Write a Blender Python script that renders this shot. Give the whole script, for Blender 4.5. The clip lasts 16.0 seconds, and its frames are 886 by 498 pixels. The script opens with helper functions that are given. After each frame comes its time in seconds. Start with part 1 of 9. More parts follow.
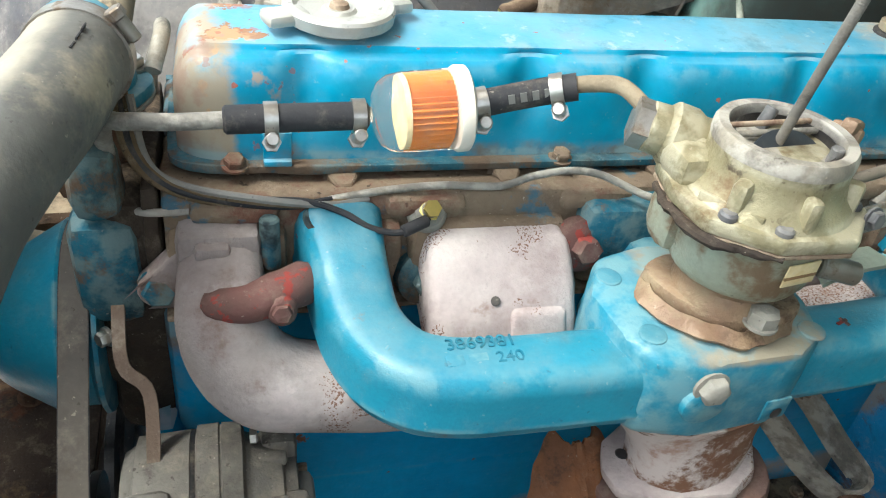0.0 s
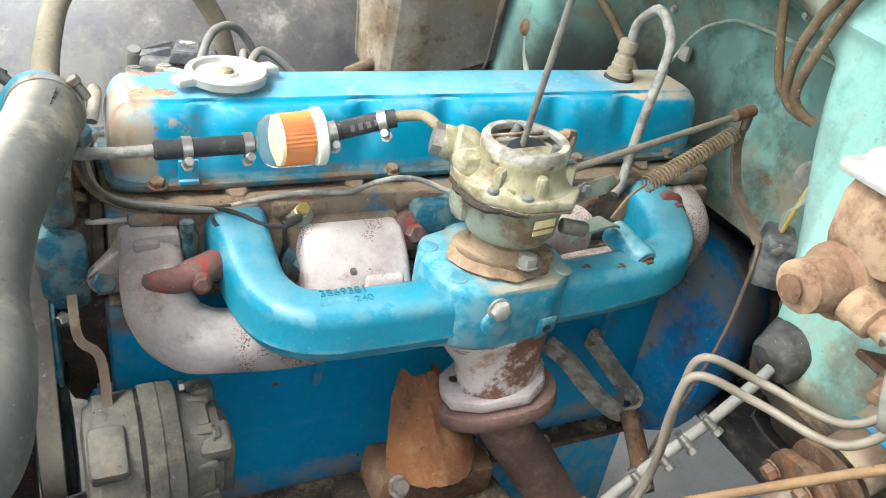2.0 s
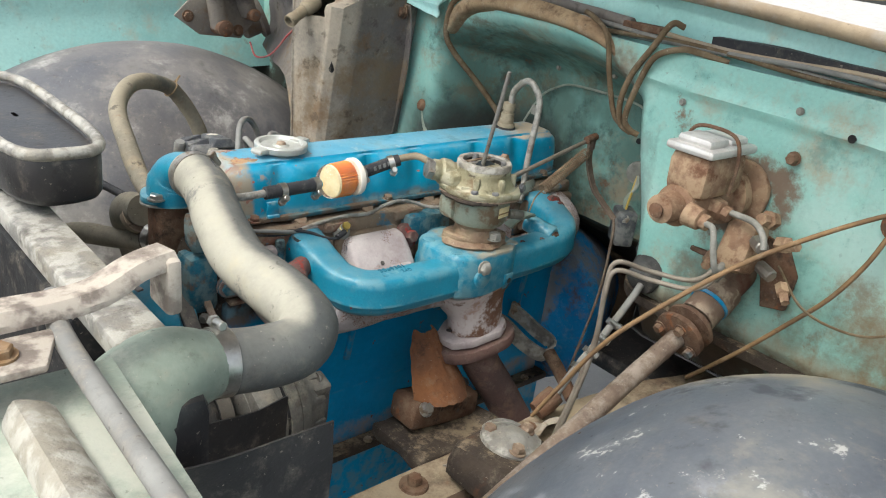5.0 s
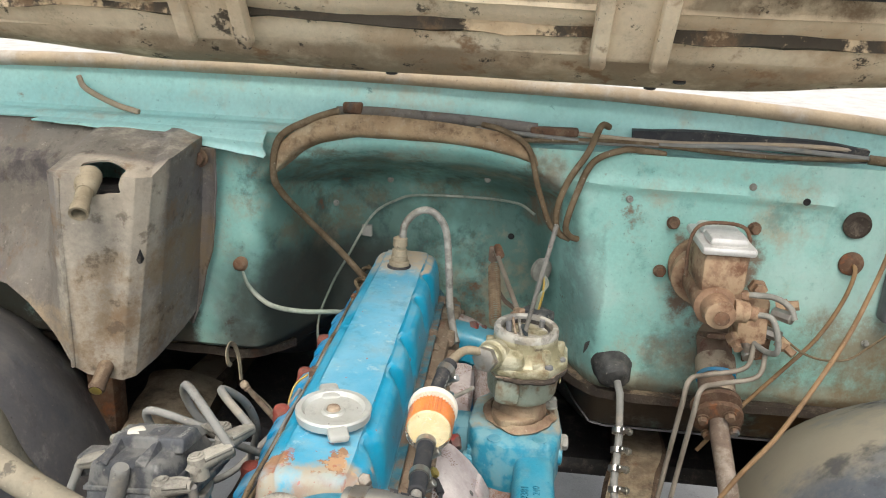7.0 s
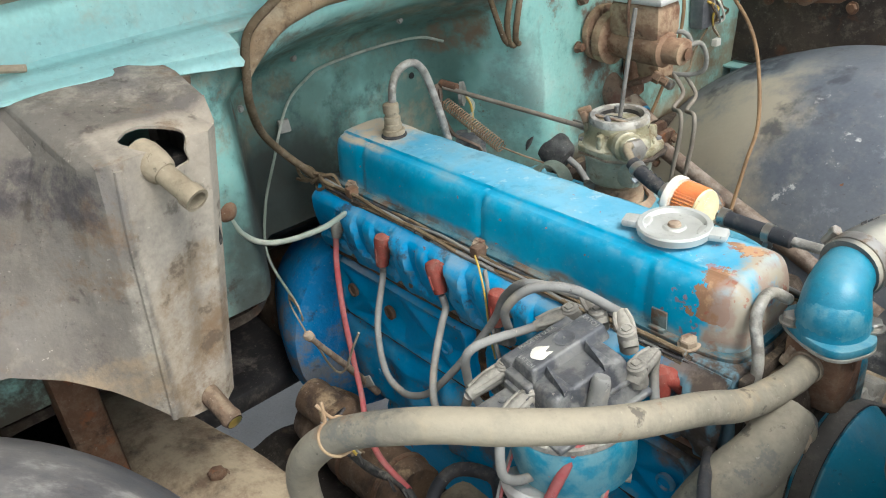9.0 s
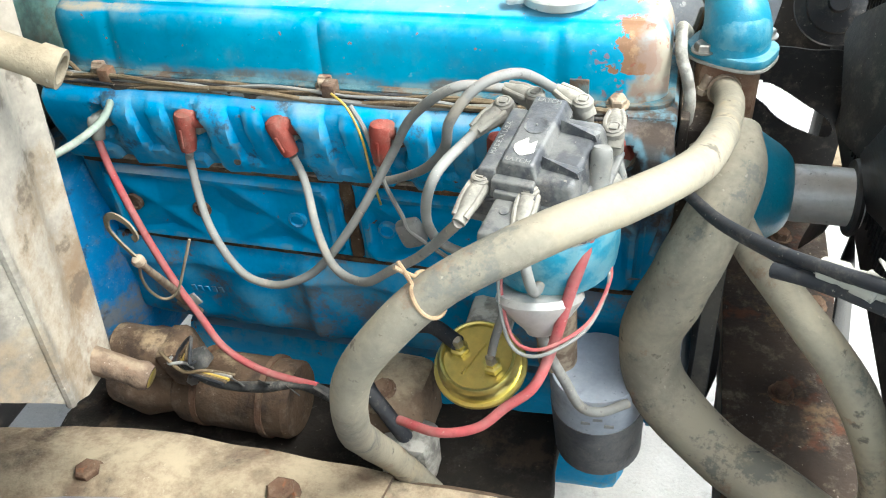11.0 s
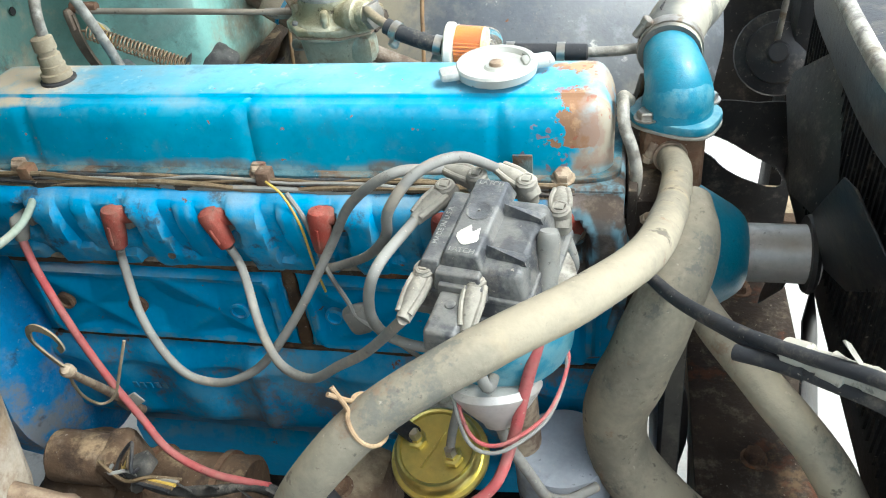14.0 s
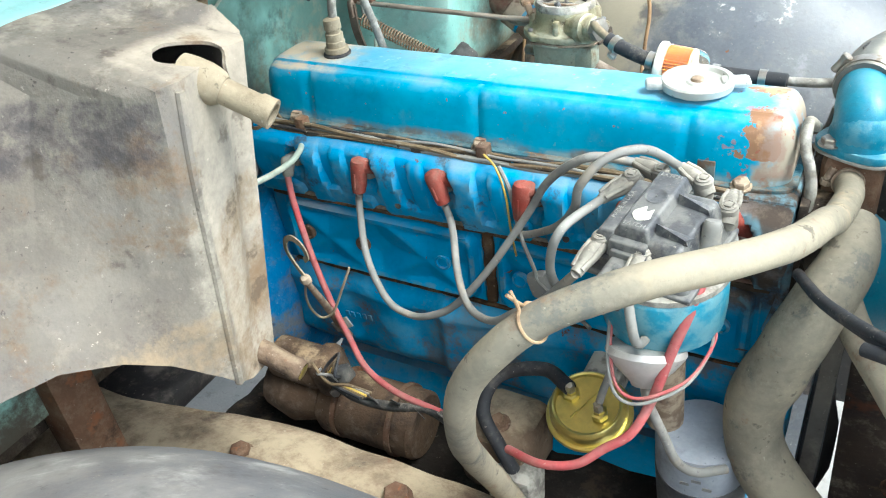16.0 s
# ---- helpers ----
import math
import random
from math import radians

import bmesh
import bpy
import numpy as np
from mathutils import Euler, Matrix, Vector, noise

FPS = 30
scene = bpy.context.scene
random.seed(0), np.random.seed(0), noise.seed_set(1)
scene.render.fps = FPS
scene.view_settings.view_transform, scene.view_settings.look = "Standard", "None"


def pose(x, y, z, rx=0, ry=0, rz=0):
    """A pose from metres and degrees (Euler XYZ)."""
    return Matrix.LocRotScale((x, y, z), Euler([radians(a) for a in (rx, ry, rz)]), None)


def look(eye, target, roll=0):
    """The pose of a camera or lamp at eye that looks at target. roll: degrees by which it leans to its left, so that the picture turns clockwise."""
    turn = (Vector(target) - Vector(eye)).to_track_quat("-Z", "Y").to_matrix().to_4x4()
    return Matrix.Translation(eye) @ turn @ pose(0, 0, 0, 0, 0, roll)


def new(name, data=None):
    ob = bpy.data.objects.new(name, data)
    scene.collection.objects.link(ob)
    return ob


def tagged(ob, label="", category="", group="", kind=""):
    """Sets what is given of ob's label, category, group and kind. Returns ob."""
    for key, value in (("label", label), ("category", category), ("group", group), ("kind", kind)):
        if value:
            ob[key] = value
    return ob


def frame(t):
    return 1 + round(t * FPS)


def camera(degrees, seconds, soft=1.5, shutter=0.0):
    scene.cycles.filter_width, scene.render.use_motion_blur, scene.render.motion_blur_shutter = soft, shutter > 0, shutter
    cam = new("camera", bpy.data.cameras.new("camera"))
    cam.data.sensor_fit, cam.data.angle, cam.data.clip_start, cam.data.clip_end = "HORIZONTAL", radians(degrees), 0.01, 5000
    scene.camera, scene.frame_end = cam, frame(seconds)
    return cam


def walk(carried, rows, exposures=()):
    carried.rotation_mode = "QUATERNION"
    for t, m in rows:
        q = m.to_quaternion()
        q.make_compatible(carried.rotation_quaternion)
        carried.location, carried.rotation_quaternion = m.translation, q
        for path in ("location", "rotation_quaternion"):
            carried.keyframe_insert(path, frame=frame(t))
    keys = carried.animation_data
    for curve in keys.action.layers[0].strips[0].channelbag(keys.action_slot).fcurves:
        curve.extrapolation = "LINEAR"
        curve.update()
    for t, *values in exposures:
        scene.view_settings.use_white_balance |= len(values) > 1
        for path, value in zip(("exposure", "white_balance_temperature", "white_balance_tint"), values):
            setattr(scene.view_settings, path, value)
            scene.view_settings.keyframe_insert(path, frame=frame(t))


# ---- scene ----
cam = camera(58.0, 16.0, soft=1.1)
PATH = [
    (0, (0.046, -0.512, 1.267), (0.562, 0.998, 0.062), 8.7),
    (0.5, (-0.043, -0.592, 1.296), (0.607, 0.921, 0.16), 12.4),
    (1, (-0.082, -0.695, 1.318), (0.724, 0.795, 0.255), 14.4),
    (1.5, (-0.055, -0.719, 1.34), (0.814, 0.744, 0.29), 12.7),
    (2, (-0.022, -0.725, 1.346), (0.815, 0.764, 0.306), 10.1),
    (2.5, (-0.007, -0.75, 1.355), (0.784, 0.786, 0.349), 8.4),
    (3, (-0.021, -0.772, 1.362), (0.766, 0.786, 0.387), 8.0),
    (3.2, (-0.042, -0.795, 1.371), (0.763, 0.759, 0.402), 8.1),
    (5.3, (-0.496, -0.954, 1.401), (0.905, 0.274, 0.673), 6.9),
    (5.5, (-0.512, -0.902, 1.412), (0.971, 0.237, 0.702), 6.3),
    (6, (-0.522, -0.686, 1.463), (1.165, 0.204, 0.861), 2.5),
    (6.5, (-0.567, -0.409, 1.467), (1.284, 0.044, 0.859), 3.4),
    (7, (-0.559, -0.154, 1.467), (1.334, -0.003, 0.839), 2.9),
    (7.5, (-0.447, 0.093, 1.474), (1.447, -0.042, 0.845), 1.9),
    (8, (-0.414, 0.307, 1.487), (1.308, -0.439, 0.795), -1.3),
    (8.5, (-0.353, 0.478, 1.47), (1.164, -0.535, 0.651), -3.5),
    (9, (-0.282, 0.608, 1.462), (1.094, -0.457, 0.476), -6.4),
    (9.2, (-0.26, 0.664, 1.452), (1.006, -0.496, 0.427), -6.8),
    (11.3, (0.029, 0.723, 1.374), (0.482, -0.721, 0.067), -6.2),
    (11.5, (0.024, 0.708, 1.373), (0.462, -0.752, 0.079), -6.5),
    (12, (0.015, 0.669, 1.378), (0.422, -0.836, 0.127), -7.2),
    (12.5, (0.014, 0.66, 1.378), (0.402, -0.864, 0.142), -7.2),
    (13, (0.016, 0.661, 1.378), (0.394, -0.874, 0.153), -6.8),
    (13.5, (0.016, 0.664, 1.383), (0.409, -0.87, 0.162), -6.9),
    (14, (0.013, 0.668, 1.384), (0.431, -0.859, 0.162), -7.2),
    (14.5, (0.012, 0.679, 1.388), (0.495, -0.803, 0.133), -8.1),
    (15, (0.005, 0.702, 1.393), (0.569, -0.744, 0.132), -8.4),
    (15.5, (-0.02, 0.73, 1.403), (0.684, -0.676, 0.166), -8.6),
    (16, (-0.043, 0.799, 1.419), (0.836, -0.598, 0.29), -7.1),
]
EXPOSURES = [(0, 1.35, 6350, 4), (0.5, 1.36, 6350, 4), (1.0, 1.60, 6350, 4), (3.2, 1.58, 6300, 4), (5.3, 0.76, 6400, 7), (6.0, 0.78, 6600, 8), (7.0, 0.80, 6600, 8), (8.0, 1.26, 6600, 8), (8.5, 0.92, 6450, 8), (9.0, 0.98, 6150, 6), (11.3, 1.93, 6050, 2), (12.2, 1.82, 6050, 2), (13, 1.55, 6000, 1), (14, 1.55, 6000, 1), (16, 1.75, 5950, 1)]
walk(cam, [(t, look(eye, target, roll)) for t, eye, target, roll in PATH], EXPOSURES)

# ---- light ----
world = bpy.data.worlds.new("sky")
scene.world = world
world.use_nodes = True
wn = world.node_tree
sky = wn.nodes.new("ShaderNodeTexSky")
sky.sky_type = "NISHITA"
sky.sun_disc = False
sky.sun_elevation = radians(58)
sky.sun_rotation = radians(-90)
sky.air_density, sky.dust_density = 1.0, 4.0
grey = wn.nodes.new("ShaderNodeHueSaturation")
grey.inputs["Saturation"].default_value = 0.4
wn.links.new(sky.outputs[0], grey.inputs["Color"])
wn.links.new(grey.outputs[0], wn.nodes["Background"].inputs[0])
wn.nodes["Background"].inputs[1].default_value = 0.19
sun_data = bpy.data.lights.new("sun", "SUN")
sun_data.energy, sun_data.angle, sun_data.color = 0.9, radians(16), (1.0, 0.95, 0.88)
sun = new("sun", sun_data)
sun.matrix_world = look((-2.9, 0.0, 5), (0, 0, 0))


# ---- materials ----
def lin(r, g, b):
    return tuple((v / 255 / 12.92) if v / 255 <= 0.04045 else ((v / 255 + 0.055) / 1.055) ** 2.4 for v in (r, g, b))


DUST = lin(176, 158, 136)
MUD = lin(128, 108, 88)


def material(name, c1, c2=None, scale=9, rough=0.5, metal=0.0, layers=(), bump=0.15, grain=160, clear=0.0, grime=0.45, edge=None):
    """Two blended tones, then layers of wear, dust or painted light and shade, each a thresholded noise."""
    m = bpy.data.materials.new(name)
    m.use_nodes = True
    nt = m.node_tree
    bsdf = nt.nodes["Principled BSDF"]
    tc = nt.nodes.new("ShaderNodeTexCoord")

    def noise_tex(s, detail=5, rough_=0.6):
        n = nt.nodes.new("ShaderNodeTexNoise")
        n.inputs["Scale"].default_value, n.inputs["Detail"].default_value, n.inputs["Roughness"].default_value = s, detail, rough_
        nt.links.new(tc.outputs["Object"], n.inputs["Vector"])
        return n.outputs["Fac"]

    def remap(v, a, b):
        r = nt.nodes.new("ShaderNodeMapRange")
        r.interpolation_type = "SMOOTHSTEP"
        r.inputs["From Min"].default_value, r.inputs["From Max"].default_value = a, b
        nt.links.new(v, r.inputs["Value"])
        return r.outputs["Result"]

    def times(a, b):
        q = nt.nodes.new("ShaderNodeMath")
        q.operation = "MULTIPLY"
        nt.links.new(a, q.inputs[0])
        if isinstance(b, (int, float)):
            q.inputs[1].default_value = b
        else:
            nt.links.new(b, q.inputs[1])
        return q.outputs[0]

    def mix(f, a, b):
        x = nt.nodes.new("ShaderNodeMix")
        x.data_type = "RGBA"
        nt.links.new(f, x.inputs["Factor"])
        for sock, v in ((x.inputs["A"], a), (x.inputs["B"], b)):
            if isinstance(v, tuple):
                sock.default_value = (*v, 1)
            else:
                nt.links.new(v, sock)
        return x.outputs["Result"]

    col = mix(remap(noise_tex(scale), 0.3, 0.7), tuple(c1), tuple(c2 or c1))
    fine = noise_tex(grain, 4)
    dark = nt.nodes.new("ShaderNodeMapRange")
    dark.inputs["To Min"].default_value, dark.inputs["To Max"].default_value = 0.82, 1.12
    nt.links.new(fine, dark.inputs["Value"])
    mul = nt.nodes.new("ShaderNodeVectorMath")
    mul.operation = "SCALE"
    nt.links.new(col, mul.inputs[0])
    nt.links.new(dark.outputs[0], mul.inputs["Scale"])
    col = mul.outputs[0]
    rv = nt.nodes.new("ShaderNodeValue")
    rv.outputs[0].default_value = rough
    rcol = rv.outputs[0]
    height = fine
    dirt = (dict(c=lin(172, 160, 142), s=38, a=0.50, b=0.72, k=grime * 0.55, r=0.9, n=0.75, d=9), dict(c=lin(58, 48, 40), s=17, a=0.53, b=0.70, k=grime * 0.75, r=0.8, n=0.78, d=10),
            dict(c=lin(46, 40, 36), s=140, a=0.66, b=0.72, k=grime, r=0.8, d=3), dict(c=lin(190, 180, 164), s=190, a=0.67, b=0.72, k=grime * 0.8, r=0.9, d=3)) if grime else ()
    for L in dirt + tuple(layers):
        v = noise_tex(L["s"], L.get("d", 7), L.get("n", 0.62))
        if "up" in L:
            sep = nt.nodes.new("ShaderNodeSeparateXYZ")
            nt.links.new(tc.outputs["Normal"], sep.inputs[0])
            v = times(v, remap(sep.outputs[2], *L["up"]))
        if "face" in L:
            dot = nt.nodes.new("ShaderNodeVectorMath")
            dot.operation = "DOT_PRODUCT"
            nt.links.new(tc.outputs["Normal"], dot.inputs[0])
            dot.inputs[1].default_value = Vector(L["face"][0]).normalized()
            v = times(v, remap(dot.outputs["Value"], *L["face"][1:]))
        for s2, a, b in L.get("mask", ()):
            v = times(v, remap(noise_tex(s2, 3), a, b))
        for ax, a, b in L.get("pos", ()):
            sep = nt.nodes.new("ShaderNodeSeparateXYZ")
            nt.links.new(tc.outputs["Object"], sep.inputs[0])
            v = times(v, remap(sep.outputs["xyz".index(ax)], a, b))
        f = remap(v, L["a"], L["b"])
        if "k" in L:
            f = times(f, L["k"])
        col = mix(f, col, tuple(L["c"]))
        rm = nt.nodes.new("ShaderNodeMix")
        nt.links.new(f, rm.inputs["Factor"])
        nt.links.new(rcol, rm.inputs["A"])
        rm.inputs["B"].default_value = L.get("r", 0.85)
        rcol = rm.outputs["Result"]
        if L.get("h"):
            add = nt.nodes.new("ShaderNodeMath")
            add.operation = "MULTIPLY_ADD"
            nt.links.new(f, add.inputs[0])
            add.inputs[1].default_value = L["h"]
            nt.links.new(height, add.inputs[2])
            height = add.outputs[0]
    if edge:
        # paint rubbed off along the sharp edges, broken up by noise
        geo = nt.nodes.new("ShaderNodeNewGeometry")
        f = times(remap(geo.outputs["Pointiness"], 0.515, 0.56), remap(noise_tex(45, 4), 0.42, 0.60))
        col = mix(times(f, 0.75), col, tuple(edge))
    nt.links.new(col, bsdf.inputs["Base Color"])
    nt.links.new(rcol, bsdf.inputs["Roughness"])
    bsdf.inputs["Metallic"].default_value = metal
    bsdf.inputs["Specular IOR Level"].default_value = 0.5 if rough < 0.55 else 0.22
    bsdf.inputs["Coat Weight"].default_value = clear
    bp = nt.nodes.new("ShaderNodeBump")
    bp.inputs["Strength"].default_value, bp.inputs["Distance"].default_value = bump, 0.003
    nt.links.new(height, bp.inputs["Height"])
    nt.links.new(bp.outputs[0], bsdf.inputs["Normal"])
    return m


BLUE1, BLUE2 = lin(0, 146, 196), lin(22, 164, 208)
top_dust = dict(c=DUST, s=7, a=0.32, b=0.62, up=(0.35, 1.0), k=0.55)
COVER = material("cover_paint", lin(0, 140, 178), lin(10, 158, 194), rough=0.32, clear=0.2, bump=0.10, grain=90, grime=0.22, edge=lin(140, 170, 176), layers=(
    # Paler blue on faces that look up.
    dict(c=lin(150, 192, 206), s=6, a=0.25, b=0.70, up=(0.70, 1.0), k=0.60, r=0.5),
    dict(c=lin(150, 150, 142), s=9, a=0.42, b=0.66, up=(0.1, 0.9), k=0.45, r=0.8, n=0.75),
    dict(c=lin(66, 122, 140), s=26, a=0.52, b=0.68, up=(0.5, 1.0), k=0.5, r=0.6, n=0.75),
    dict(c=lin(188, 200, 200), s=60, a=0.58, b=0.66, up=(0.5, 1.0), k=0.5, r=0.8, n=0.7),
    dict(c=lin(158, 148, 130), s=17, a=0.31, b=0.46, pos=(("x", 0.090, 0.030),), r=0.85, h=-0.8, d=6),
    dict(c=lin(142, 106, 78), s=30, a=0.455, b=0.475, pos=(("x", 0.135, 0.060), ("x", 0.016, 0.036), ("z", 1.000, 1.016), ("y", -0.06, -0.02)), r=0.85, h=-1.6, d=5),
    dict(c=lin(184, 146, 108), s=44, a=0.50, b=0.60, pos=(("x", 0.135, 0.060), ("x", 0.016, 0.036), ("z", 1.000, 1.016)), mask=((30, 0.40, 0.50),), k=0.7, r=0.85, d=5),
    dict(c=lin(150, 126, 112), s=30, a=0.46, b=0.56, pos=(("x", 0.10, 0.03),), k=0.8, r=0.85, d=6),
    dict(c=lin(150, 84, 66), s=64, k=0.6, a=0.60, b=0.615, pos=(("x", 0.22, 0.08),), mask=((9, 0.35, 0.5),), r=0.8, d=3),
    dict(c=lin(170, 104, 92), s=90, a=0.715, b=0.73, r=0.7, d=2),
    dict(c=lin(188, 172, 148), s=14, a=0.24, b=0.50, pos=(("x", 0.46, 0.62),), up=(0.3, 0.9), r=0.9, n=0.75),
    dict(c=lin(176, 162, 142), s=16, a=0.50, b=0.66, pos=(("x", 0.56, 0.66),), k=0.7, r=0.9),
    dict(c=MUD, s=20, a=0.36, b=0.62, pos=(("z", 1.016, 0.988),), k=0.85, r=0.9)))
BLOCK = material("engine_blue_paint", lin(0, 128, 179), lin(6, 142, 191), rough=0.58, bump=0.22, grain=110, grime=0.08, edge=lin(96, 132, 146), layers=(
    top_dust,
    dict(c=lin(18, 138, 190), s=5, a=0.50, b=0.74, k=0.3, r=0.6),
    dict(c=MUD, s=11, a=0.62, b=0.73, k=0.6, r=0.9, n=0.75),
    dict(c=lin(150, 130, 108), s=8, a=0.36, b=0.58, pos=(("z", 0.655, 0.600), ("z", 0.54, 0.57), ("y", -0.04, -0.075)), k=0.8, r=0.9, n=0.75),
    dict(c=lin(104, 146, 164), s=14, a=0.48, b=0.66, pos=(("z", 0.86, 0.89), ("y", 0.045, 0.065)), k=0.55, r=0.8, n=0.72),
    dict(c=lin(66, 58, 50), s=24, a=0.54, b=0.66, pos=(("z", 0.86, 0.89), ("y", 0.045, 0.065)), k=0.75, r=0.9, n=0.75),
    dict(c=lin(112, 96, 78), s=15, a=0.47, b=0.60, pos=(("z", 0.790, 0.760), ("y", 0.05, 0.07)), k=0.75, r=0.9, n=0.75),
    dict(c=lin(96, 150, 176), s=9, a=0.44, b=0.62, pos=(("z", 0.785, 0.765), ("y", 0.05, 0.07)), k=0.5, r=0.8, n=0.7),
    dict(c=lin(110, 92, 74), s=12, a=0.24, b=0.48, pos=(("x", 0.130, 0.040), ("z", 0.80, 0.87)), k=0.9, r=0.9, n=0.75),
    dict(c=lin(52, 44, 38), s=16, a=0.36, b=0.58, pos=(("x", 0.120, 0.030), ("z", 0.80, 0.87)), k=0.8, r=0.85, n=0.75),
    dict(c=lin(110, 78, 60), s=40, a=0.66, b=0.70, r=0.85)))
INTAKE = material("intake_blue_paint", lin(14, 118, 146), lin(34, 136, 162), rough=0.40, bump=0.14, grain=320, clear=0.08, grime=0.30, edge=lin(120, 160, 166), layers=(
    dict(c=lin(120, 152, 158), s=8, a=0.34, b=0.66, up=(0.4, 1.0), k=0.55, r=0.7, n=0.72),
    dict(c=lin(66, 116, 126), s=13, a=0.52, b=0.70, k=0.5, r=0.6),
    dict(c=MUD, s=24, a=0.62, b=0.74, k=0.65, n=0.75),
    dict(c=lin(160, 142, 114), s=15, a=0.30, b=0.50, pos=(("x", 0.275, 0.315), ("x", 0.425, 0.385), ("z", 0.940, 0.956)), k=0.8, r=0.85),
    dict(c=lin(168, 70, 58), s=58, a=0.735, b=0.75, r=0.6, d=2)))
GRIMEBLUE = material("grimy_flaked_blue_paint", lin(30, 98, 118), lin(52, 84, 92), scale=18, rough=0.7, bump=0.5, edge=lin(110, 130, 130), layers=(
    dict(c=lin(104, 84, 66), s=22, a=0.46, b=0.58, k=0.9, n=0.75), dict(c=lin(40, 36, 34), s=12, a=0.52, b=0.66, k=0.8)))
DIRTY = material("dusty_cast_iron", lin(140, 122, 104), lin(112, 92, 78), rough=0.85, bump=0.5, edge=lin(176, 160, 138), layers=(
    dict(c=lin(100, 62, 52), s=16, a=0.52, b=0.68, k=0.8), dict(c=lin(70, 62, 56), s=42, a=0.58, b=0.7, k=0.7)))
HEADL = material("dusty_head_casting", lin(132, 116, 98), lin(100, 86, 74), rough=0.88, bump=0.7, grime=0.7, layers=(
    dict(c=lin(110, 72, 60), s=12, a=0.52, b=0.64, k=0.8, n=0.75), dict(c=lin(58, 108, 130), s=20, a=0.60, b=0.66, k=0.8), dict(c=lin(168, 154, 132), s=9, a=0.50, b=0.66, k=0.6, n=0.72), dict(c=lin(44, 38, 34), s=15, a=0.56, b=0.68, k=0.75, n=0.75)))
EXH = material("burnt_white_exhaust", lin(204, 196, 192), lin(172, 158, 156), scale=9, rough=0.85, bump=0.4, grain=260, grime=0.12, layers=(
    dict(c=lin(134, 116, 112), s=9, a=0.52, b=0.72, k=0.6, n=0.7),
    dict(c=lin(108, 70, 48), s=620, a=0.53, b=0.58, k=0.85, d=2, mask=((14, 0.44, 0.58),)),
    dict(c=lin(124, 90, 70), s=26, a=0.60, b=0.70, k=0.6)))
EXHF = material("heat_purpled_exhaust", lin(170, 162, 160), lin(132, 121, 118), scale=7, rough=0.8, bump=0.4, grain=260, grime=0.2, layers=(
    dict(c=lin(200, 190, 188), s=9, a=0.52, b=0.66, k=0.7, n=0.65),
    dict(c=lin(110, 84, 74), s=14, a=0.54, b=0.68, k=0.7, n=0.72),
    dict(c=lin(104, 66, 42), s=620, a=0.53, b=0.58, k=0.85, d=2, mask=((12, 0.34, 0.50),), pos=(("x", 0.070, 0.105),)),
    dict(c=lin(120, 78, 52), s=20, a=0.50, b=0.62, k=0.7, n=0.75, pos=(("x", 0.085, 0.120),))))
EXHPIPE = material("rusty_exhaust_steel", lin(92, 78, 76), lin(122, 96, 88), rough=0.75, bump=0.4, layers=(
    dict(c=lin(150, 120, 100), s=20, a=0.55, b=0.7, k=0.7),))
RUST = material("rusty_sheet_steel", lin(116, 86, 66), lin(88, 68, 56), rough=0.85, bump=0.5, layers=(
    dict(c=lin(64, 96, 104), s=14, a=0.62, b=0.72, k=0.6), dict(c=MUD, s=26, a=0.44, b=0.66, k=0.75, n=0.75), dict(c=lin(50, 42, 38), s=20, a=0.54, b=0.66, k=0.75, n=0.75), dict(c=lin(146, 92, 58), s=34, a=0.58, b=0.68, k=0.6)))
CARB = material("zinc_chromate_casting", lin(152, 146, 116), lin(128, 120, 92), scale=22, rough=0.45, metal=0.3, bump=0.4, grain=220, edge=lin(190, 184, 160), layers=(
    dict(c=lin(112, 90, 64), s=18, a=0.50, b=0.66, k=0.85, r=0.8, n=0.75), dict(c=lin(200, 196, 172), s=30, a=0.58, b=0.72, k=0.6),
    dict(c=lin(66, 54, 44), s=44, a=0.62, b=0.69, k=0.8)))
CARBLOW = material("grey_green_casting", lin(158, 164, 148), lin(140, 142, 122), scale=20, rough=0.45, metal=0.3, bump=0.3, grain=220, layers=(
    dict(c=lin(120, 92, 66), s=22, a=0.52, b=0.64, k=0.8, r=0.8),))
CARBFLANGE = material("oil_stained_flange", lin(122, 96, 76), lin(150, 128, 102), scale=26, rough=0.5, metal=0.1, bump=0.5, layers=(
    dict(c=lin(84, 64, 50), s=36, a=0.5, b=0.66, n=0.75), dict(c=lin(176, 158, 128), s=18, a=0.54, b=0.68, k=0.7, n=0.75)))
STEEL = material("dusty_bare_steel", lin(168, 164, 156), lin(136, 130, 122), scale=40, rough=0.42, metal=0.75, bump=0.2, layers=(
    dict(c=lin(132, 112, 92), s=60, a=0.52, b=0.68, k=0.8),))
ZINC = material("bright_zinc_plate", lin(196, 194, 188), lin(170, 166, 158), scale=50, rough=0.3, metal=0.9, bump=0.1)
GOLD = material("yellow_zinc_plate", lin(222, 200, 118), lin(196, 188, 116), scale=18, rough=0.28, metal=0.9, grime=0.2, bump=0.05)
ALLOY = material("dusty_aluminium", lin(148, 146, 140), lin(116, 112, 106), scale=14, rough=0.6, metal=0.3, bump=0.45, grime=0.6, edge=lin(190, 186, 176), layers=(
    dict(c=lin(172, 164, 146), s=8, a=0.46, b=0.68, k=0.65, n=0.72), dict(c=lin(66, 60, 54), s=20, a=0.52, b=0.66, k=0.55, n=0.75)))
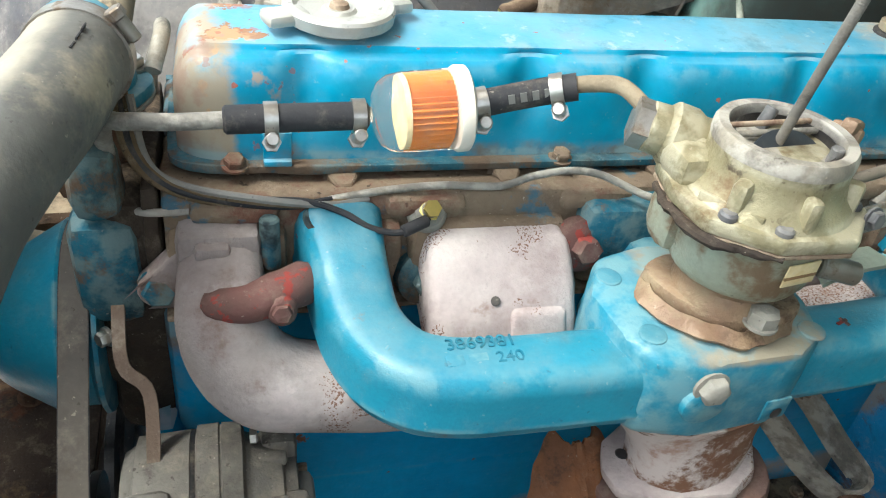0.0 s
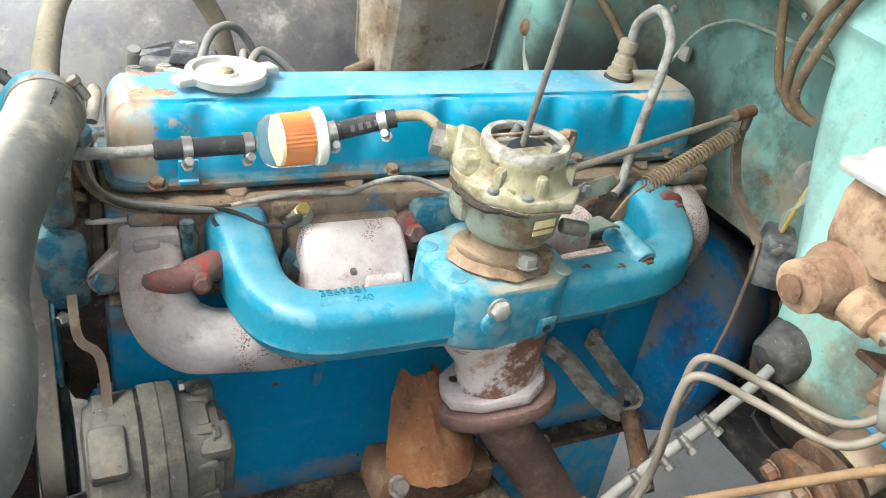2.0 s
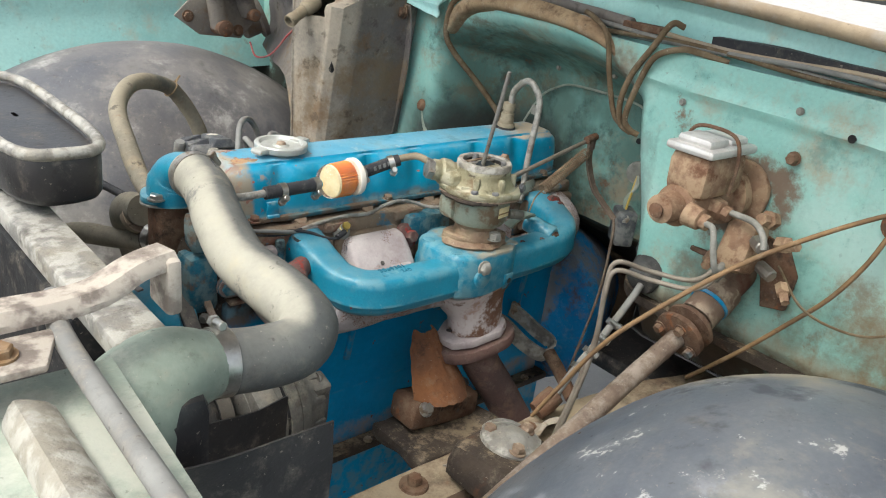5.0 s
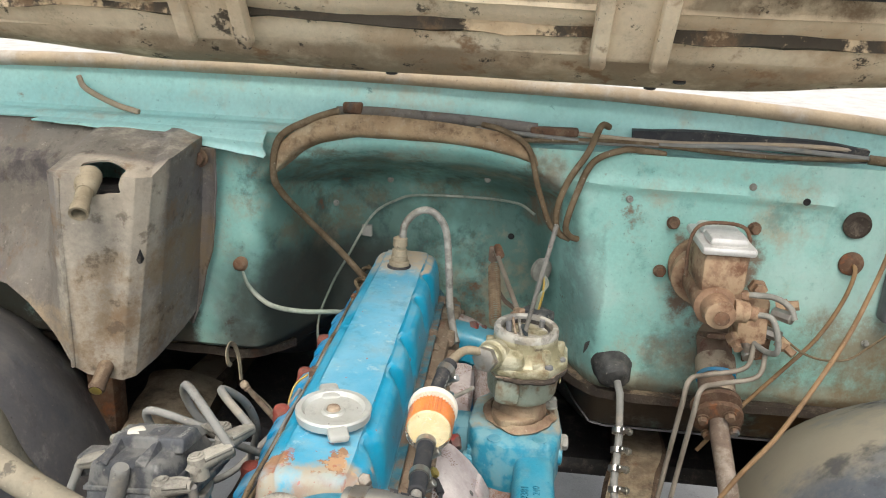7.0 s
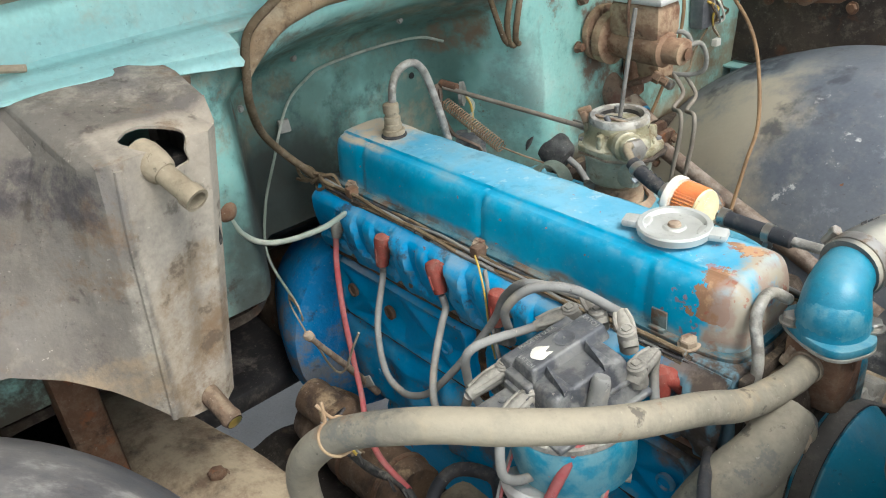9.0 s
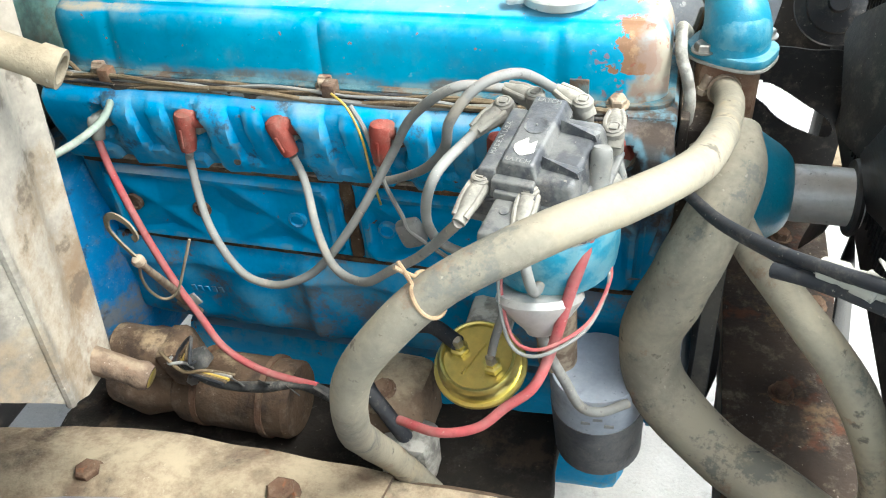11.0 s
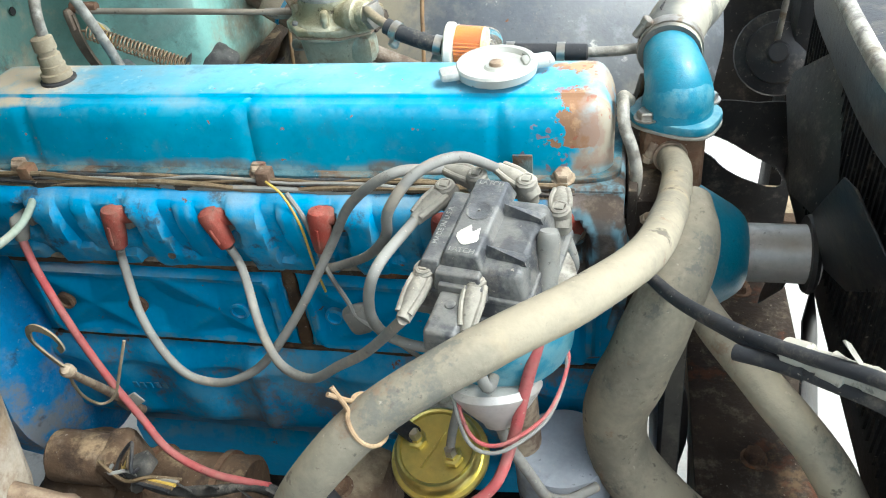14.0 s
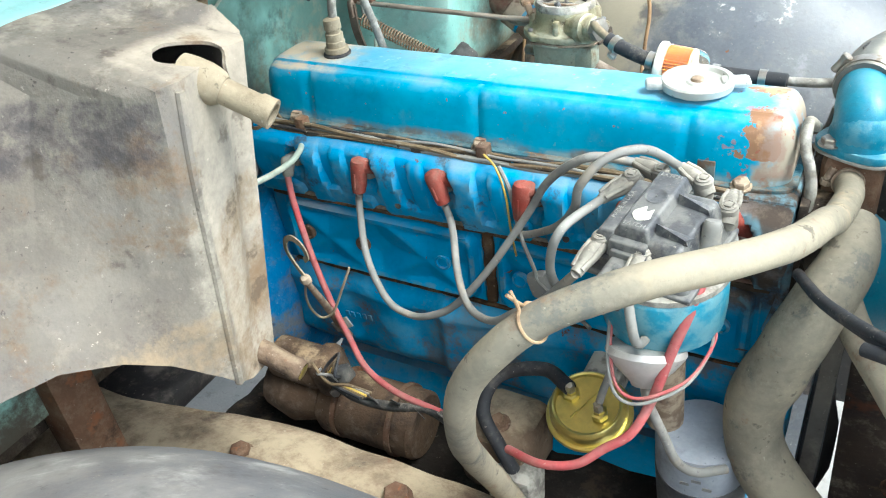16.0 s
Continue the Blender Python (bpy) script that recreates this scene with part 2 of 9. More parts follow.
TEAL = material("teal_body_paint", lin(150, 200, 196), lin(164, 208, 202), scale=5, rough=0.4, bump=0.08, grime=0.3, layers=(
    dict(c=lin(112, 160, 154), s=3.2, a=0.48, b=0.72, k=0.6),
    dict(c=lin(170, 162, 142), s=5.5, a=0.52, b=0.70, k=0.7, n=0.72),
    dict(c=lin(132, 104, 82), s=14, a=0.62, b=0.72, k=0.75, n=0.75),
    dict(c=lin(50, 92, 92), s=26, a=0.67, b=0.73, k=0.7)))
FIREWALL = material("grimy_shaded_teal_firewall", lin(132, 184, 174), lin(154, 198, 186), scale=4, rough=0.5, bump=0.15, grime=0.35, layers=(
    # Darker green-grey inside the recess, by position.
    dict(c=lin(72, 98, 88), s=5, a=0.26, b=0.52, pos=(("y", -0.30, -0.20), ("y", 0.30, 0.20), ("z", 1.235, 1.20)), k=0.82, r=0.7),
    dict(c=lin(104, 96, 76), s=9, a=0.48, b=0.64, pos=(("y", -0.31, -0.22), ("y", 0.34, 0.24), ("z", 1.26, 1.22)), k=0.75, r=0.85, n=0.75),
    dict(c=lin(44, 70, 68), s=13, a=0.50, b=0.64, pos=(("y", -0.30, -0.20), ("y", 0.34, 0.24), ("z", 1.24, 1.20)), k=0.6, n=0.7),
    dict(c=lin(120, 90, 66), s=20, a=0.38, b=0.60, pos=(("y", -0.13, -0.20), ("y", -0.28, -0.22), ("z", 1.06, 1.11)), k=0.8, r=0.9),
    dict(c=lin(176, 198, 190), s=4, a=0.50, b=0.66, k=0.5, n=0.65),
    dict(c=lin(160, 144, 120), s=6, a=0.51, b=0.70, k=0.8, n=0.72),
    dict(c=lin(86, 128, 120), s=10, a=0.54, b=0.68, k=0.6, n=0.75),
    dict(c=lin(116, 80, 56), s=13, a=0.60, b=0.70, k=0.85, n=0.75),
    dict(c=lin(110, 70, 48), s=22, a=0.34, b=0.56, pos=(("y", -0.60, -0.50), ("y", -0.36, -0.42), ("z", 0.93, 1.02), ("z", 1.20, 1.13)), k=0.85, r=0.9, n=0.75),
    dict(c=lin(106, 102, 80), s=6, a=0.34, b=0.60, pos=(("z", 1.14, 0.95), ("y", -0.42, -0.60)), k=0.75, n=0.75),
    dict(c=lin(150, 134, 110), s=7, a=0.30, b=0.55, pos=(("z", 1.0, 0.86),), k=0.75),
    # Shade low in the recess behind the engine, put into the colour.
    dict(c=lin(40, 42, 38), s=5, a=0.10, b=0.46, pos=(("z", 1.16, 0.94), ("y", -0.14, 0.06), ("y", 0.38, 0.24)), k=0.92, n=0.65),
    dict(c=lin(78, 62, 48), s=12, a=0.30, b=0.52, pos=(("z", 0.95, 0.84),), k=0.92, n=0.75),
    # Dark gap below the heater, put into the wall colour.
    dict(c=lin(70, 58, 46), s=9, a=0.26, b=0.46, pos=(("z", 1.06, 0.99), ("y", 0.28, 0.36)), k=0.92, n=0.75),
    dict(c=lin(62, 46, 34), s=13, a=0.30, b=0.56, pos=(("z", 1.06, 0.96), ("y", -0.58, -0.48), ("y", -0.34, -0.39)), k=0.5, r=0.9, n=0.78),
    dict(c=lin(124, 96, 62), s=8, a=0.40, b=0.60, pos=(("z", 1.12, 1.0), ("y", -0.50, -0.60)), k=0.7, r=0.9, n=0.78),
    # Painted shadow of the hanging cables.
    dict(c=lin(52, 46, 40), s=16, a=0.36, b=0.58, pos=(("y", -0.33, -0.30), ("y", -0.22, -0.26), ("z", 1.20, 1.12)), k=0.35, r=0.9, n=0.70)))
DUSTY = material("dust_caked_plastic_lit_front", lin(130, 124, 115), lin(108, 101, 92), scale=5, rough=0.85, bump=0.35, grime=0.6, layers=(
    dict(c=lin(108, 104, 106), s=3.2, a=0.44, b=0.64, k=0.6, n=0.66), dict(c=lin(176, 168, 152), s=6, a=0.52, b=0.68, k=0.75, n=0.72),
    # Front face painted paler, as lit; band below the ridge darker by height.
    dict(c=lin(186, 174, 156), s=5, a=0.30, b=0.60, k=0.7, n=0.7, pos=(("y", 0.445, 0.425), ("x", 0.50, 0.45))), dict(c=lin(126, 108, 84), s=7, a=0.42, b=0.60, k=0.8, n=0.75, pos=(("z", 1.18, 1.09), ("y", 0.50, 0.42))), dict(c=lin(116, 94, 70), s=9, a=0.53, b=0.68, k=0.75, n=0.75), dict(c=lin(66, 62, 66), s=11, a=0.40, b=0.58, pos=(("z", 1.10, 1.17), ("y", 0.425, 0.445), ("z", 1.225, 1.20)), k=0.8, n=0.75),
    dict(c=lin(88, 82, 78), s=6, a=0.46, b=0.66, k=0.55, n=0.72, pos=(("y", 0.43, 0.46),)), dict(c=lin(150, 132, 106), s=10, a=0.42, b=0.60, k=0.7, n=0.75, pos=(("z", 1.06, 1.0), ("y", 0.40, 0.45))),
    dict(c=lin(74, 66, 58), s=28, a=0.58, b=0.68, k=0.6)))
TANRUB = material("dust_coated_rubber", lin(136, 129, 113), lin(112, 107, 95), scale=7, rough=0.72, bump=0.2, grime=0.5, layers=(
    dict(c=lin(152, 143, 124), s=5, a=0.44, b=0.62, k=0.8, n=0.7), dict(c=lin(148, 138, 119), s=5, a=0.34, b=0.60, up=(-0.1, 0.9), k=0.4, n=0.76), dict(c=lin(120, 88, 66), s=22, a=0.60, b=0.68, k=0.45, n=0.7), dict(c=lin(96, 96, 90), s=7, a=0.56, b=0.62, k=0.75, n=0.8),
    dict(c=lin(168, 150, 120), s=9, a=0.56, b=0.70, k=0.6), dict(c=lin(66, 62, 58), s=40, a=0.62, b=0.69, k=0.7)))
HOSEW = material("dusty_grey_hose_lit_side", lin(110, 110, 105), lin(82, 84, 83), scale=7, rough=0.6, bump=0.15, grime=0.35, layers=(
    # Front and upper side painted paler, as the light falls on the hose.
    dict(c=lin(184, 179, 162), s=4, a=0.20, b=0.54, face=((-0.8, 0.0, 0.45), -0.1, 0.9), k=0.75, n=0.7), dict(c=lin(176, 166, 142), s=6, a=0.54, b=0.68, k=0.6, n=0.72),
    dict(c=lin(76, 80, 84), s=9, a=0.56, b=0.66, k=0.6, n=0.78), dict(c=lin(66, 62, 58), s=40, a=0.64, b=0.70, k=0.6)))
CANM = material("grey_white_filter_paint", lin(168, 174, 182), lin(146, 152, 160), scale=14, rough=0.45, bump=0.1, grime=0.4)
GREYRUB = material("grey_worn_rubber", lin(140, 139, 134), lin(116, 115, 112), scale=20, rough=0.65, bump=0.15, layers=(
    dict(c=lin(160, 150, 134), s=20, a=0.52, b=0.7, k=0.6),))
BLACKRUB = material("black_rubber_hose", lin(44, 46, 50), lin(60, 60, 62), scale=26, rough=0.6, bump=0.15, layers=(
    dict(c=lin(130, 122, 112), s=18, a=0.55, b=0.75, k=0.5),))
BLACKPL = material("faded_black_plastic", lin(70, 72, 76), lin(92, 93, 96), scale=26, rough=0.5, bump=0.25, layers=(
    dict(c=lin(136, 134, 128), s=14, a=0.42, b=0.70, k=0.7, n=0.74), dict(c=lin(160, 156, 148), s=9, a=0.38, b=0.64, up=(0.5, 1.0), k=0.5, n=0.72)))
BOOTTAN = material("dusty_grey_boot", lin(158, 156, 148), lin(128, 126, 118), scale=30, rough=0.75, bump=0.3, layers=(dict(c=lin(92, 90, 86), s=22, a=0.55, b=0.7, k=0.6),))
REDBOOT = material("faded_red_boot", lin(142, 60, 50), lin(132, 78, 68), scale=30, rough=0.7, bump=0.4, layers=(dict(c=lin(108, 86, 74), s=24, a=0.48, b=0.66, k=0.6, n=0.75),))
REDWIRE = material("red_cable_insulation", lin(178, 84, 86), lin(168, 108, 104), scale=30, rough=0.6, bump=0.15)
YELWIRE = material("yellow_wire_insulation", lin(196, 166, 70), lin(180, 150, 80), scale=30, rough=0.5, bump=0.1)
LOOM = material("muddy_wire_loom", lin(96, 80, 60), lin(122, 106, 84), scale=30, rough=0.85, bump=0.5, grime=0.7)
DOME = material("worn_black_wheelhouse_paint", lin(80, 86, 95), lin(104, 107, 110), scale=5, rough=0.45, bump=0.12, grime=0.3, layers=(
    dict(c=lin(150, 146, 134), s=3.0, a=0.50, b=0.62, k=0.6, n=0.7), dict(c=lin(140, 142, 146), s=16, a=0.54, b=0.66, k=0.6, n=0.75),
    dict(c=lin(200, 198, 192), s=20, a=0.61, b=0.66, k=0.7, d=8, n=0.7, pos=(("x", 0.42, 0.28),)), dict(c=lin(156, 146, 126), s=6, a=0.22, b=0.46, k=0.85, n=0.7, pos=(("x", 0.16, 0.42), ("y", -0.80, -0.62))), dict(c=lin(126, 108, 88), s=4, a=0.58, b=0.72, k=0.5), dict(c=lin(40, 44, 52), s=8, a=0.56, b=0.66, k=0.7)))
DOMER = material("dusty_wheelhouse_paint", lin(82, 84, 90), lin(110, 106, 104), scale=4, rough=0.5, bump=0.12, grime=0.4, layers=(
    dict(c=lin(146, 142, 136), s=3.5, a=0.46, b=0.64, k=0.7, n=0.7), dict(c=lin(190, 188, 182), s=8, a=0.54, b=0.70, k=0.55, n=0.72), dict(c=lin(52, 52, 56), s=7, a=0.57, b=0.68, k=0.6)))
HOODM = material("dusty_banded_hood", lin(222, 204, 176), lin(196, 172, 142), scale=5, rough=0.8, bump=0.3, grime=0.5, layers=(
    # Tone by height: brown lip, dark upper band, ridge highlight painted cream.
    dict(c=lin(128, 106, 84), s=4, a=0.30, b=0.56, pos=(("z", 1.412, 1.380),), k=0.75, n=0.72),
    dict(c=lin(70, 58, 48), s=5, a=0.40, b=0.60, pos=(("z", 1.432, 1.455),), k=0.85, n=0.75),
    dict(c=lin(232, 216, 188), s=7, a=0.42, b=0.60, pos=(("z", 1.384, 1.394), ("z", 1.432, 1.418)), k=0.7, n=0.7),
    dict(c=lin(168, 124, 86), s=5, a=0.50, b=0.68, k=0.5, n=0.75),
    dict(c=lin(120, 102, 84), s=7, a=0.57, b=0.66, k=0.7, n=0.72), dict(c=lin(226, 210, 182), s=10, a=0.54, b=0.7, k=0.6),
    dict(c=lin(146, 108, 76), s=14, a=0.56, b=0.68, k=0.7), dict(c=lin(36, 34, 34), s=22, a=0.60, b=0.65, k=0.85, n=0.72)))
BLACKP = material("black_worn_paint", lin(34, 34, 36), lin(52, 50, 50), scale=8, rough=0.4, bump=0.15, layers=(
    dict(c=lin(150, 140, 130), s=10, a=0.58, b=0.72, k=0.5),))
FRAMEM = material("dusty_frame_steel", lin(116, 98, 80), lin(88, 72, 60), scale=8, rough=0.85, bump=0.5, layers=(
    dict(c=lin(52, 44, 40), s=14, a=0.50, b=0.64, k=0.85, n=0.75), dict(c=lin(112, 74, 50), s=26, a=0.60, b=0.7, k=0.7),
    dict(c=lin(176, 160, 134), s=8, a=0.36, b=0.60, up=(0.45, 1.0), k=0.8, n=0.72)))
TANTUBE = material("tan_weatherstrip", lin(176, 158, 134), lin(150, 134, 114), scale=12, rough=0.8, bump=0.25, layers=(dict(c=lin(196, 190, 182), s=6, a=0.46, b=0.66, k=0.7, n=0.7),))
OCHRE = material("ochre_painted_rod", lin(142, 114, 82), lin(116, 92, 68), scale=18, rough=0.7, bump=0.2)
MASTER = material("rusty_master_cylinder", lin(124, 96, 76), lin(150, 122, 98), scale=22, rough=0.8, bump=0.4, edge=lin(170, 146, 118), layers=(
    dict(c=lin(98, 66, 48), s=16, a=0.50, b=0.64, k=0.85, n=0.75), dict(c=lin(60, 48, 40), s=24, a=0.57, b=0.7, k=0.7)))
LIDM = material("dull_metal_lid", lin(206, 204, 200), lin(188, 184, 178), scale=14, rough=0.4, metal=0.3, bump=0.15)
CAPM = material("painted_cap", lin(198, 200, 196), lin(178, 178, 170), scale=20, rough=0.45, metal=0.3, bump=0.15)
TANKG = material("grey_green_tank_paint", lin(150, 160, 146), lin(118, 128, 116), scale=6, rough=0.55, bump=0.2, grime=0.5, layers=(
    dict(c=lin(190, 188, 174), s=7, a=0.48, b=0.66, k=0.7, n=0.72), dict(c=lin(72, 76, 70), s=9, a=0.55, b=0.68, k=0.6, n=0.75)))
CORE = material("black_radiator_core", lin(28, 28, 30), lin(44, 44, 44), scale=30, rough=0.6, bump=0.2)
PINKM = material("dusty_primer_bracket", lin(140, 128, 118), lin(100, 92, 86), scale=10, rough=0.8, bump=0.3, edge=lin(190, 180, 166), layers=(dict(c=lin(176, 168, 154), s=6, a=0.48, b=0.66, k=0.7, n=0.72), dict(c=lin(66, 58, 54), s=18, a=0.56, b=0.68, k=0.7)))
CONCRETE = material("pale_concrete_ground", lin(196, 192, 186), lin(172, 168, 162), scale=3, rough=0.9, bump=0.3)
WHITEPL = material("white_plastic", lin(232, 228, 216), lin(216, 208, 192), scale=20, rough=0.4, bump=0.05, grime=0.15)
ORANGE = material("orange_filter_paper", lin(226, 142, 54), lin(208, 120, 42), scale=40, rough=0.7, bump=0.1)
LABELM = material("yellowed_paper_label", lin(228, 214, 174), lin(214, 190, 138), scale=55, rough=0.6, bump=0.05)
PAPER = material("white_paint_dab", lin(222, 218, 206), lin(204, 198, 184), scale=40, rough=0.6, bump=0.1)
TAPE = material("grey_wrapped_tape", lin(176, 172, 160), lin(134, 130, 122), scale=40, rough=0.5, bump=0.3, layers=(dict(c=lin(78, 76, 72), s=36, a=0.56, b=0.66, k=0.75, n=0.75),))
OILY = material("oily_brown_steel", lin(66, 54, 44), lin(44, 38, 34), scale=9, rough=0.75, bump=0.5, layers=(dict(c=lin(112, 92, 68), s=10, a=0.55, b=0.68, k=0.7, n=0.75), dict(c=lin(92, 56, 38), s=18, a=0.58, b=0.68, k=0.7)))
INK = material("pale_ink", lin(140, 140, 136), lin(118, 118, 114), rough=0.6, bump=0.02)
REDPAINT = material("red_paint_dab", lin(112, 80, 76), lin(92, 72, 66), scale=40, rough=0.8, bump=0.4, layers=(dict(c=lin(146, 60, 54), s=70, a=0.56, b=0.61, k=0.85, d=4), dict(c=lin(128, 112, 100), s=30, a=0.56, b=0.7, k=0.6)))
# Grimy teal tone that also paints in the shading of the letters.
LETTER = material("grimy_shaded_letters", lin(22, 110, 136), lin(60, 128, 146), scale=60, rough=0.6, bump=0.1)
GRIT = material("dark_oily_grit", lin(76, 66, 56), lin(52, 46, 42), scale=12, rough=0.8, bump=0.6, layers=(
    dict(c=lin(140, 124, 102), s=14, a=0.50, b=0.64, up=(0.3, 1.0), k=0.8, n=0.75), dict(c=lin(98, 66, 48), s=18, a=0.58, b=0.7, k=0.7)))
LIPM = material("tan_brown_recess_lip", lin(164, 142, 112), lin(128, 104, 80), scale=9, rough=0.85, bump=0.4, grime=0.6, layers=(
    dict(c=lin(86, 66, 50), s=12, a=0.50, b=0.64, k=0.8, n=0.75), dict(c=lin(190, 176, 148), s=8, a=0.52, b=0.68, k=0.6, n=0.72)))
SHIELDM = material("orange_rust_shield", lin(148, 100, 66), lin(112, 78, 58), scale=14, rough=0.85, bump=0.5, layers=(dict(c=lin(70, 98, 104), s=12, a=0.58, b=0.68, k=0.7), dict(c=lin(60, 48, 42), s=16, a=0.56, b=0.68, k=0.7, n=0.75)))
CAPBLACK = material("scuffed_black_cap", lin(54, 56, 60), lin(76, 78, 82), scale=20, rough=0.45, bump=0.3, edge=lin(128, 127, 122), layers=(dict(c=lin(114, 115, 116), s=16, a=0.48, b=0.74, k=0.4, n=0.74), dict(c=lin(118, 119, 120), s=7, a=0.34, b=0.66, up=(0.6, 1.0), k=0.33, n=0.7)))
EXHW = material("rust_bleached_white", lin(132, 98, 78), lin(106, 80, 68), scale=14, rough=0.9, bump=0.4, grime=0.3, layers=(
    dict(c=lin(206, 196, 192), s=9, a=0.46, b=0.53, k=0.92, n=0.72), dict(c=lin(150, 104, 74), s=18, a=0.56, b=0.66, k=0.7)))
ALTM = material("dusty_grey_alternator", lin(128, 126, 120), lin(100, 97, 91), scale=12, rough=0.7, metal=0.15, bump=0.4, grime=0.6, layers=(dict(c=lin(160, 152, 136), s=8, a=0.50, b=0.68, k=0.6, n=0.72), dict(c=lin(56, 50, 46), s=18, a=0.54, b=0.67, k=0.7, n=0.75)))
LINEM = material("dull_steel_brake_line", lin(146, 138, 126), lin(118, 108, 96), scale=20, rough=0.6, metal=0.2, bump=0.2)
BOOTGREY = material("dusty_grey_boot", lin(150, 146, 136), lin(122, 118, 110), scale=24, rough=0.75, bump=0.25, layers=(dict(c=lin(180, 174, 160), s=14, a=0.50, b=0.66, up=(0.2, 0.9), k=0.6, n=0.72), dict(c=lin(84, 80, 76), s=30, a=0.56, b=0.68, k=0.6)))
MUDSHADE = material("mud_and_shade_brown", lin(84, 66, 48), lin(52, 42, 34), scale=30, rough=0.9, bump=0.6, layers=(dict(c=lin(124, 84, 54), s=26, a=0.54, b=0.66, k=0.8),))
STARTM = material("dusty_rusted_starter", lin(104, 84, 66), lin(74, 60, 50), scale=9, rough=0.85, bump=0.5, layers=(
    dict(c=lin(168, 146, 116), s=10, a=0.46, b=0.62, up=(0.2, 0.9), k=0.7, n=0.75), dict(c=lin(60, 50, 44), s=18, a=0.52, b=0.66, k=0.7, n=0.75)))
TAPEDARK = material("ragged_dark_tape", lin(84, 84, 82), lin(52, 52, 52), scale=40, rough=0.7, bump=0.5, layers=(dict(c=lin(136, 130, 120), s=30, a=0.54, b=0.66, k=0.7, n=0.75),))
PCVM = material("dusty_tan_valve", lin(158, 146, 124), lin(130, 118, 98), scale=24, rough=0.75, bump=0.3)
BELLM = material("worn_blue_bell_housing", lin(6, 112, 172), lin(20, 124, 178), scale=8, rough=0.6, bump=0.4, layers=(
    dict(c=lin(120, 116, 110), s=7, a=0.48, b=0.60, k=0.85, n=0.7), dict(c=lin(96, 74, 58), s=12, a=0.54, b=0.66, k=0.8, n=0.75), dict(c=lin(46, 42, 40), s=16, a=0.58, b=0.68, k=0.7)))
BELTM = material("dusty_belt_back", lin(108, 102, 94), lin(88, 84, 80), scale=12, rough=0.8, bump=0.2)
ARMM = material("grey_brown_strap", lin(124, 108, 94), lin(96, 82, 72), scale=18, rough=0.75, bump=0.4, layers=(dict(c=lin(158, 148, 136), s=12, a=0.52, b=0.66, k=0.6, n=0.72),))
SEALM = material("cracked_black_on_tan", lin(206, 184, 152), lin(170, 146, 116), scale=9, rough=0.8, bump=0.4, layers=(dict(c=lin(40, 38, 36), s=6, a=0.47, b=0.53, k=0.92, n=0.75), dict(c=lin(120, 96, 72), s=14, a=0.54, b=0.66, k=0.7)))
PANM = material("shade_black_pan", lin(46, 41, 36), lin(32, 29, 27), scale=9, rough=0.75, bump=0.5, grime=0.2, layers=(dict(c=lin(84, 70, 56), s=12, a=0.56, b=0.68, k=0.6, n=0.75),))
CHOKE = material("dark_choke_steel", lin(40, 46, 52), lin(50, 56, 60), scale=12, rough=0.45, metal=0.2, bump=0.05, grime=0.1)
SPRINGM = material("dusty_spring_wire", lin(158, 138, 112), lin(120, 98, 78), scale=60, rough=0.6, metal=0.2, bump=0.2)
GLASS = bpy.data.materials.new("clear_filter_plastic")
GLASS.use_nodes = True
gb = GLASS.node_tree.nodes["Principled BSDF"]
gb.inputs["Base Color"].default_value = (0.98, 0.97, 0.93, 1)
gb.inputs["Transmission Weight"].default_value, gb.inputs["Roughness"].default_value, gb.inputs["IOR"].default_value = 0.95, 0.07, 1.22


# ---- shape helpers ----
V = Vector


def part(name, bm, mat_, parent=None, label="", smooth=True):
    me = bpy.data.meshes.new(name)
    bmesh.ops.recalc_face_normals(bm, faces=bm.faces)
    if smooth:
        for f in bm.faces:
            f.smooth = True
        for e in bm.edges:
            if len(e.link_faces) == 2 and e.calc_face_angle(0) > 0.7:
                e.smooth = False
    bm.to_mesh(me)
    bm.free()
    me.materials.append(mat_)
    ob = new(name, me)
    if parent:
        ob.parent = parent
    if label:
        ob["label"] = label
    return ob


def thing(name, label, category, group=""):
    return tagged(new(name), label, category, group)


def solo(name, bm, mat_, label, category, group="", kind=""):
    return tagged(part(name, bm, mat_), label, category, group, kind)


def frame_of(axis):
    a = V(axis).normalized()
    u = a.cross(V((0, 0, 1)))
    if u.length < 0.1:
        u = a.cross(V((0, 1, 0)))
    u.normalize()
    return a, u, a.cross(u)


def spline(pts, n=10):
    P = [V(p) for p in pts]
    P = [P[0] * 2 - P[1]] + P + [P[-1] * 2 - P[-2]]
    out = []
    for i in range(1, len(P) - 2):
        a, b, c, d = P[i - 1:i + 3]
        for k in range(n):
            t = k / n
            out.append(0.5 * (2 * b + (c - a) * t + (2 * a - 5 * b + 4 * c - d) * t * t + (3 * b - a - 3 * c + d) * t ** 3))
    out.append(P[-2])
    return out


def rings(bm, loops, closed=True, caps=True):
    """Skin equal loops of points into a body."""
    vs = [[bm.verts.new(p) for p in loop] for loop in loops]
    n = len(loops[0])
    for a, b in zip(vs, vs[1:]):
        for i in range(n if closed else n - 1):
            j = (i + 1) % n
            bm.faces.new((a[i], a[j], b[j], b[i]))
    if caps:
        bm.faces.new(vs[0])
        bm.faces.new(vs[-1])
    return bm


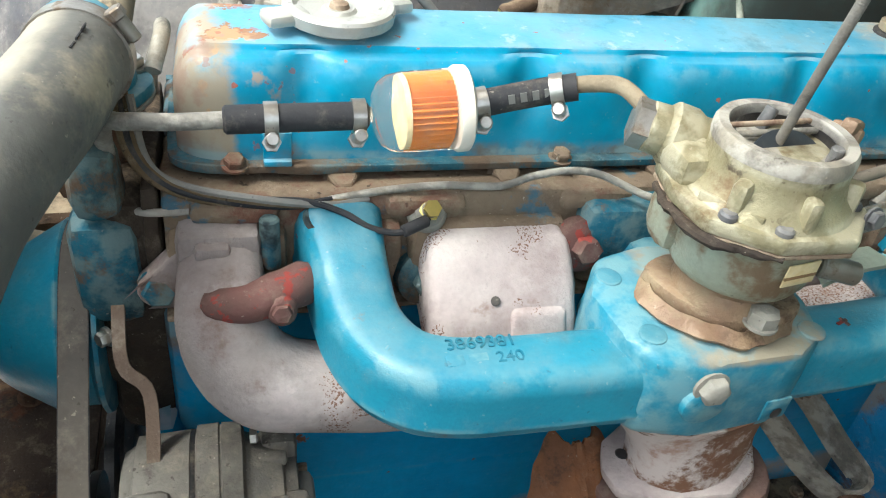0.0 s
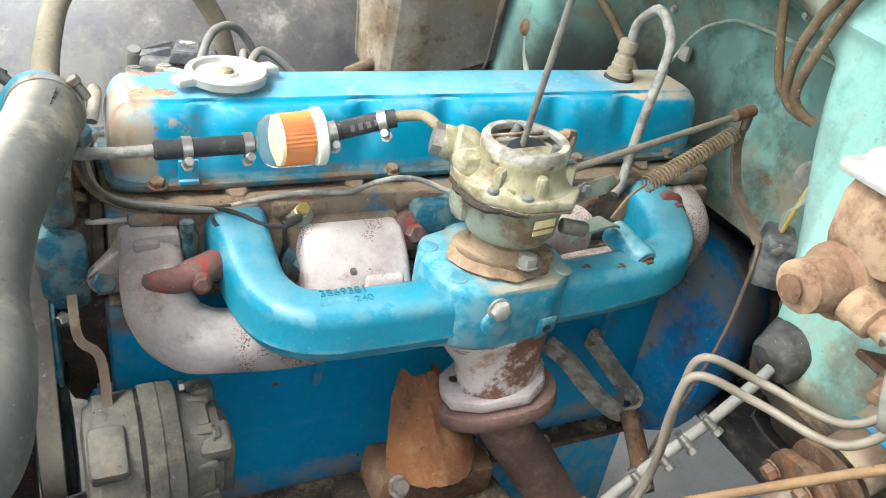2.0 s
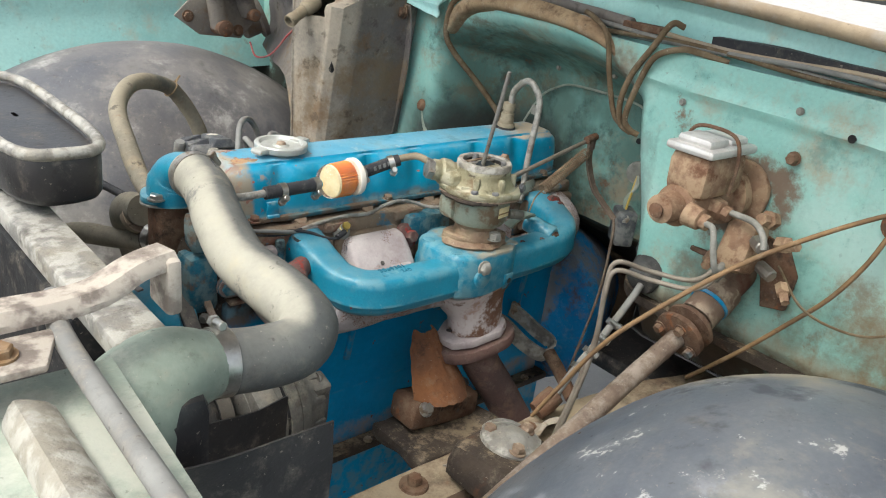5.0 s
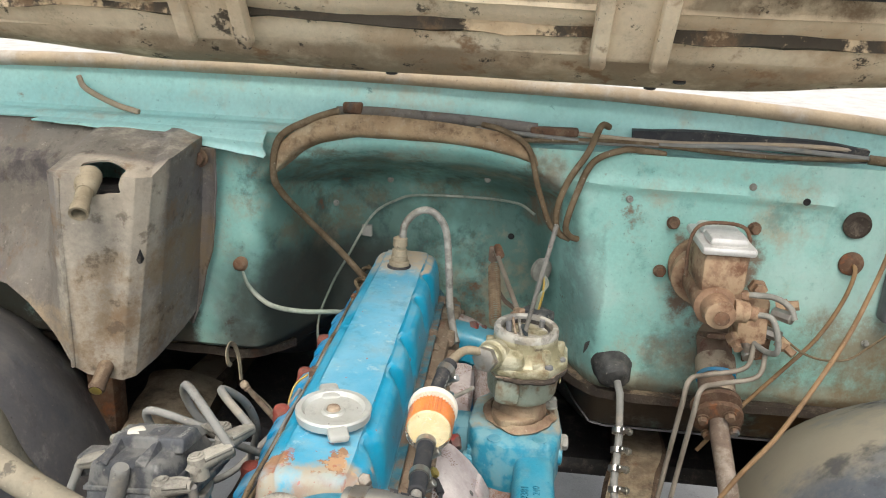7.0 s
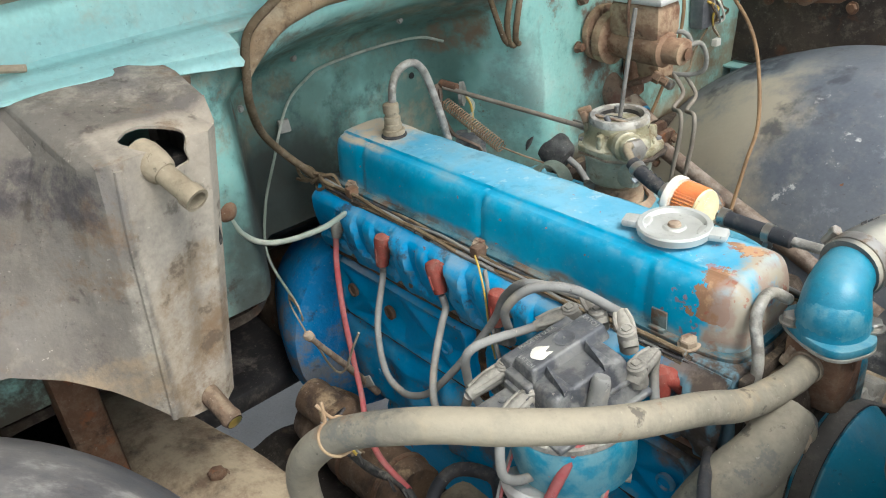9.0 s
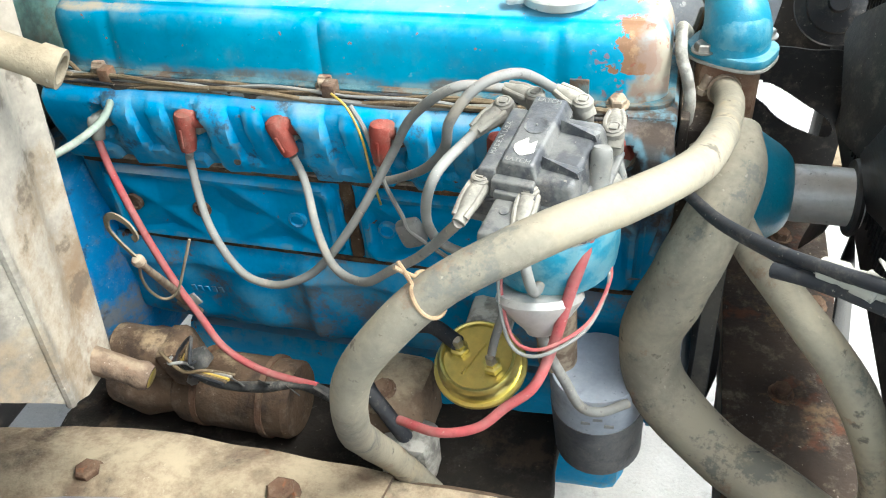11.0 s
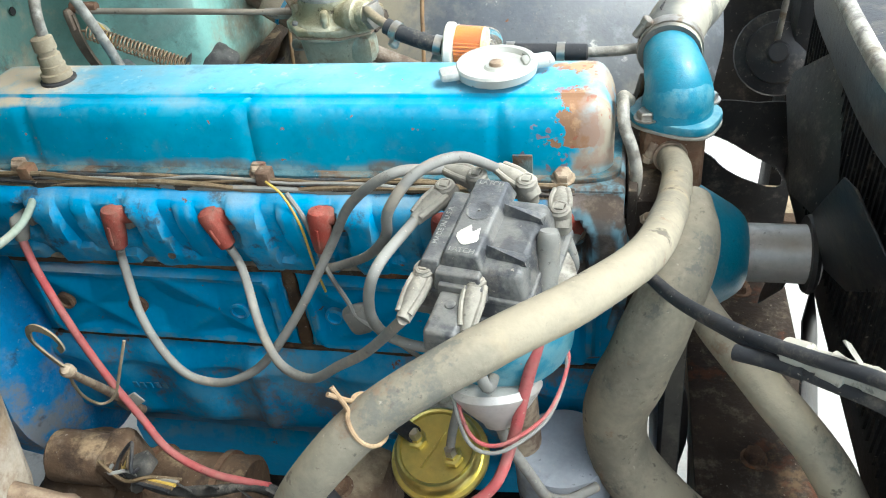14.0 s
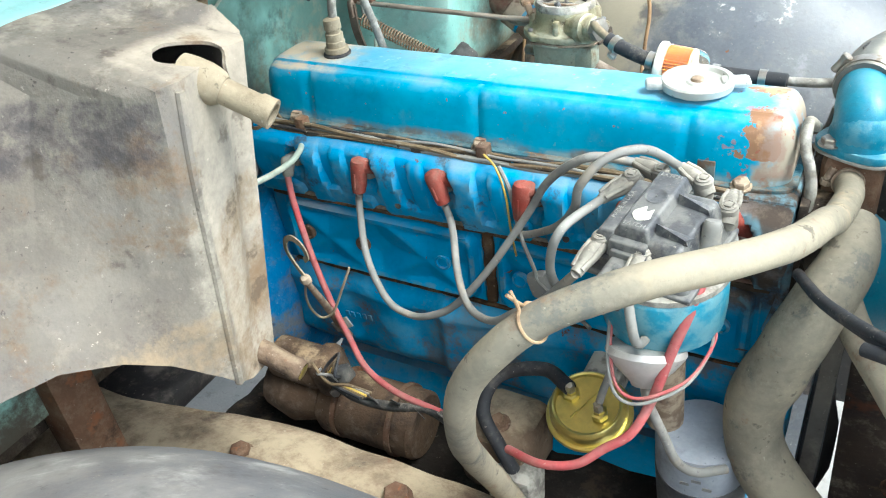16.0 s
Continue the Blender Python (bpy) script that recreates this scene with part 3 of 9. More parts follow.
def tube(pts, r, seg=12, n=8, bm=None, smooth_path=True, wobble=0.0):
    """A round hose or wire through points; r may be a list of radii, one a point."""
    bm = bm or bmesh.new()
    path = spline(pts, n) if smooth_path and len(pts) > 2 else [V(p) for p in pts]
    m = len(path)
    loops = []
    up = None
    for i, p in enumerate(path):
        t = (path[min(i + 1, m - 1)] - path[max(i - 1, 0)]).normalized()
        if up is None:
            _, up, _ = frame_of(t)
        up = (up - t * up.dot(t)).normalized()
        w = t.cross(up)
        if isinstance(r, (list, tuple)):
            s = i / max(1, m - 1) * (len(r) - 1)
            k = min(int(s), len(r) - 2)
            rr = r[k] * (1 - s + k) + r[k + 1] * (s - k)
        else:
            rr = r
        if wobble:
            rr *= 1 + wobble * noise.noise(p * 23)
        loops.append([p + (up * math.cos(a) + w * math.sin(a)) * rr for a in (2 * math.pi * q / seg for q in range(seg))])
    return rings(bm, loops)


def lathe(profile, origin, axis, seg=24, bm=None, squash=1.0):
    """Turned body: (distance along the axis, radius) pairs."""
    bm = bm or bmesh.new()
    a, u, w = frame_of(axis)
    o = V(origin)
    loops = [[o + a * s + (u * math.cos(q) + w * math.sin(q) * squash) * max(r, 0.0002) for q in (2 * math.pi * k / seg for k in range(seg))] for s, r in profile]
    return rings(bm, loops)


def rod(p0, p1, r, seg=12, bevel=None, bm=None):
    d = (V(p1) - V(p0)).length
    b = min(bevel if bevel is not None else r * 0.2, d * 0.3)
    return lathe([(0, r - b), (b, r), (d - b, r), (d, r - b)], p0, V(p1) - V(p0), seg, bm)


def block(size, at, bevel=0.004, rot=(0, 0, 0), seg=2, bm=None):
    """A box with rounded edges; at is its middle."""
    b = bmesh.new()
    bmesh.ops.create_cube(b, size=1)
    bmesh.ops.scale(b, vec=size, verts=b.verts)
    if bevel:
        bmesh.ops.bevel(b, geom=b.edges[:], offset=bevel, segments=seg, profile=0.5, affect="EDGES")
    bmesh.ops.transform(b, matrix=pose(*at, *rot), verts=b.verts)
    return join(bm, b)


def join(bm, b):
    if bm is None:
        return b
    me = bpy.data.meshes.new("tmp")
    b.to_mesh(me)
    b.free()
    bm.from_mesh(me)
    bpy.data.meshes.remove(me)
    return bm


def plate(poly, origin, u, v, thick, bevel=0.0015, bm=None):
    """A flat plate: outline in (u, v) metres, thickness along u x v."""
    b = bmesh.new()
    u, v = V(u).normalized(), V(v).normalized()
    n = u.cross(v)
    lo = [b.verts.new(V(origin) + u * p + v * q) for p, q in poly]
    f = b.faces.new(lo)
    r = bmesh.ops.extrude_face_region(b, geom=[f])
    bmesh.ops.translate(b, vec=n * thick, verts=[g for g in r["geom"] if isinstance(g, bmesh.types.BMVert)])
    bmesh.ops.recalc_face_normals(b, faces=b.faces)
    if bevel:
        bmesh.ops.bevel(b, geom=b.edges[:], offset=bevel, segments=2, profile=0.5, affect="EDGES")
    return join(bm, b)


def oval(a, b, n=20, p=2.0):
    """A superellipse outline."""
    out = []
    for k in range(n):
        c, s = math.cos(2 * math.pi * k / n), math.sin(2 * math.pi * k / n)
        out.append((a * math.copysign(abs(c) ** (2 / p), c), b * math.copysign(abs(s) ** (2 / p), s)))
    return out


def bolt(at, axis, size=0.008, height=0.008, washer=True, bm=None):
    """A hexagon head, its washer and a chamfer; size is half the width across the corners."""
    prof = [(0, size * 1.35), (0.0016, size * 1.35)] if washer else []
    bm = bm or bmesh.new()
    if washer:
        lathe([(0, size * 1.3), (0.0018, size * 1.3)], at, axis, 14, bm)
    lathe([(0.001, size), (height * 0.85, size), (height, size * 0.84)], at, axis, 6, bm)
    return bm


def rough_up(bm, amount, scale=30, seed=0.0):
    bm.normal_update()
    for v in bm.verts:
        v.co += v.normal * amount * noise.noise(v.co * scale + V((seed, seed, seed)))
    return bm


def clamp(at, axis, r, parent, width=0.009, lean=(0, 0, 1), mat_=None):
    """A worm-drive hose clamp: band and screw."""
    a, _, _ = frame_of(axis)
    o = V(at) - a * width / 2
    band = part("clamp_band", lathe([(0, r), (0, r + 0.0014), (width, r + 0.0014), (width, r)], o, a, 24), mat_ or ZINC, parent)
    s = (V(lean) - a * V(lean).dot(a)).normalized()
    t = a.cross(s)
    c = V(at) + s * (r + 0.004)
    bm = rod(c - t * 0.008, c + t * 0.007, 0.0042, 10)
    lathe([(0, 0.0058), (0.005, 0.0058), (0.006, 0.0048)], c + t * 0.007, t, 6, bm)
    part("clamp_screw", bm, mat_ or ZINC, band)
    return band


def smoothstep(a, b, x):
    t = max(0.0, min(1.0, (x - a) / (b - a)))
    return t * t * (3 - 2 * t)


def sheet(fn, nu, nv):
    """A grid surface from fn(u, v) with u, v in 0..1."""
    bm = bmesh.new()
    g = [[bm.verts.new(fn(i / nu, j / nv)) for j in range(nv + 1)] for i in range(nu + 1)]
    for i in range(nu):
        for j in range(nv):
            bm.faces.new((g[i][j], g[i + 1][j], g[i + 1][j + 1], g[i][j + 1]))
    return bm


def thicken(bm, t):
    """Give a sheet real thickness along its normals."""
    bmesh.ops.recalc_face_normals(bm, faces=bm.faces)
    bmesh.ops.solidify(bm, geom=bm.faces[:], thickness=t)
    return bm


# ---- the setting: ground, body shell round the engine bay ----
def ground_fn(u, v):
    return (-40 + 80 * u, -40 + 80 * v, 0.0)


solo("ground", sheet(ground_fn, 8, 8), CONCRETE, "pale dusty concrete ground under the truck", "ground", kind="structure")


def sweep_path(path, outline, n=6):
    """Sweep a (sideways, up) outline along a path, kept upright."""
    P = spline(path, n)
    loops = []
    for i, p in enumerate(P):
        t = (P[min(i + 1, len(P) - 1)] - P[max(i - 1, 0)]).normalized()
        s = t.cross(V((0, 0, 1))).normalized()
        w = s.cross(t)
        loops.append([p + s * a + w * b for a, b in outline])
    return rings(bmesh.new(), loops)


def wall_x(y, z):
    """Depth of the firewall: a dished recess in the middle behind the engine."""
    arch = 1.238 - 0.05 * (abs(y + 0.02) / 0.22) ** 3
    s = min(y + 0.262 + 0.052 * smoothstep(1.19, 0.92, z), 0.232 - y, arch - z)
    x = 0.588 + 0.012 * smoothstep(-0.1, 0.25, y) + 0.165 * smoothstep(-0.01, 0.10, s)
    # pressed swage round the outboard panel
    if y < -0.24:
        edge = abs(y + 0.612 + 0.04 * (1.15 - z)) if z < 1.20 else 9
        x -= 0.007 * math.exp(-((z - 1.203 - 0.03 * (y + 0.4)) / 0.008) ** 2) if y > -0.62 else 0.0
        x -= 0.006 * math.exp(-(edge / 0.008) ** 2)
    # the bottom edge folds back under the cab
    x += (0.55 + 1.05 * smoothstep(-0.33, -0.22, y)) * max(0.0, 0.890 - z)
    return x + 0.0015 * noise.noise(V((y * 9, z * 9, 3)))


def wall_fn(u, v):
    y = -0.97 + 1.94 * u
    low = 0.775 + 0.070 * smoothstep(-0.33, -0.22, y)
    z = low + (1.25 - low) * v
    return (wall_x(y, z), y, z)


wall = solo("wall_firewall", thicken(sheet(wall_fn, 260, 80), -0.003), FIREWALL, "grimy teal painted steel firewall, its dished recess darkened", "firewall", kind="structure")

def toe_fn(u, v):
    y = -0.97 + 1.94 * u
    x0 = wall_x(y, 0.86)
    return (x0 + 0.012 + (1.15 - x0) * v, y, 0.858 - 0.062 * smoothstep(-0.22, -0.33, y) - 0.20 * v - 0.02 * math.sin(3.1 * v))


# Black sheet added for the dark void below the firewall.
solo("floor_toeboard", thicken(sheet(toe_fn, 80, 12), 0.003), BLACKP, "black toe board sheet standing for the dark void under the firewall", "toe board", kind="structure")
solo("trim_ledge", rough_up(sweep_path([(wall_x(y, 0.862) - 0.012, y, 0.868) for y in (-0.95, -0.6, -0.4, -0.30, -0.245)], [(-0.012, -0.008), (0.02, -0.010), (0.02, 0.004), (-0.012, 0.006)]), 0.003, 20), GRIT, "dusty dark ledge along the bottom of the firewall", "ledge", kind="structure")
solo("trim_ledge_heater", rough_up(sweep_path([(wall_x(y, 0.862) - 0.012, y, 0.868) for y in (0.20, 0.25, 0.32, 0.4, 0.6, 0.95)], [(-0.012, -0.008), (0.02, -0.010), (0.02, 0.004), (-0.012, 0.006)]), 0.003, 20), GRIT, "dusty dark ledge below the heater", "ledge", kind="structure")

COWL = [(0.592, 1.246), (0.605, 1.252), (0.632, 1.252), (0.642, 1.258), (0.650, 1.300), (0.654, 1.330), (0.70, 1.318), (0.90, 1.29), (1.10, 1.29)]


def cowl_fn(u, v):
    y = -0.93 + 1.86 * u
    k = v * (len(COWL) - 1)
    i = min(int(k), len(COWL) - 2)
    a, b = V((*COWL[i], 0)), V((*COWL[i + 1], 0))
    p = a.lerp(b, k - i)
    drop = 0.95 * max(0, abs(y) - 0.72) ** 1.5 + 0.024 * max(0.0, -y) / 0.6
    return (p.x + 0.15 * drop, y, p.y - drop)


solo("trim_cowl", thicken(sheet(cowl_fn, 60, 32), -0.003), TEAL, "light teal painted cowl panel above the firewall", "cowl panel", kind="structure")
solo("trim_weatherstrip", tube([(0.70, 0.95, 1.24), (0.665, 0.86, 1.300), (0.655, 0.76, 1.319), (0.650, 0.50, 1.330), (0.648, 0.2, 1.333), (0.648, 0, 1.332), (0.648, -0.3, 1.326), (0.650, -0.6, 1.309), (0.654, -0.78, 1.289), (0.660, -0.86, 1.260), (0.664, -0.925, 1.205)], 0.0115, 12, 10, wobble=0.05), TANTUBE,
     "dusty tan rubber weatherstrip along the cowl edge", "weatherstrip", kind="structure")



def seam_fn(u, v):
    y = 0.56 - 0.352 * u
    low = 1.246 - 0.034 * u ** 1.6 + 0.003 * noise.noise(V((y * 30, 1, 0)))
    return (0.592 - 0.024 * smoothstep(0, 0.6, v) - 0.004 * math.sin(6 * v) * u, y + 0.006 * v * noise.noise(V((v * 4, 8, 0))), 1.249 + (low - 1.249) * v + 0.003 * u * math.sin(3.1 * v))


solo("trim_seam", thicken(sheet(seam_fn, 60, 10), 0.003), TEAL, "pale teal folded body seam over the heater", "body seam", kind="structure")
HOOD = [(0.610, 1.362), (0.585, 1.350), (0.545, 1.354), (0.505, 1.372), (0.470, 1.402), (0.455, 1.425), (0.430, 1.440), (0.405, 1.470), (0.36, 1.53), (0.20, 1.76), (0.0, 2.06), (-0.20, 2.36)]


def hood_fn(u, v):
    y = -0.86 + 1.72 * u
    k = v * (len(HOOD) - 1)
    i = min(int(k), len(HOOD) - 2)
    p = V((*HOOD[i], 0)).lerp(V((*HOOD[i + 1], 0)), k - i)
    side = smoothstep(0.34, 0.75, abs(y + 0.02)) * 0.045 * max(0.0, 1 - v * 2.5)
    return (p.x - side * 0.6, y, p.y + side + 0.004 * noise.noise(V((y * 7, v * 9, 1))))


hood = thing("hood", "dusty tan underside of the raised engine hood", "hood")
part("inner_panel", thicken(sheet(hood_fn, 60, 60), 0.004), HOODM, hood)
part("outer_skin", thicken(sheet(lambda u, v: tuple(V(hood_fn(u, 0.35 + 0.65 * v)) + V((0.030, 0, 0.024))), 40, 40), 0.002), TEAL, hood, "teal painted outer skin")
for yb in (0.222, -0.285):
    bm = block((0.030, 0.075, 0.40), (0.3466, yb, 1.560), 0.008, (0, -33.5, 0))
    block((0.026, 0.020, 0.40), (0.336, yb - 0.036, 1.549), 0.006, (0, -33.5, 0), bm=bm)
    block((0.026, 0.020, 0.40), (0.336, yb + 0.036, 1.549), 0.006, (0, -33.5, 0), bm=bm)
    part("brace_rib", bm, HOODM, hood)
# Added strip that carries the broken black paint of the hood edge.
part("black_paint_strip", rough_up(sweep_path([(0.452, y, 1.436 + 0.003 * math.sin(y * 7)) for y in (-0.82, -0.5, -0.2, 0.1, 0.4, 0.82)], [(-0.012, -0.020), (0.006, -0.022), (0.012, 0.016), (-0.008, 0.022)], 10), 0.010, 16), SEALM, hood, "added strip for the broken black paint along the hood edge")
part("inner_lip", rough_up(sweep_path([(0.425, y, 1.458 + 0.003 * math.sin(y * 5)) for y in (-0.82, -0.5, -0.2, 0.1, 0.4, 0.82)], [(-0.014, -0.008), (0.004, -0.010), (0.012, 0.006), (-0.010, 0.008)]), 0.003, 20), HOODM, hood)
for zz, xx, rr, m_ in ((1.432, 0.447, 0.006, SEALM), (1.398, 0.478, 0.004, HOODM), (1.470, 0.410, 0.005, SEALM)):
    part("seam", tube([(xx, y, zz + 0.004 * math.sin(y * 9)) for y in (-0.80, -0.6, -0.4, -0.2, 0.0, 0.2, 0.4, 0.6, 0.80)], rr, 8, 6, wobble=0.25), m_, hood)
part("insulation_pad", block((0.02, 0.44, 0.60), (0.2125, -0.56, 1.723), 0.01, (0, -33.5, 0)), BLACKP, hood, "black pad on the hood underside")
part("insulation_pad", block((0.02, 0.50, 0.50), (0.185, 0.005, 1.765), 0.01, (0, -33.5, 0)), BLACKP, hood, "black pad on the hood underside")
for yh, zh, xh in ((-0.364, 1.3635, 0.517), (0.323, 1.369, 0.522), (-0.335, 1.349, 0.565), (0.02, 1.349, 0.565)):
    part("drain_hole", lathe([(0, 0.0085), (0.003, 0.0085), (0.0032, 0.006)], (xh, yh, zh), (0.35, 0, -1), 14, squash=0.7), BLACKP, hood)


def dome(c, r, mat_, label):
    """A pressed wheelhouse: the upper half of a bulged shell with a skirt."""
    def fn(u, v):
        a = 2 * math.pi * u
        b = math.pi / 2 * v
        p = V((r[0] * math.cos(a) * math.cos(b), r[1] * math.sin(a) * math.cos(b), r[2] * math.sin(b)))
        q = V(c) + p
        # Skirt drawn down near the ground to keep light out of the bay.
        if v == 0:
            q.z = 0.04
        return q + p.normalized() * 0.006 * noise.noise(q * 6)
    bm = sheet(fn, 72, 28)
    bmesh.ops.remove_doubles(bm, verts=bm.verts, dist=0.0005)
    # cut open ahead so that the camera sees ground through the apron hole
    bmesh.ops.delete(bm, geom=[f for f in bm.faces if f.calc_center_median().x < -0.07 and f.calc_center_median().z < 0.68 and c[1] < 0], context="FACES")
    t = thing("wheelhouse", label, "wheelhouse", "wheelhouses beside the engine")
    part("shell", bm, mat_, t)
    return t


wh = dome((0.244, -0.786, 0.567), (0.513, 0.362, 0.449), DOME, "worn black steel wheelhouse with scuffed pale patches")
part("torn_pad", rough_up(plate([(-0.018, -0.034), (0.004, -0.030), (0.020, -0.010), (0.016, 0.020), (0.002, 0.036), (-0.014, 0.024), (-0.022, 0.002)], (0.196, -0.548, 0.884), (1, 0.05, 0.0), (0.0, -0.75, 0.62), 0.004, 0.001), 0.002, 60), CORE, wh, "torn black rubber pad")
part("pad_stud", lathe([(0, 0.010), (0.006, 0.008), (0.008, 0.004)], (0.194, -0.544, 0.882), (0.05, 0.62, 0.75), 12), RUST, wh)
wh = dome((0.22, 0.729, 0.459), (0.604, 0.363, 0.605), DOMER, "dusty dark grey steel wheelhouse beside the heater")
part("flange_lip", rough_up(tube([(0.62, 0.40, 0.72), (0.50, 0.392, 0.70), (0.30, 0.386, 0.69), (0.05, 0.39, 0.68)], 0.008, 8), 0.002, 30), BLACKP, wh)


def fender(side):
    t = thing("fender", "teal painted front fender with an inner flange", "fender", "front fenders")
    def fn(u, v):
        x = -0.55 + 1.30 * u
        prof = [(0.80, 0.98), (0.84, 1.10), (0.845, 1.165), (0.875, 1.182), (0.93, 1.185), (0.985, 1.15), (1.0, 1.0), (0.99, 0.6)]
        k = v * (len(prof) - 1)
        i = min(int(k), len(prof) - 2)
        p = V((*prof[i], 0)).lerp(V((*prof[i + 1], 0)), k - i)
        return (x, side * (p.x + 0.055), p.y - (0.13 if side < 0 else 0.02) + 0.05 * (u - 0.4))
    part("outer_panel", thicken(sheet(fn, 30, 28), 0.003), TEAL, t)
    part("inner_flange", rough_up(block((1.2, 0.03, 0.004), (0.08, side * 0.852, 0.925), 0.001), 0.002, 20), TEAL, t)
    for x in (-0.25, 0.05, 0.35):
        part("fender_bolt", bolt((x, side * 0.942, (1.060 if side < 0 else 1.170) + 0.038 * (x + 0.03)), (0, 0, 1), 0.010, 0.008), RUST, t)
    return t


fender(-1)
hs = thing("hinge_support", "dark rusty sheet support behind the hood hinge", "support panel")
part("sheet", rough_up(thicken(sheet(lambda u, v: (0.12 + 0.47 * u, -0.868 - 0.03 * v, 0.93 + (0.25 - 0.05 * u) * v), 20, 12), 0.003), 0.004, 16), GRIT, hs)
part("flange", rough_up(block((0.46, 0.03, 0.006), (0.355, -0.885, 1.158), 0.002, (0, 6, 0)), 0.003, 20), RUST, hs)
for x in (0.2, 0.36, 0.52):
    part("support_bolt", bolt((x, -0.868, 1.06), (0, 1, 0), 0.009, 0.008), RUST, hs)
fender(1)

# frame rails, crossmember, and what closes the bay below, partly added to cut the light
RAIL = [(-0.042, -0.045), (-0.034, -0.052), (0.034, -0.052), (0.042, -0.045), (0.042, 0.034), (0.034, 0.042), (-0.034, 0.042), (-0.042, 0.034)]
for s_ in (-1, 1):
    t = thing("frame_rail", "dusty brown steel frame rail with bolts", "frame rail", "frame rails")
    bm = sweep_path([(-0.66, s_ * 0.335, 0.650), (-0.40, s_ * 0.335, 0.650), (0.0, s_ * 0.345, 0.655), (0.25, s_ * 0.352, 0.660), (0.45, s_ * 0.362, 0.668), (0.60, s_ * 0.392, 0.676), (0.75, s_ * 0.425, 0.670), (1.3, s_ * 0.43, 0.60)], RAIL)
    part("channel", rough_up(bm, 0.003, 16), FRAMEM, t)
    for x, y in ((0.36, 0.345), (0.275, 0.340), (0.14, 0.342)):
        bm = lathe([(0, 0.020), (0.004, 0.019)], (x, s_ * y, 0.700), (0, 0, 1), 18)
        bolt((x, s_ * y, 0.704), (0, 0, 1), 0.010, 0.012, False, bm)
        part("rail_bolt", bm, RUST, t)
cm = thing("crossmember", "dusty steel front crossmember under the engine", "crossmember")
bm = block((0.115, 0.62, 0.14), (-0.148, 0, 0.56), 0.02)
bmesh.ops.subdivide_edges(bm, edges=[e for e in bm.edges if e.calc_length() > 0.08], cuts=8, use_grid_fill=True)
part("beam", rough_up(bm, 0.006, 14), FRAMEM, cm)
part("flange", rough_up(block((0.135, 0.58, 0.008), (-0.148, 0, 0.634), 0.003), 0.003, 20), OILY, cm)
for y in (-0.20, -0.07, 0.08, 0.21):
    part("beam_bolt", bolt((-0.165 + 0.03 * math.sin(y * 30), y, 0.638), (0, 0, 1), 0.011, 0.012), RUST, cm)
solo("transmission", rough_up(tube([(0.84, -0.005, 0.66), (1.0, -0.005, 0.64), (1.5, -0.005, 0.58)], [0.13, 0.12, 0.09], 24), 0.004, 12), FRAMEM, "dusty transmission case behind the bell housing", "transmission")
# Unseen cab box, added to keep light from reaching the bay from behind.
solo("floor_shade_slab", block((1.6, 1.9, 0.04), (1.56, 0, 0.62), 0.01), BLACKP, "unseen dark slab added as cab floor to shade the bay", "floor", kind="structure")
solo("wall_cab", block((0.04, 1.9, 0.32), (2.3, 0, 0.77), 0.01), TEAL, "unseen teal back wall added to close the cab", "wall", kind="structure")
for s_ in (-1, 1):
    solo("wall_side_left" if s_ < 0 else "wall_side_right", block((1.6, 0.04, 0.32), (1.50, s_ * 0.95, 0.77), 0.01), TEAL, "unseen teal side panel added to close the cab", "wall", kind="structure")
# Unseen panel added to block light from the front.
solo("front_shade_panel", block((0.05, 1.9, 0.40), (-0.665, 0, 0.78), 0.015), BLACKP, "unseen dark panel added ahead of the radiator to block light", "grille")


def apron_fn(u, v):
    x, z = -0.215 + 0.185 * u, 0.40 + 0.47 * v + 0.022 * noise.noise(V((u * 3.1, 7, 0))) * smoothstep(0.8, 1.0, v)
    return (x, -0.292 - 0.01 * math.sin(3 * u) + 0.006 * noise.noise(V((x * 9, z * 9, 4))), z)


bm = sheet(apron_fn, 150, 340)
def torn_at(c):
    return ((c.x + 0.146) / 0.054) ** 2 + ((c.z - 0.782 - 0.50 * (c.x + 0.146)) / 0.021) ** 2 < 1 + 0.6 * noise.noise(c * 24)


torn = [f for f in bm.faces if torn_at(f.calc_center_median())]
bmesh.ops.delete(bm, geom=torn, context="FACES")
solo("inner_apron", thicken(bm, 0.002), BLACKP, "black torn inner apron sheet beside the radiator", "apron")
# Added dark panels that keep ground light out of the bay.
solo("bay_closing_panel", rough_up(block((0.55, 0.16, 0.006), (0.20, 0.45, 0.655), 0.002), 0.004, 14), BLACKP, "dark panel added beside the frame rail to keep light out", "splash shield")
solo("bay_closing_panel", rough_up(block((0.55, 0.10, 0.006), (0.25, -0.45, 0.635), 0.002), 0.004, 14), BLACKP, "dark panel added beside the frame rail to keep light out", "splash shield")


def mount_fn(u, v):
    x = 0.23 + 0.56 * u
    edge = 0.012 * noise.noise(V((x * 16, 2.0, 0)))
    y = 0.318 + 0.05 * smoothstep(0.4, 1.0, u) + (0.135 + edge) * v
    return (x, y, 0.712 + 0.022 * math.sin(v * 2.6) + 0.004 * noise.noise(V((x * 18, y * 18, 3))))


bmt = thing("body_mount", "dusty tan torn body mount plate on the frame rail", "body mount")
part("plate", thicken(sheet(mount_fn, 60, 12), 0.005), FRAMEM, bmt)
part("mount_bolt", bolt((0.322, 0.372, 0.727), (0, 0, 1), 0.014, 0.014), RUST, bmt)
part("mount_bolt", bolt((0.52, 0.392, 0.729), (0, 0, 1), 0.012, 0.012), RUST, bmt)
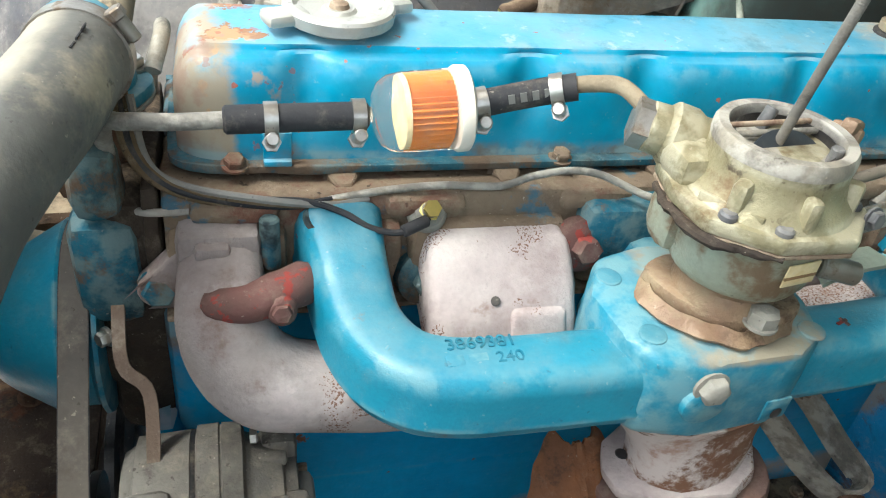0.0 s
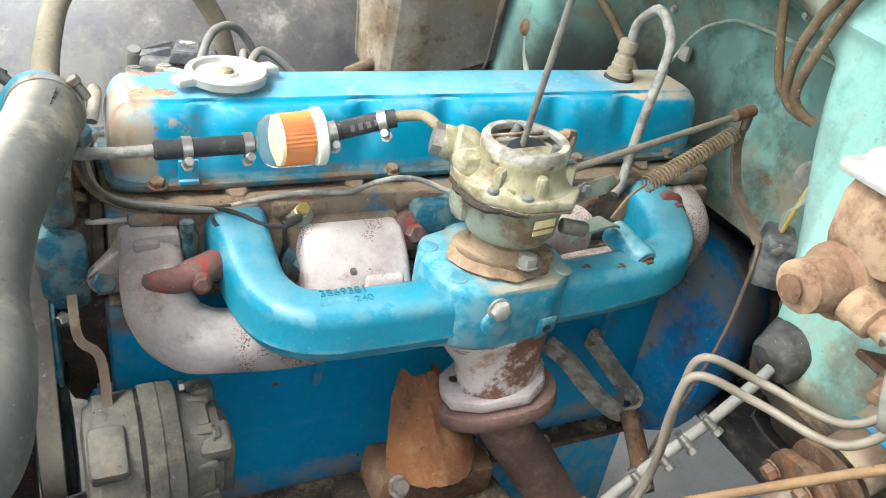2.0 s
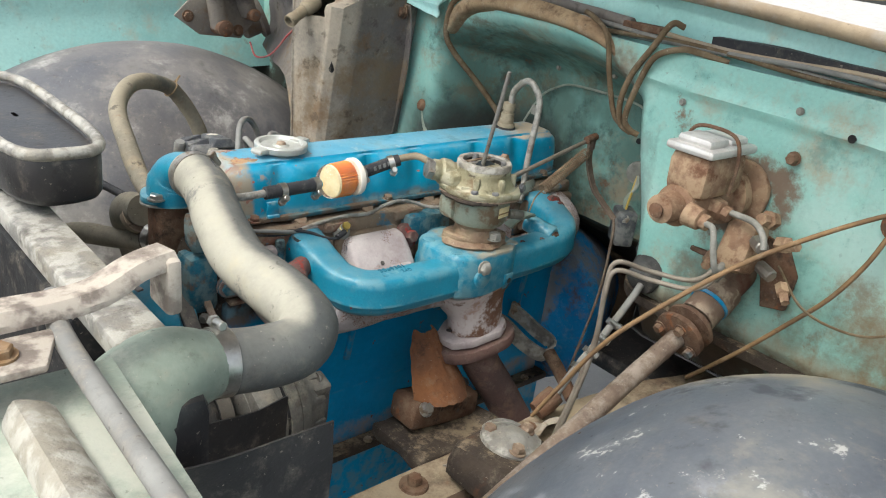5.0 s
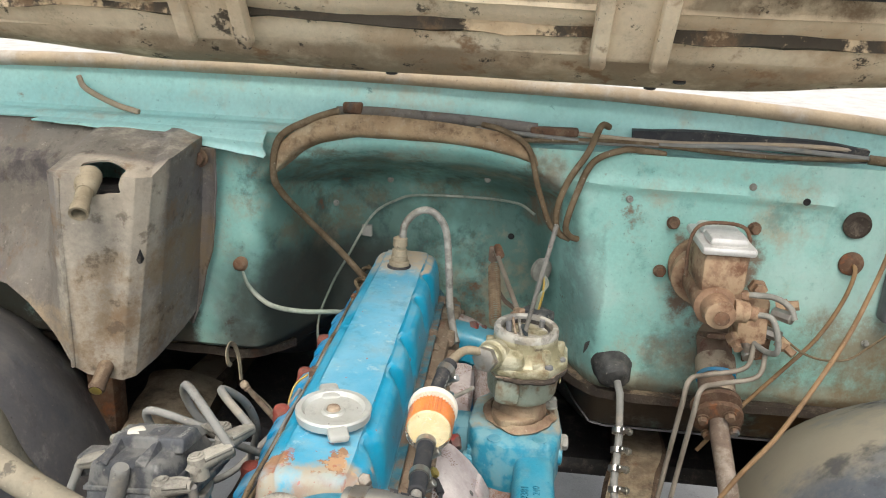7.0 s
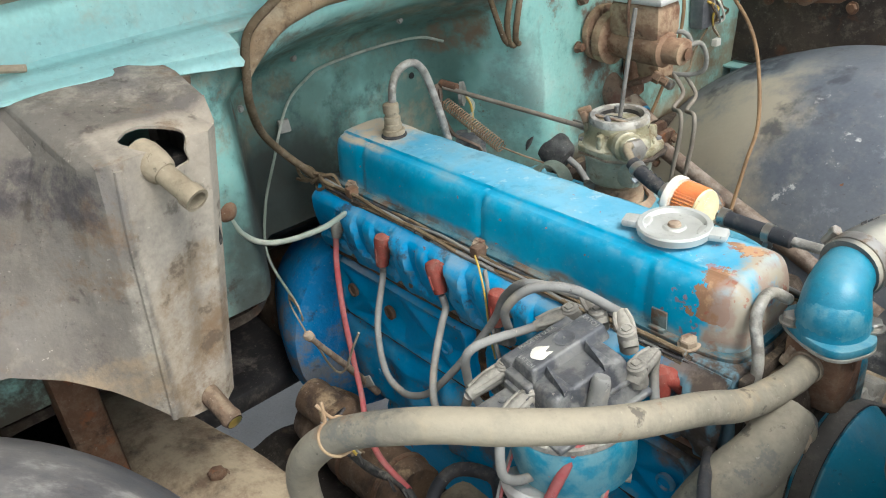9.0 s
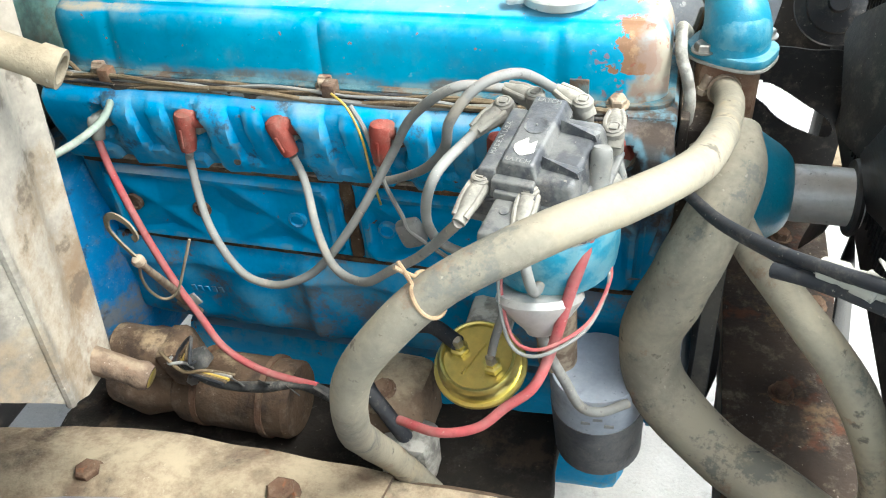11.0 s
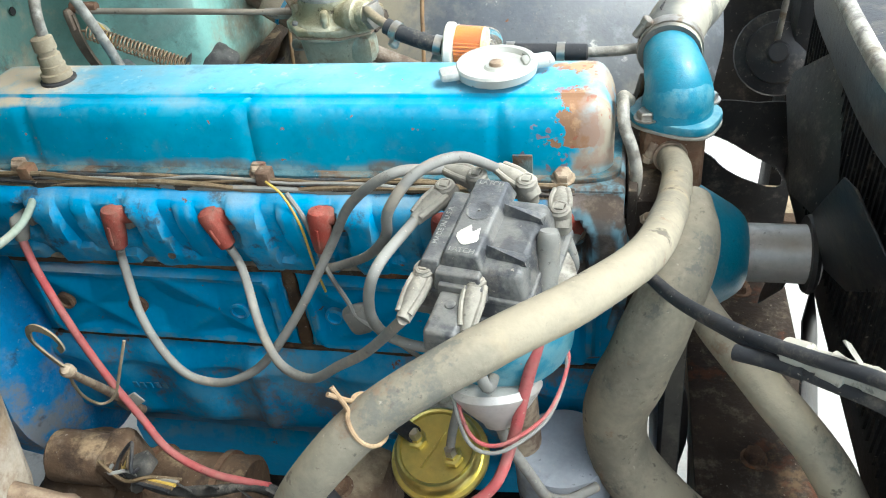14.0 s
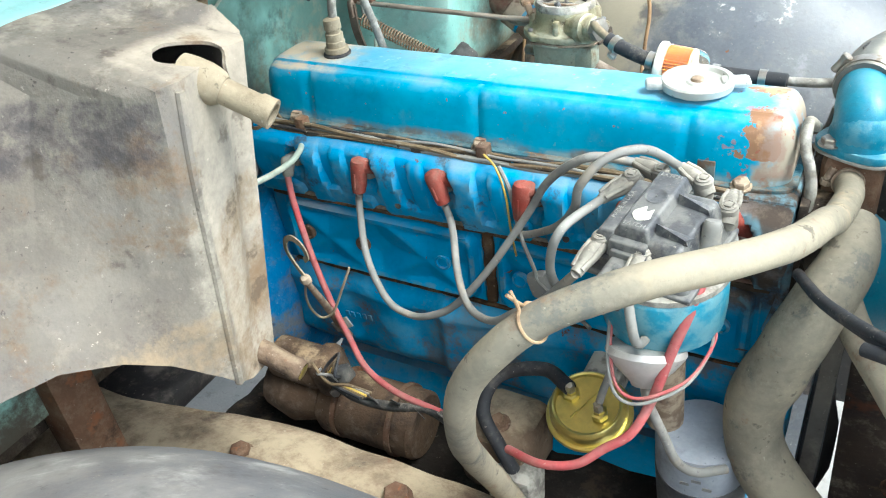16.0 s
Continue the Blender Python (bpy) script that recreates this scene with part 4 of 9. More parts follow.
part("post", rough_up(block((0.045, 0.05, 0.30), (0.600, 0.500, 0.86), 0.01), 0.004, 20), RUST, bmt, "rusty upright post")

# Added black sheet stands in for the darkness beside the radiator.
solo("dark_gap_sheet", thicken(sheet(lambda u, v: (-0.62 + (0.49 + 0.012 * noise.noise(V((v * 3, 4, 0)))) * u, -0.50 + 0.02 * math.sin(5 * u) + 0.004 * noise.noise(V((u * 7, v * 7, 0))), 0.70 + 0.31 * v), 30, 20), 0.002), BLACKP, "black sheet added to darken the gap beside the radiator", "baffle")
for yb, zb, m_ in ((0.045, 1.150, 0), (-0.12, 1.172, 0), (0.14, 1.10, 0), (-0.165, 1.065, 1), (-0.33, 1.185, 0), (-0.575, 1.20, 1), (-0.50, 1.215, 0), (-0.70, 0.99, 0)):
    xb = wall_x(yb, zb)
    if m_:
        solo("firewall_screw", lathe([(0, 0.0055), (0.001, 0.005)], (xb - 0.0035, yb, zb), (-1, 0, 0), 12), CORE, "small dark disc drawn for a drilled firewall hole", "plug", "small firewall fixings")
    # Dark disc drawn in place of a drilled hole.
    else:
        solo("firewall_screw", bolt((xb - 0.002, yb, zb), (-1, 0, 0), 0.0042, 0.005), BOOTTAN, "small dusty screw in the firewall", "screw", "small firewall fixings")

# Added dark pan hides bright ground and stands in for shade there.
bm = block((0.66, 0.24, 0.012), (0.43, 0.205, 0.530), 0.004)
bmesh.ops.subdivide_edges(bm, edges=[e for e in bm.edges if e.calc_length() > 0.05], cuts=12, use_grid_fill=True)
solo("dark_filler_pan", rough_up(bm, 0.016, 12), PANM, "dark pan added for the shade beside the engine", "splash pan")


# ---- engine block and head ----
def sweep(path, outline, bm=None, n=8, up=(0, 0, 1), scales=None):
    """Sweep an outline of (sideways, up) pairs along a path, kept upright."""
    bm = bm or bmesh.new()
    P = spline(path, n) if len(path) > 2 else [V(p) for p in path]
    m = len(P)
    loops = []
    for i, p in enumerate(P):
        t = (P[min(i + 1, m - 1)] - P[max(i - 1, 0)]).normalized()
        s = t.cross(V(up)).normalized()
        w = s.cross(t)
        k = 1.0
        if scales:
            q = i / (m - 1) * (len(scales) - 1)
            j = min(int(q), len(scales) - 2)
            k = scales[j] * (1 - q + j) + scales[j + 1] * (q - j)
        loops.append([p + s * a * k + w * b * k for a, b in outline])
    return rings(bm, loops)


engine = thing("engine_block", "blue painted inline six engine block, chipped and dusty", "engine")
bm = block((0.69, 0.16, 0.222), (0.345, -0.005, 0.774), 0.012)
block((0.68, 0.062, 0.12), (0.345, -0.0545, 0.628), 0.008, bm=bm)
bmesh.ops.subdivide_edges(bm, edges=[e for e in bm.edges if e.calc_length() > 0.03], cuts=14, use_grid_fill=True)
part("block", rough_up(bm, 0.0012, 25), BLOCK, engine)
for xb in (0.15, 0.39, 0.54):
    part("core_plug", lathe([(0, 0.024), (0.004, 0.024), (0.004, 0.020), (0.001, 0.017)], (xb, -0.0865, 0.805), (0, -1, 0), 24), BLOCK, engine)
bm = block((0.66, 0.15, 0.26), (0.345, -0.030, 0.435), 0.03)
bmesh.ops.subdivide_edges(bm, edges=[e for e in bm.edges if e.calc_length() > 0.05], cuts=12, use_grid_fill=True)
part("oil_pan", rough_up(bm, 0.004, 18), BLOCK, engine, "grimy blue oil pan")
part("pan_side", rough_up(block((0.62, 0.008, 0.15), (0.36, -0.104, 0.490), 0.003), 0.003, 20), BLOCK, engine)
part("pan_rail", rough_up(block((0.68, 0.140, 0.014), (0.345, -0.003, 0.654), 0.004), 0.001, 40), GRIT, engine)
part("pan_rail", rough_up(block((0.69, 0.070, 0.014), (0.345, -0.078, 0.570), 0.004), 0.0015, 40), GRIT, engine)
for k in range(7):
    part("pan_bolt", bolt((0.06 + 0.095 * k, -0.106, 0.5785), (0, 0, 1), 0.006, 0.006), DIRTY, engine)
for xs in (0.215, 0.47, 0.60):
    part("side_rib", rough_up(block((0.012, 0.010, 0.13), (xs, -0.086, 0.80), 0.004, (0, 8, 0)), 0.001, 40), BLOCK, engine)
bm = lathe([(0, 0.12), (0.02, 0.175), (0.045, 0.18), (0.12, 0.15), (0.20, 0.11)], (0.675, -0.005, 0.70), (1, 0, 0), 32)
part("bell_housing", rough_up(bm, 0.003, 14), BELLM, engine, "blue bell housing worn to bare metal")

bm = block((0.68, 0.075, 0.098), (0.345, 0.036, 0.932), 0.006)
part("cylinder_head", rough_up(bm, 0.0008, 40), BLOCK, engine)
PLUGS = (0.064, 0.176, 0.291, 0.403, 0.512, 0.626)


def flute_fn(u, v):
    """Plug side of the head: flat buttresses between hollowed plug wells."""
    x, z = 0.006 + 0.678 * u, 0.884 + 0.094 * v
    prof = 0.0735 + 0.017 * math.sin(math.pi * min(1.0, 0.34 + 0.66 * (1 - v))) * smoothstep(1.0, 0.84, v)

    def band(c, w):
        return max(smoothstep(w + 0.0022, w - 0.0022, abs(x - p - c - 0.10 * (z - 0.93))) for p in PLUGS)
    well = max(smoothstep(0.021, 0.012, math.hypot(x - p + 0.016, (z - 0.938) * 0.75)) for p in PLUGS)
    body = 0.0105 * band(-0.043, 0.0145) + 0.0015 * band(-0.068, 0.008) + 0.0065 * band(-0.088, 0.009)
    low = 0.009 * smoothstep(0.24 + 0.06 * math.sin(x * 70), 0.17 + 0.06 * math.sin(x * 70), v) * (1 - band(-0.016, 0.012))
    y = prof + max(body * smoothstep(0.95, 0.75, v), low) - 0.026 * well
    return (x, max(y, 0.0600) + 0.0010 * noise.noise(V((x * 45, z * 45, 0))), z)


part("plug_side", thicken(sheet(flute_fn, 240, 26), -0.004), BLOCK, engine, "fluted blue plug side of the head")
for xq in (0.235, 0.125, 0.458):
    part("threaded_hole", lathe([(0, 0.0045), (0.0008, 0.004)], (xq, 0.0955, 0.903), (0, 1, 0.1), 12), BLACKP, engine)
part("head_gasket", rough_up(block((0.682, 0.178, 0.004), (0.345, -0.004, 0.884), 0.001), 0.001, 60), DIRTY, engine)


def cast_lump(size, at, bevel, cuts):
    bm = block(size, at, bevel)
    bmesh.ops.subdivide_edges(bm, edges=[e for e in bm.edges if e.calc_length() > 0.02], cuts=cuts, use_grid_fill=True)
    return rough_up(bm, 0.0035, 34)


part("head_port_side", cast_lump((0.68, 0.085, 0.088), (0.345, -0.042, 0.930), 0.006, 9), HEADL, engine, "dusty unpainted port side of the head")
for xb, w in ((0.045, 0.075), (0.128, 0.06), (0.222, 0.11), (0.355, 0.12), (0.47, 0.10), (0.585, 0.06), (0.65, 0.06)):
    part("port_boss", cast_lump((w, 0.026, 0.058), (xb, -0.084, 0.925), 0.006, 5), HEADL, engine)
for xb in (0.05, 0.175, 0.30, 0.42, 0.54, 0.64):
    part("bolt_pad", cast_lump((0.055, 0.034, 0.014), (xb, -0.074, 0.966), 0.005, 4), HEADL, engine)
for xb in (0.121, 0.236, 0.355, 0.474, 0.59):
    part("head_bolt", bolt((xb, -0.064, 0.972), (0, -0.45, 1), 0.0100, 0.008), HEADL, engine)
# pressed side covers
for x0, x1 in ((0.353, 0.662), (0.022, 0.335)):
    xm, w = (x0 + x1) / 2, (x1 - x0) / 2
    c = thing("side_cover", "blue pressed steel pushrod cover with a folded pattern", "engine cover", "pushrod covers")

    def cover_fn(u, v, xm=xm, w=w):
        a, b = 2 * u - 1, 2 * v - 1
        qx, qz = max(abs(a) * w - w + 0.022, 0.0), max(abs(b) * 0.056 - 0.034, 0.0)
        e = 0.022 - math.hypot(qx, qz) if qx > 0 and qz > 0 else min(w - abs(a) * w, 0.056 - abs(b) * 0.056)
        d = 0.012 * smoothstep(0.006, 0.011, e)
        t = ((a * 1.25 + 1.25) % 1.25) / 1.25 * 2 - 1
        fold = 0.012 * min(1.0, abs(abs(t) - abs(b)) * 1.4) * smoothstep(0.013, 0.022, e)
        return (xm + a * w, 0.0765 + d - fold, 0.822 + b * 0.056)
    part("plate", thicken(sheet(cover_fn, 90, 30), -0.0015), BLOCK, c)
    for xq in ((0.622, 0.530, 0.407) if x0 > 0.2 else (0.298, 0.180, 0.06)):
        bm = lathe([(0, 0.011), (0.005, 0.011), (0.006, 0.008), (0.003, 0.007)], (xq, 0.0855, 0.823), (0, 1, 0), 18)
        part("cover_bolt", bm, BLOCK if xq < 0.45 else RUST, c)
# Joint strips: mud, and under the head a painted gasket shadow line.
for size, at in (((0.013, 0.006, 0.108), (0.344, 0.0775, 0.822)), ((0.655, 0.008, 0.006), (0.343, 0.0835, 0.8815)), ((0.640, 0.006, 0.004), (0.343, 0.0800, 0.7655))):
    bm = block(size, at, 0.0012)
    bmesh.ops.subdivide_edges(bm, edges=[e for e in bm.edges if e.calc_length() > 0.05], cuts=30, use_grid_fill=True)
    part("mud_shade_seam", rough_up(bm, 0.0025, 60), MUDSHADE, engine, "brown strip for mud and painted shade in the joint")
# lower right side of the block: a raised rib and core plugs
def crankcase_fn(u, v):
    x, z = 0.012 + 0.672 * u, 0.606 + 0.158 * v
    swell = 0.006 * math.cos((x - 0.055) * 2 * math.pi / 0.112) * smoothstep(0.61, 0.68, z) * smoothstep(0.76, 0.72, z)
    y = 0.0765 + 0.011 * smoothstep(0.764, 0.745, z) - 0.026 * smoothstep(0.645, 0.606, z) + swell
    y += 0.0065 * math.exp(-((x - 0.41) / 0.010) ** 2) + 0.004 * math.exp(-((z - 0.735) / 0.006) ** 2)
    return (x, y + 0.0022 * noise.noise(V((x * 30, z * 30, 2))), z)


part("crankcase_side", thicken(sheet(crankcase_fn, 130, 34), -0.004), BLOCK, engine, "dusty blue lower side of the block")
for xb, zb in ((0.520, 0.655), (0.285, 0.66)):
    part("core_plug", rough_up(lathe([(-0.004, 0.022), (0.002, 0.022), (0.002, 0.018), (0.001, 0.015)], (xb, 0.0880, zb), (0, 1, 0.05), 24), 0.0006, 60), BLOCK, engine)
for k in range(6):
    part("casting_mark", block((0.006, 0.0014, 0.009), (0.590 - 0.0095 * k, 0.0905 + 0.001 * math.sin(k), 0.690), 0.0004, (0, 8, 0)), BLOCK, engine)

# ---- valve cover ----
cover = thing("valve_cover", "bright blue valve cover with peeling paint and orange primer", "valve cover")
X0, X1 = 0.016, 0.678
FL = (0.098, 0.250, 0.338, 0.47, 0.565)
FR = (0.119, 0.358, 0.601)


def cover_section(x):
    e = min(x - X0, X1 - x)
    k = math.sqrt(max(0.0, 1 - max(0.0, 1 - e / 0.034) ** 2)) if e < 0.034 else 1.0
    kz = math.sqrt(max(0.0, 1 - max(0.0, 1 - e / 0.020) ** 2)) if e < 0.020 else 1.0
    half = [(0.0565, 0.984), (0.0562, 0.992), (0.0552, 1.003), (0.054, 1.015), (0.0525, 1.028), (0.0505, 1.038), (0.047, 1.0455), (0.042, 1.0495), (0.0355, 1.051), (0.034, 1.0525), (0.032, 1.0545), (0.020, 1.0555)]
    pts = []
    for sgn in (-1, 1):
        row = []
        for h, z in half:
            up = smoothstep(0.990, 1.035, z) if sgn < 0 else 0.7
            if sgn < 0:
                dip = sum(math.exp(-((x - q) / 0.015) ** 2) for q in FL) * 0.011 * up * smoothstep(1.0555, 1.046, z)
            else:
                dip = sum(math.exp(-((x - q) / 0.005) ** 2) for q in FR) * 0.0035 * smoothstep(1.0555, 1.048, z)
            wy = (0.018 + (h - 0.018) * (0.35 + 0.65 * k)) if h > 0.018 else h
            row.append((x, sgn * (wy - dip), 0.984 + (z - 0.984) * (0.42 + 0.58 * kz)))
        pts.append(row)
    return pts[0] + [(x, 0.0, 0.984 + (1.0557 - 0.984) * (0.42 + 0.58 * kz))] + pts[1][::-1]


xs = [X0 + 0.0005 + 0.034 * (1 - math.cos(i / 9 * math.pi / 2)) for i in range(10)]
xs += [X0 + 0.036 + (X1 - X0 - 0.072) * i / 110 for i in range(111)]
xs += [X1 - 0.0005 - 0.034 * (1 - math.cos(i / 9 * math.pi / 2)) for i in range(9, -1, -1)]
shell = rings(bmesh.new(), [cover_section(x) for x in xs])
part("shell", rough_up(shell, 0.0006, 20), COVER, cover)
part("flange", rough_up(plate([(a + 0.347, b) for a, b in oval(0.338, 0.0665, 48, 9)], (0, 0, 0.9795), (1, 0, 0), (0, 1, 0), 0.006, 0.001), 0.0016, 40), GRIMEBLUE, cover, "muddy gasket flange")
for xq in (0.052, 0.277, 0.50, 0.63):
    part("cover_bolt", bolt((xq, -0.0605, 0.984), (0, -0.2, 1), 0.0068, 0.007), HEADL, cover)
for xq in (0.06, 0.352, 0.62):
    bm = bolt((xq, 0.0615, 0.985), (0, 0.2, 1), 0.0085, 0.009)
    if xq > 0.1:
        block((0.014, 0.006, 0.014), (xq, 0.061, 0.989), 0.0015, bm=bm)
    part("cover_bolt", bm, DIRTY, cover)
for yq, sx in ((-0.0605, 0.079), (0.0595, 0.096)):
    bm = block((0.018, 0.003, 0.024), (sx, yq, 0.996), 0.001)
    block((0.018, 0.007, 0.004), (sx, yq * 1.04, 0.9875), 0.001, bm=bm)
    part("wire_tab", bm, COVER if yq < 0 else GRIMEBLUE, cover)

cap = thing("oil_filler_cap", "pale grey metal twist-on oil filler cap", "oil cap")
bm = lathe([(0, 0.026), (0.004, 0.029), (0.006, 0.0365), (0.0135, 0.0375), (0.0155, 0.036), (0.0155, 0.031), (0.0115, 0.028), (0.0105, 0.012), (0.0125, 0.010), (0.0125, 0.0)], (0.124, 0, 1.0545), (0, 0, 1), 36)
part("dish", bm, CAPM, cap)
bm = block((0.030, 0.020, 0.009), (0.124 - 0.036, -0.012, 1.0645), 0.004, (0, 0, 20))
part("grip", bm, CAPM, cap)
part("grip", block((0.030, 0.020, 0.009), (0.124 + 0.036, 0.012, 1.0645), 0.004, (0, 0, 20)), CAPM, cap)
part("rivet", lathe([(0, 0.007), (0.003, 0.006), (0.0042, 0.003)], (0.124, 0, 1.0668), (0, 0, 1), 14), DIRTY, cap)

bm = block((0.010, 0.150, 0.100), (-0.001, -0.004, 0.930), 0.003)
bmesh.ops.subdivide_edges(bm, edges=[e for e in bm.edges if e.calc_length() > 0.03], cuts=6, use_grid_fill=True)
part("head_front", rough_up(bm, 0.003, 50), GRIT, engine, "oily dark front end of the head")


# ---- intake manifold ----
intake = thing("intake_manifold", "blue cast iron intake manifold with a carburetor pad", "intake manifold")
LOG = [(0.0248, -0.0095), (0.0235, -0.006), (0.0235, 0.012), (0.021, 0.021), (0.016, 0.0255), (0.008, 0.027), (-0.008, 0.027), (-0.016, 0.0255), (-0.021, 0.021), (-0.0235, 0.012), (-0.0235, -0.006), (-0.0248, -0.0095), (-0.0248, -0.0125), (-0.0215, -0.0135), (-0.0205, -0.021), (-0.016, -0.027), (-0.008, -0.029), (0.008, -0.029), (0.016, -0.027), (0.0205, -0.021), (0.0215, -0.0135), (0.0248, -0.0125)]
bm = sweep([(0.117, -0.082, 0.938), (0.118, -0.105, 0.934), (0.120, -0.135, 0.926), (0.124, -0.162, 0.920), (0.137, -0.188, 0.917), (0.160, -0.203, 0.917), (0.200, -0.208, 0.917), (0.300, -0.208, 0.917), (0.400, -0.205, 0.917), (0.470, -0.201, 0.917), (0.526, -0.194, 0.918), (0.566, -0.173, 0.920), (0.586, -0.136, 0.926), (0.590, -0.082, 0.934)], LOG, n=8, scales=[1.25, 1.12, 1.05] + [1.0] * 8 + [1.05, 1.15, 1.2])
part("runner", rough_up(bm, 0.0008, 45), INTAKE, intake)
pad = [(0.262, -0.172), (0.268, -0.214), (0.280, -0.234), (0.318, -0.243), (0.376, -0.240), (0.400, -0.226), (0.410, -0.190), (0.402, -0.152), (0.380, -0.132), (0.320, -0.125), (0.280, -0.136)]
part("carburetor_pad", rough_up(plate(pad, (0, 0, 0.888), (1, 0, 0), (0, 1, 0), 0.068, 0.008), 0.0006, 45), INTAKE, intake)
bm = block((0.05, 0.07, 0.05), (0.345, -0.105, 0.920), 0.014)
part("pad_web", bm, INTAKE, intake)
for xq, yq in ((0.280, -0.160), (0.286, -0.214), (0.392, -0.222)):
    part("pad_boss", lathe([(0, 0.009), (0.0014, 0.0085), (0.0018, 0.007)], (xq, yq, 0.9555), (0, 0, 1), 18), INTAKE, intake)
bm = lathe([(0, 0.0118), (0.002, 0.0116), (0.0025, 0.010)], (0.317, -0.2415, 0.937), (0.02, -1, 0.05), 18)
lathe([(0.002, 0.0098), (0.007, 0.0098), (0.0085, 0.0085), (0.0095, 0.0070)], (0.317, -0.2415, 0.937), (0.02, -1, 0.05), 6, bm)
part("plug_bolt", bm, BOOTTAN, intake)
part("plug_boss", lathe([(-0.004, 0.0155), (0.0005, 0.0150), (0.0015, 0.0135)], (0.318, -0.243, 0.921), (0.02, -1, 0.0), 18), INTAKE, intake)
bm = block((0.020, 0.0022, 0.018), (0.375, -0.2400, 0.907), 0.0010, (0, 0, 6))
part("boss_plate", bm, INTAKE, intake)
part("drilled_hole", lathe([(0, 0.0045), (0.0004, 0.004)], (0.375, -0.2424, 0.905), (0.1, -1, 0), 14), BLACKP, intake)
# front boss on the runner and rear lug
part("runner_boss", lathe([(0, 0.014), (0.003, 0.012), (0.0015, 0.009)], (0.106, -0.094, 0.964), (0, -0.3, 1), 20), GRIMEBLUE, intake)
bm = lathe([(0, 0.015), (0.05, 0.0155), (0.053, 0.013)], (0.500, -0.155, 0.946), (0.10, -0.98, -0.12), 18)
part("rear_lug", bm, INTAKE, intake)
part("lug_screw", bolt((0.506, -0.208, 0.940), (0.1, -1, -0.1), 0.007, 0.006), RUST, intake)
part("port_pad", rough_up(block((0.085, 0.030, 0.050), (0.330, -0.092, 0.944), 0.008), 0.002, 40), GRIMEBLUE, intake, "flaked blue port pad under the carburetor")
# cast letters: the part number and the foundry mark as plain bars
def letters(name, body, size, place, mat_, parent, deep=0.0005):
    """Raised characters as a mesh of their own."""
    cu = bpy.data.curves.new(name, "FONT")
    cu.body, cu.size, cu.extrude, cu.align_x = body, size, deep, "CENTER"
    tmp = new(name, cu)
    me = bpy.data.meshes.new_from_object(tmp.evaluated_get(bpy.context.evaluated_depsgraph_get()))
    bpy.data.objects.remove(tmp)
    me.materials.append(mat_)
    me.transform(place)
    ob = new(name, me)
    ob.parent = parent
    return ob


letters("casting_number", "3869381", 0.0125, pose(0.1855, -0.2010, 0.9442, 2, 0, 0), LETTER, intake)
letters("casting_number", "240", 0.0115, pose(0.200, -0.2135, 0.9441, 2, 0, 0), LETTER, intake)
for dx, w in ((-0.014, 0.011), (0.000, 0.012)):
    part("foundry_mark", block((w, 0.0085, 0.0010), (0.181 + dx, -0.2095, 0.9438), 0.0004, (2, 0, 0)), INTAKE, intake)
bm = bmesh.new()
for i, dx in enumerate((-0.018, -0.008, 0.002, 0.012, 0.02)):
    block((0.006, 0.007, 0.0009), (0.552 + dx, -0.176 + 0.35 * dx, 0.9455), 0.0004, (0, 0, 12), bm=bm)
part("foundry_mark", bm, INTAKE, intake)
for px, py, pz in ((0.432, -0.206, 0.9445), (0.470, -0.212, 0.9445)):
    bm = block((0.010, 0.0025, 0.001), (px, py, pz), 0.0003, (0, 0, 20))
    block((0.0025, 0.008, 0.001), (px + 0.002, py, pz), 0.0003, (0, 0, 20), bm=bm)
    part("paint_mark", bm, REDPAINT, intake)

# ---- exhaust manifold ----
exhaust = thing("exhaust_manifold", "heat-bleached white and rust exhaust manifold", "exhaust manifold")
RD = oval(0.0285, 0.0265, 18, 2.6)
bm = sweep([(0.040, -0.080, 0.934), (0.040, -0.104, 0.927), (0.041, -0.128, 0.912), (0.050, -0.145, 0.893), (0.070, -0.153, 0.880), (0.100, -0.156, 0.874), (0.150, -0.160, 0.871), (0.220, -0.166, 0.872), (0.30, -0.175, 0.876), (0.355, -0.186, 0.880)], RD, n=8, scales=[0.95, 0.97, 1.0, 1.05, 1.05, 1.0, 0.95, 0.8, 0.85, 1.1])
part("front_branch", rough_up(bm, 0.002, 28), EXHF, exhaust)
bm = sweep([(0.640, -0.080, 0.930), (0.640, -0.102, 0.924), (0.632, -0.125, 0.912), (0.600, -0.140, 0.900), (0.54, -0.150, 0.894), (0.44, -0.158, 0.890), (0.36, -0.182, 0.882)], RD, n=8, scales=[1.1, 1.05, 1.0, 1.0, 0.95, 0.95, 1.0])
part("rear_branch", rough_up(bm, 0.002, 28), EXHF, exhaust)
def hull(points, bevel, mid, cuts=1):
    """A rounded faceted casting round some corners."""
    b = bmesh.new()
    for p in points:
        b.verts.new(V(mid) + V(p))
    bmesh.ops.convex_hull(b, input=b.verts[:])
    bmesh.ops.dissolve_limit(b, angle_limit=0.05, verts=b.verts[:], edges=b.edges[:])
    bmesh.ops.bevel(b, geom=b.edges[:], offset=bevel, segments=3, profile=0.5, affect="EDGES")
    return b


bm = hull([(sx * w, y, z) for sx in (-1, 1) for w, y, z in ((0.050, 0.025, 0.030), (0.050, -0.012, 0.030), (0.054, -0.050, -0.012), (0.050, -0.062, -0.045), (0.050, 0.025, -0.045))], 0.009, (0.224, -0.098, 0.922))
join(bm, hull([(sx * 0.020, y, z) for sx in (-1, 1) for y, z in ((-0.02, 0.006), (-0.050, 0.002), (-0.062, -0.022), (-0.02, -0.03))], 0.004, (0.246, -0.098, 0.914)))
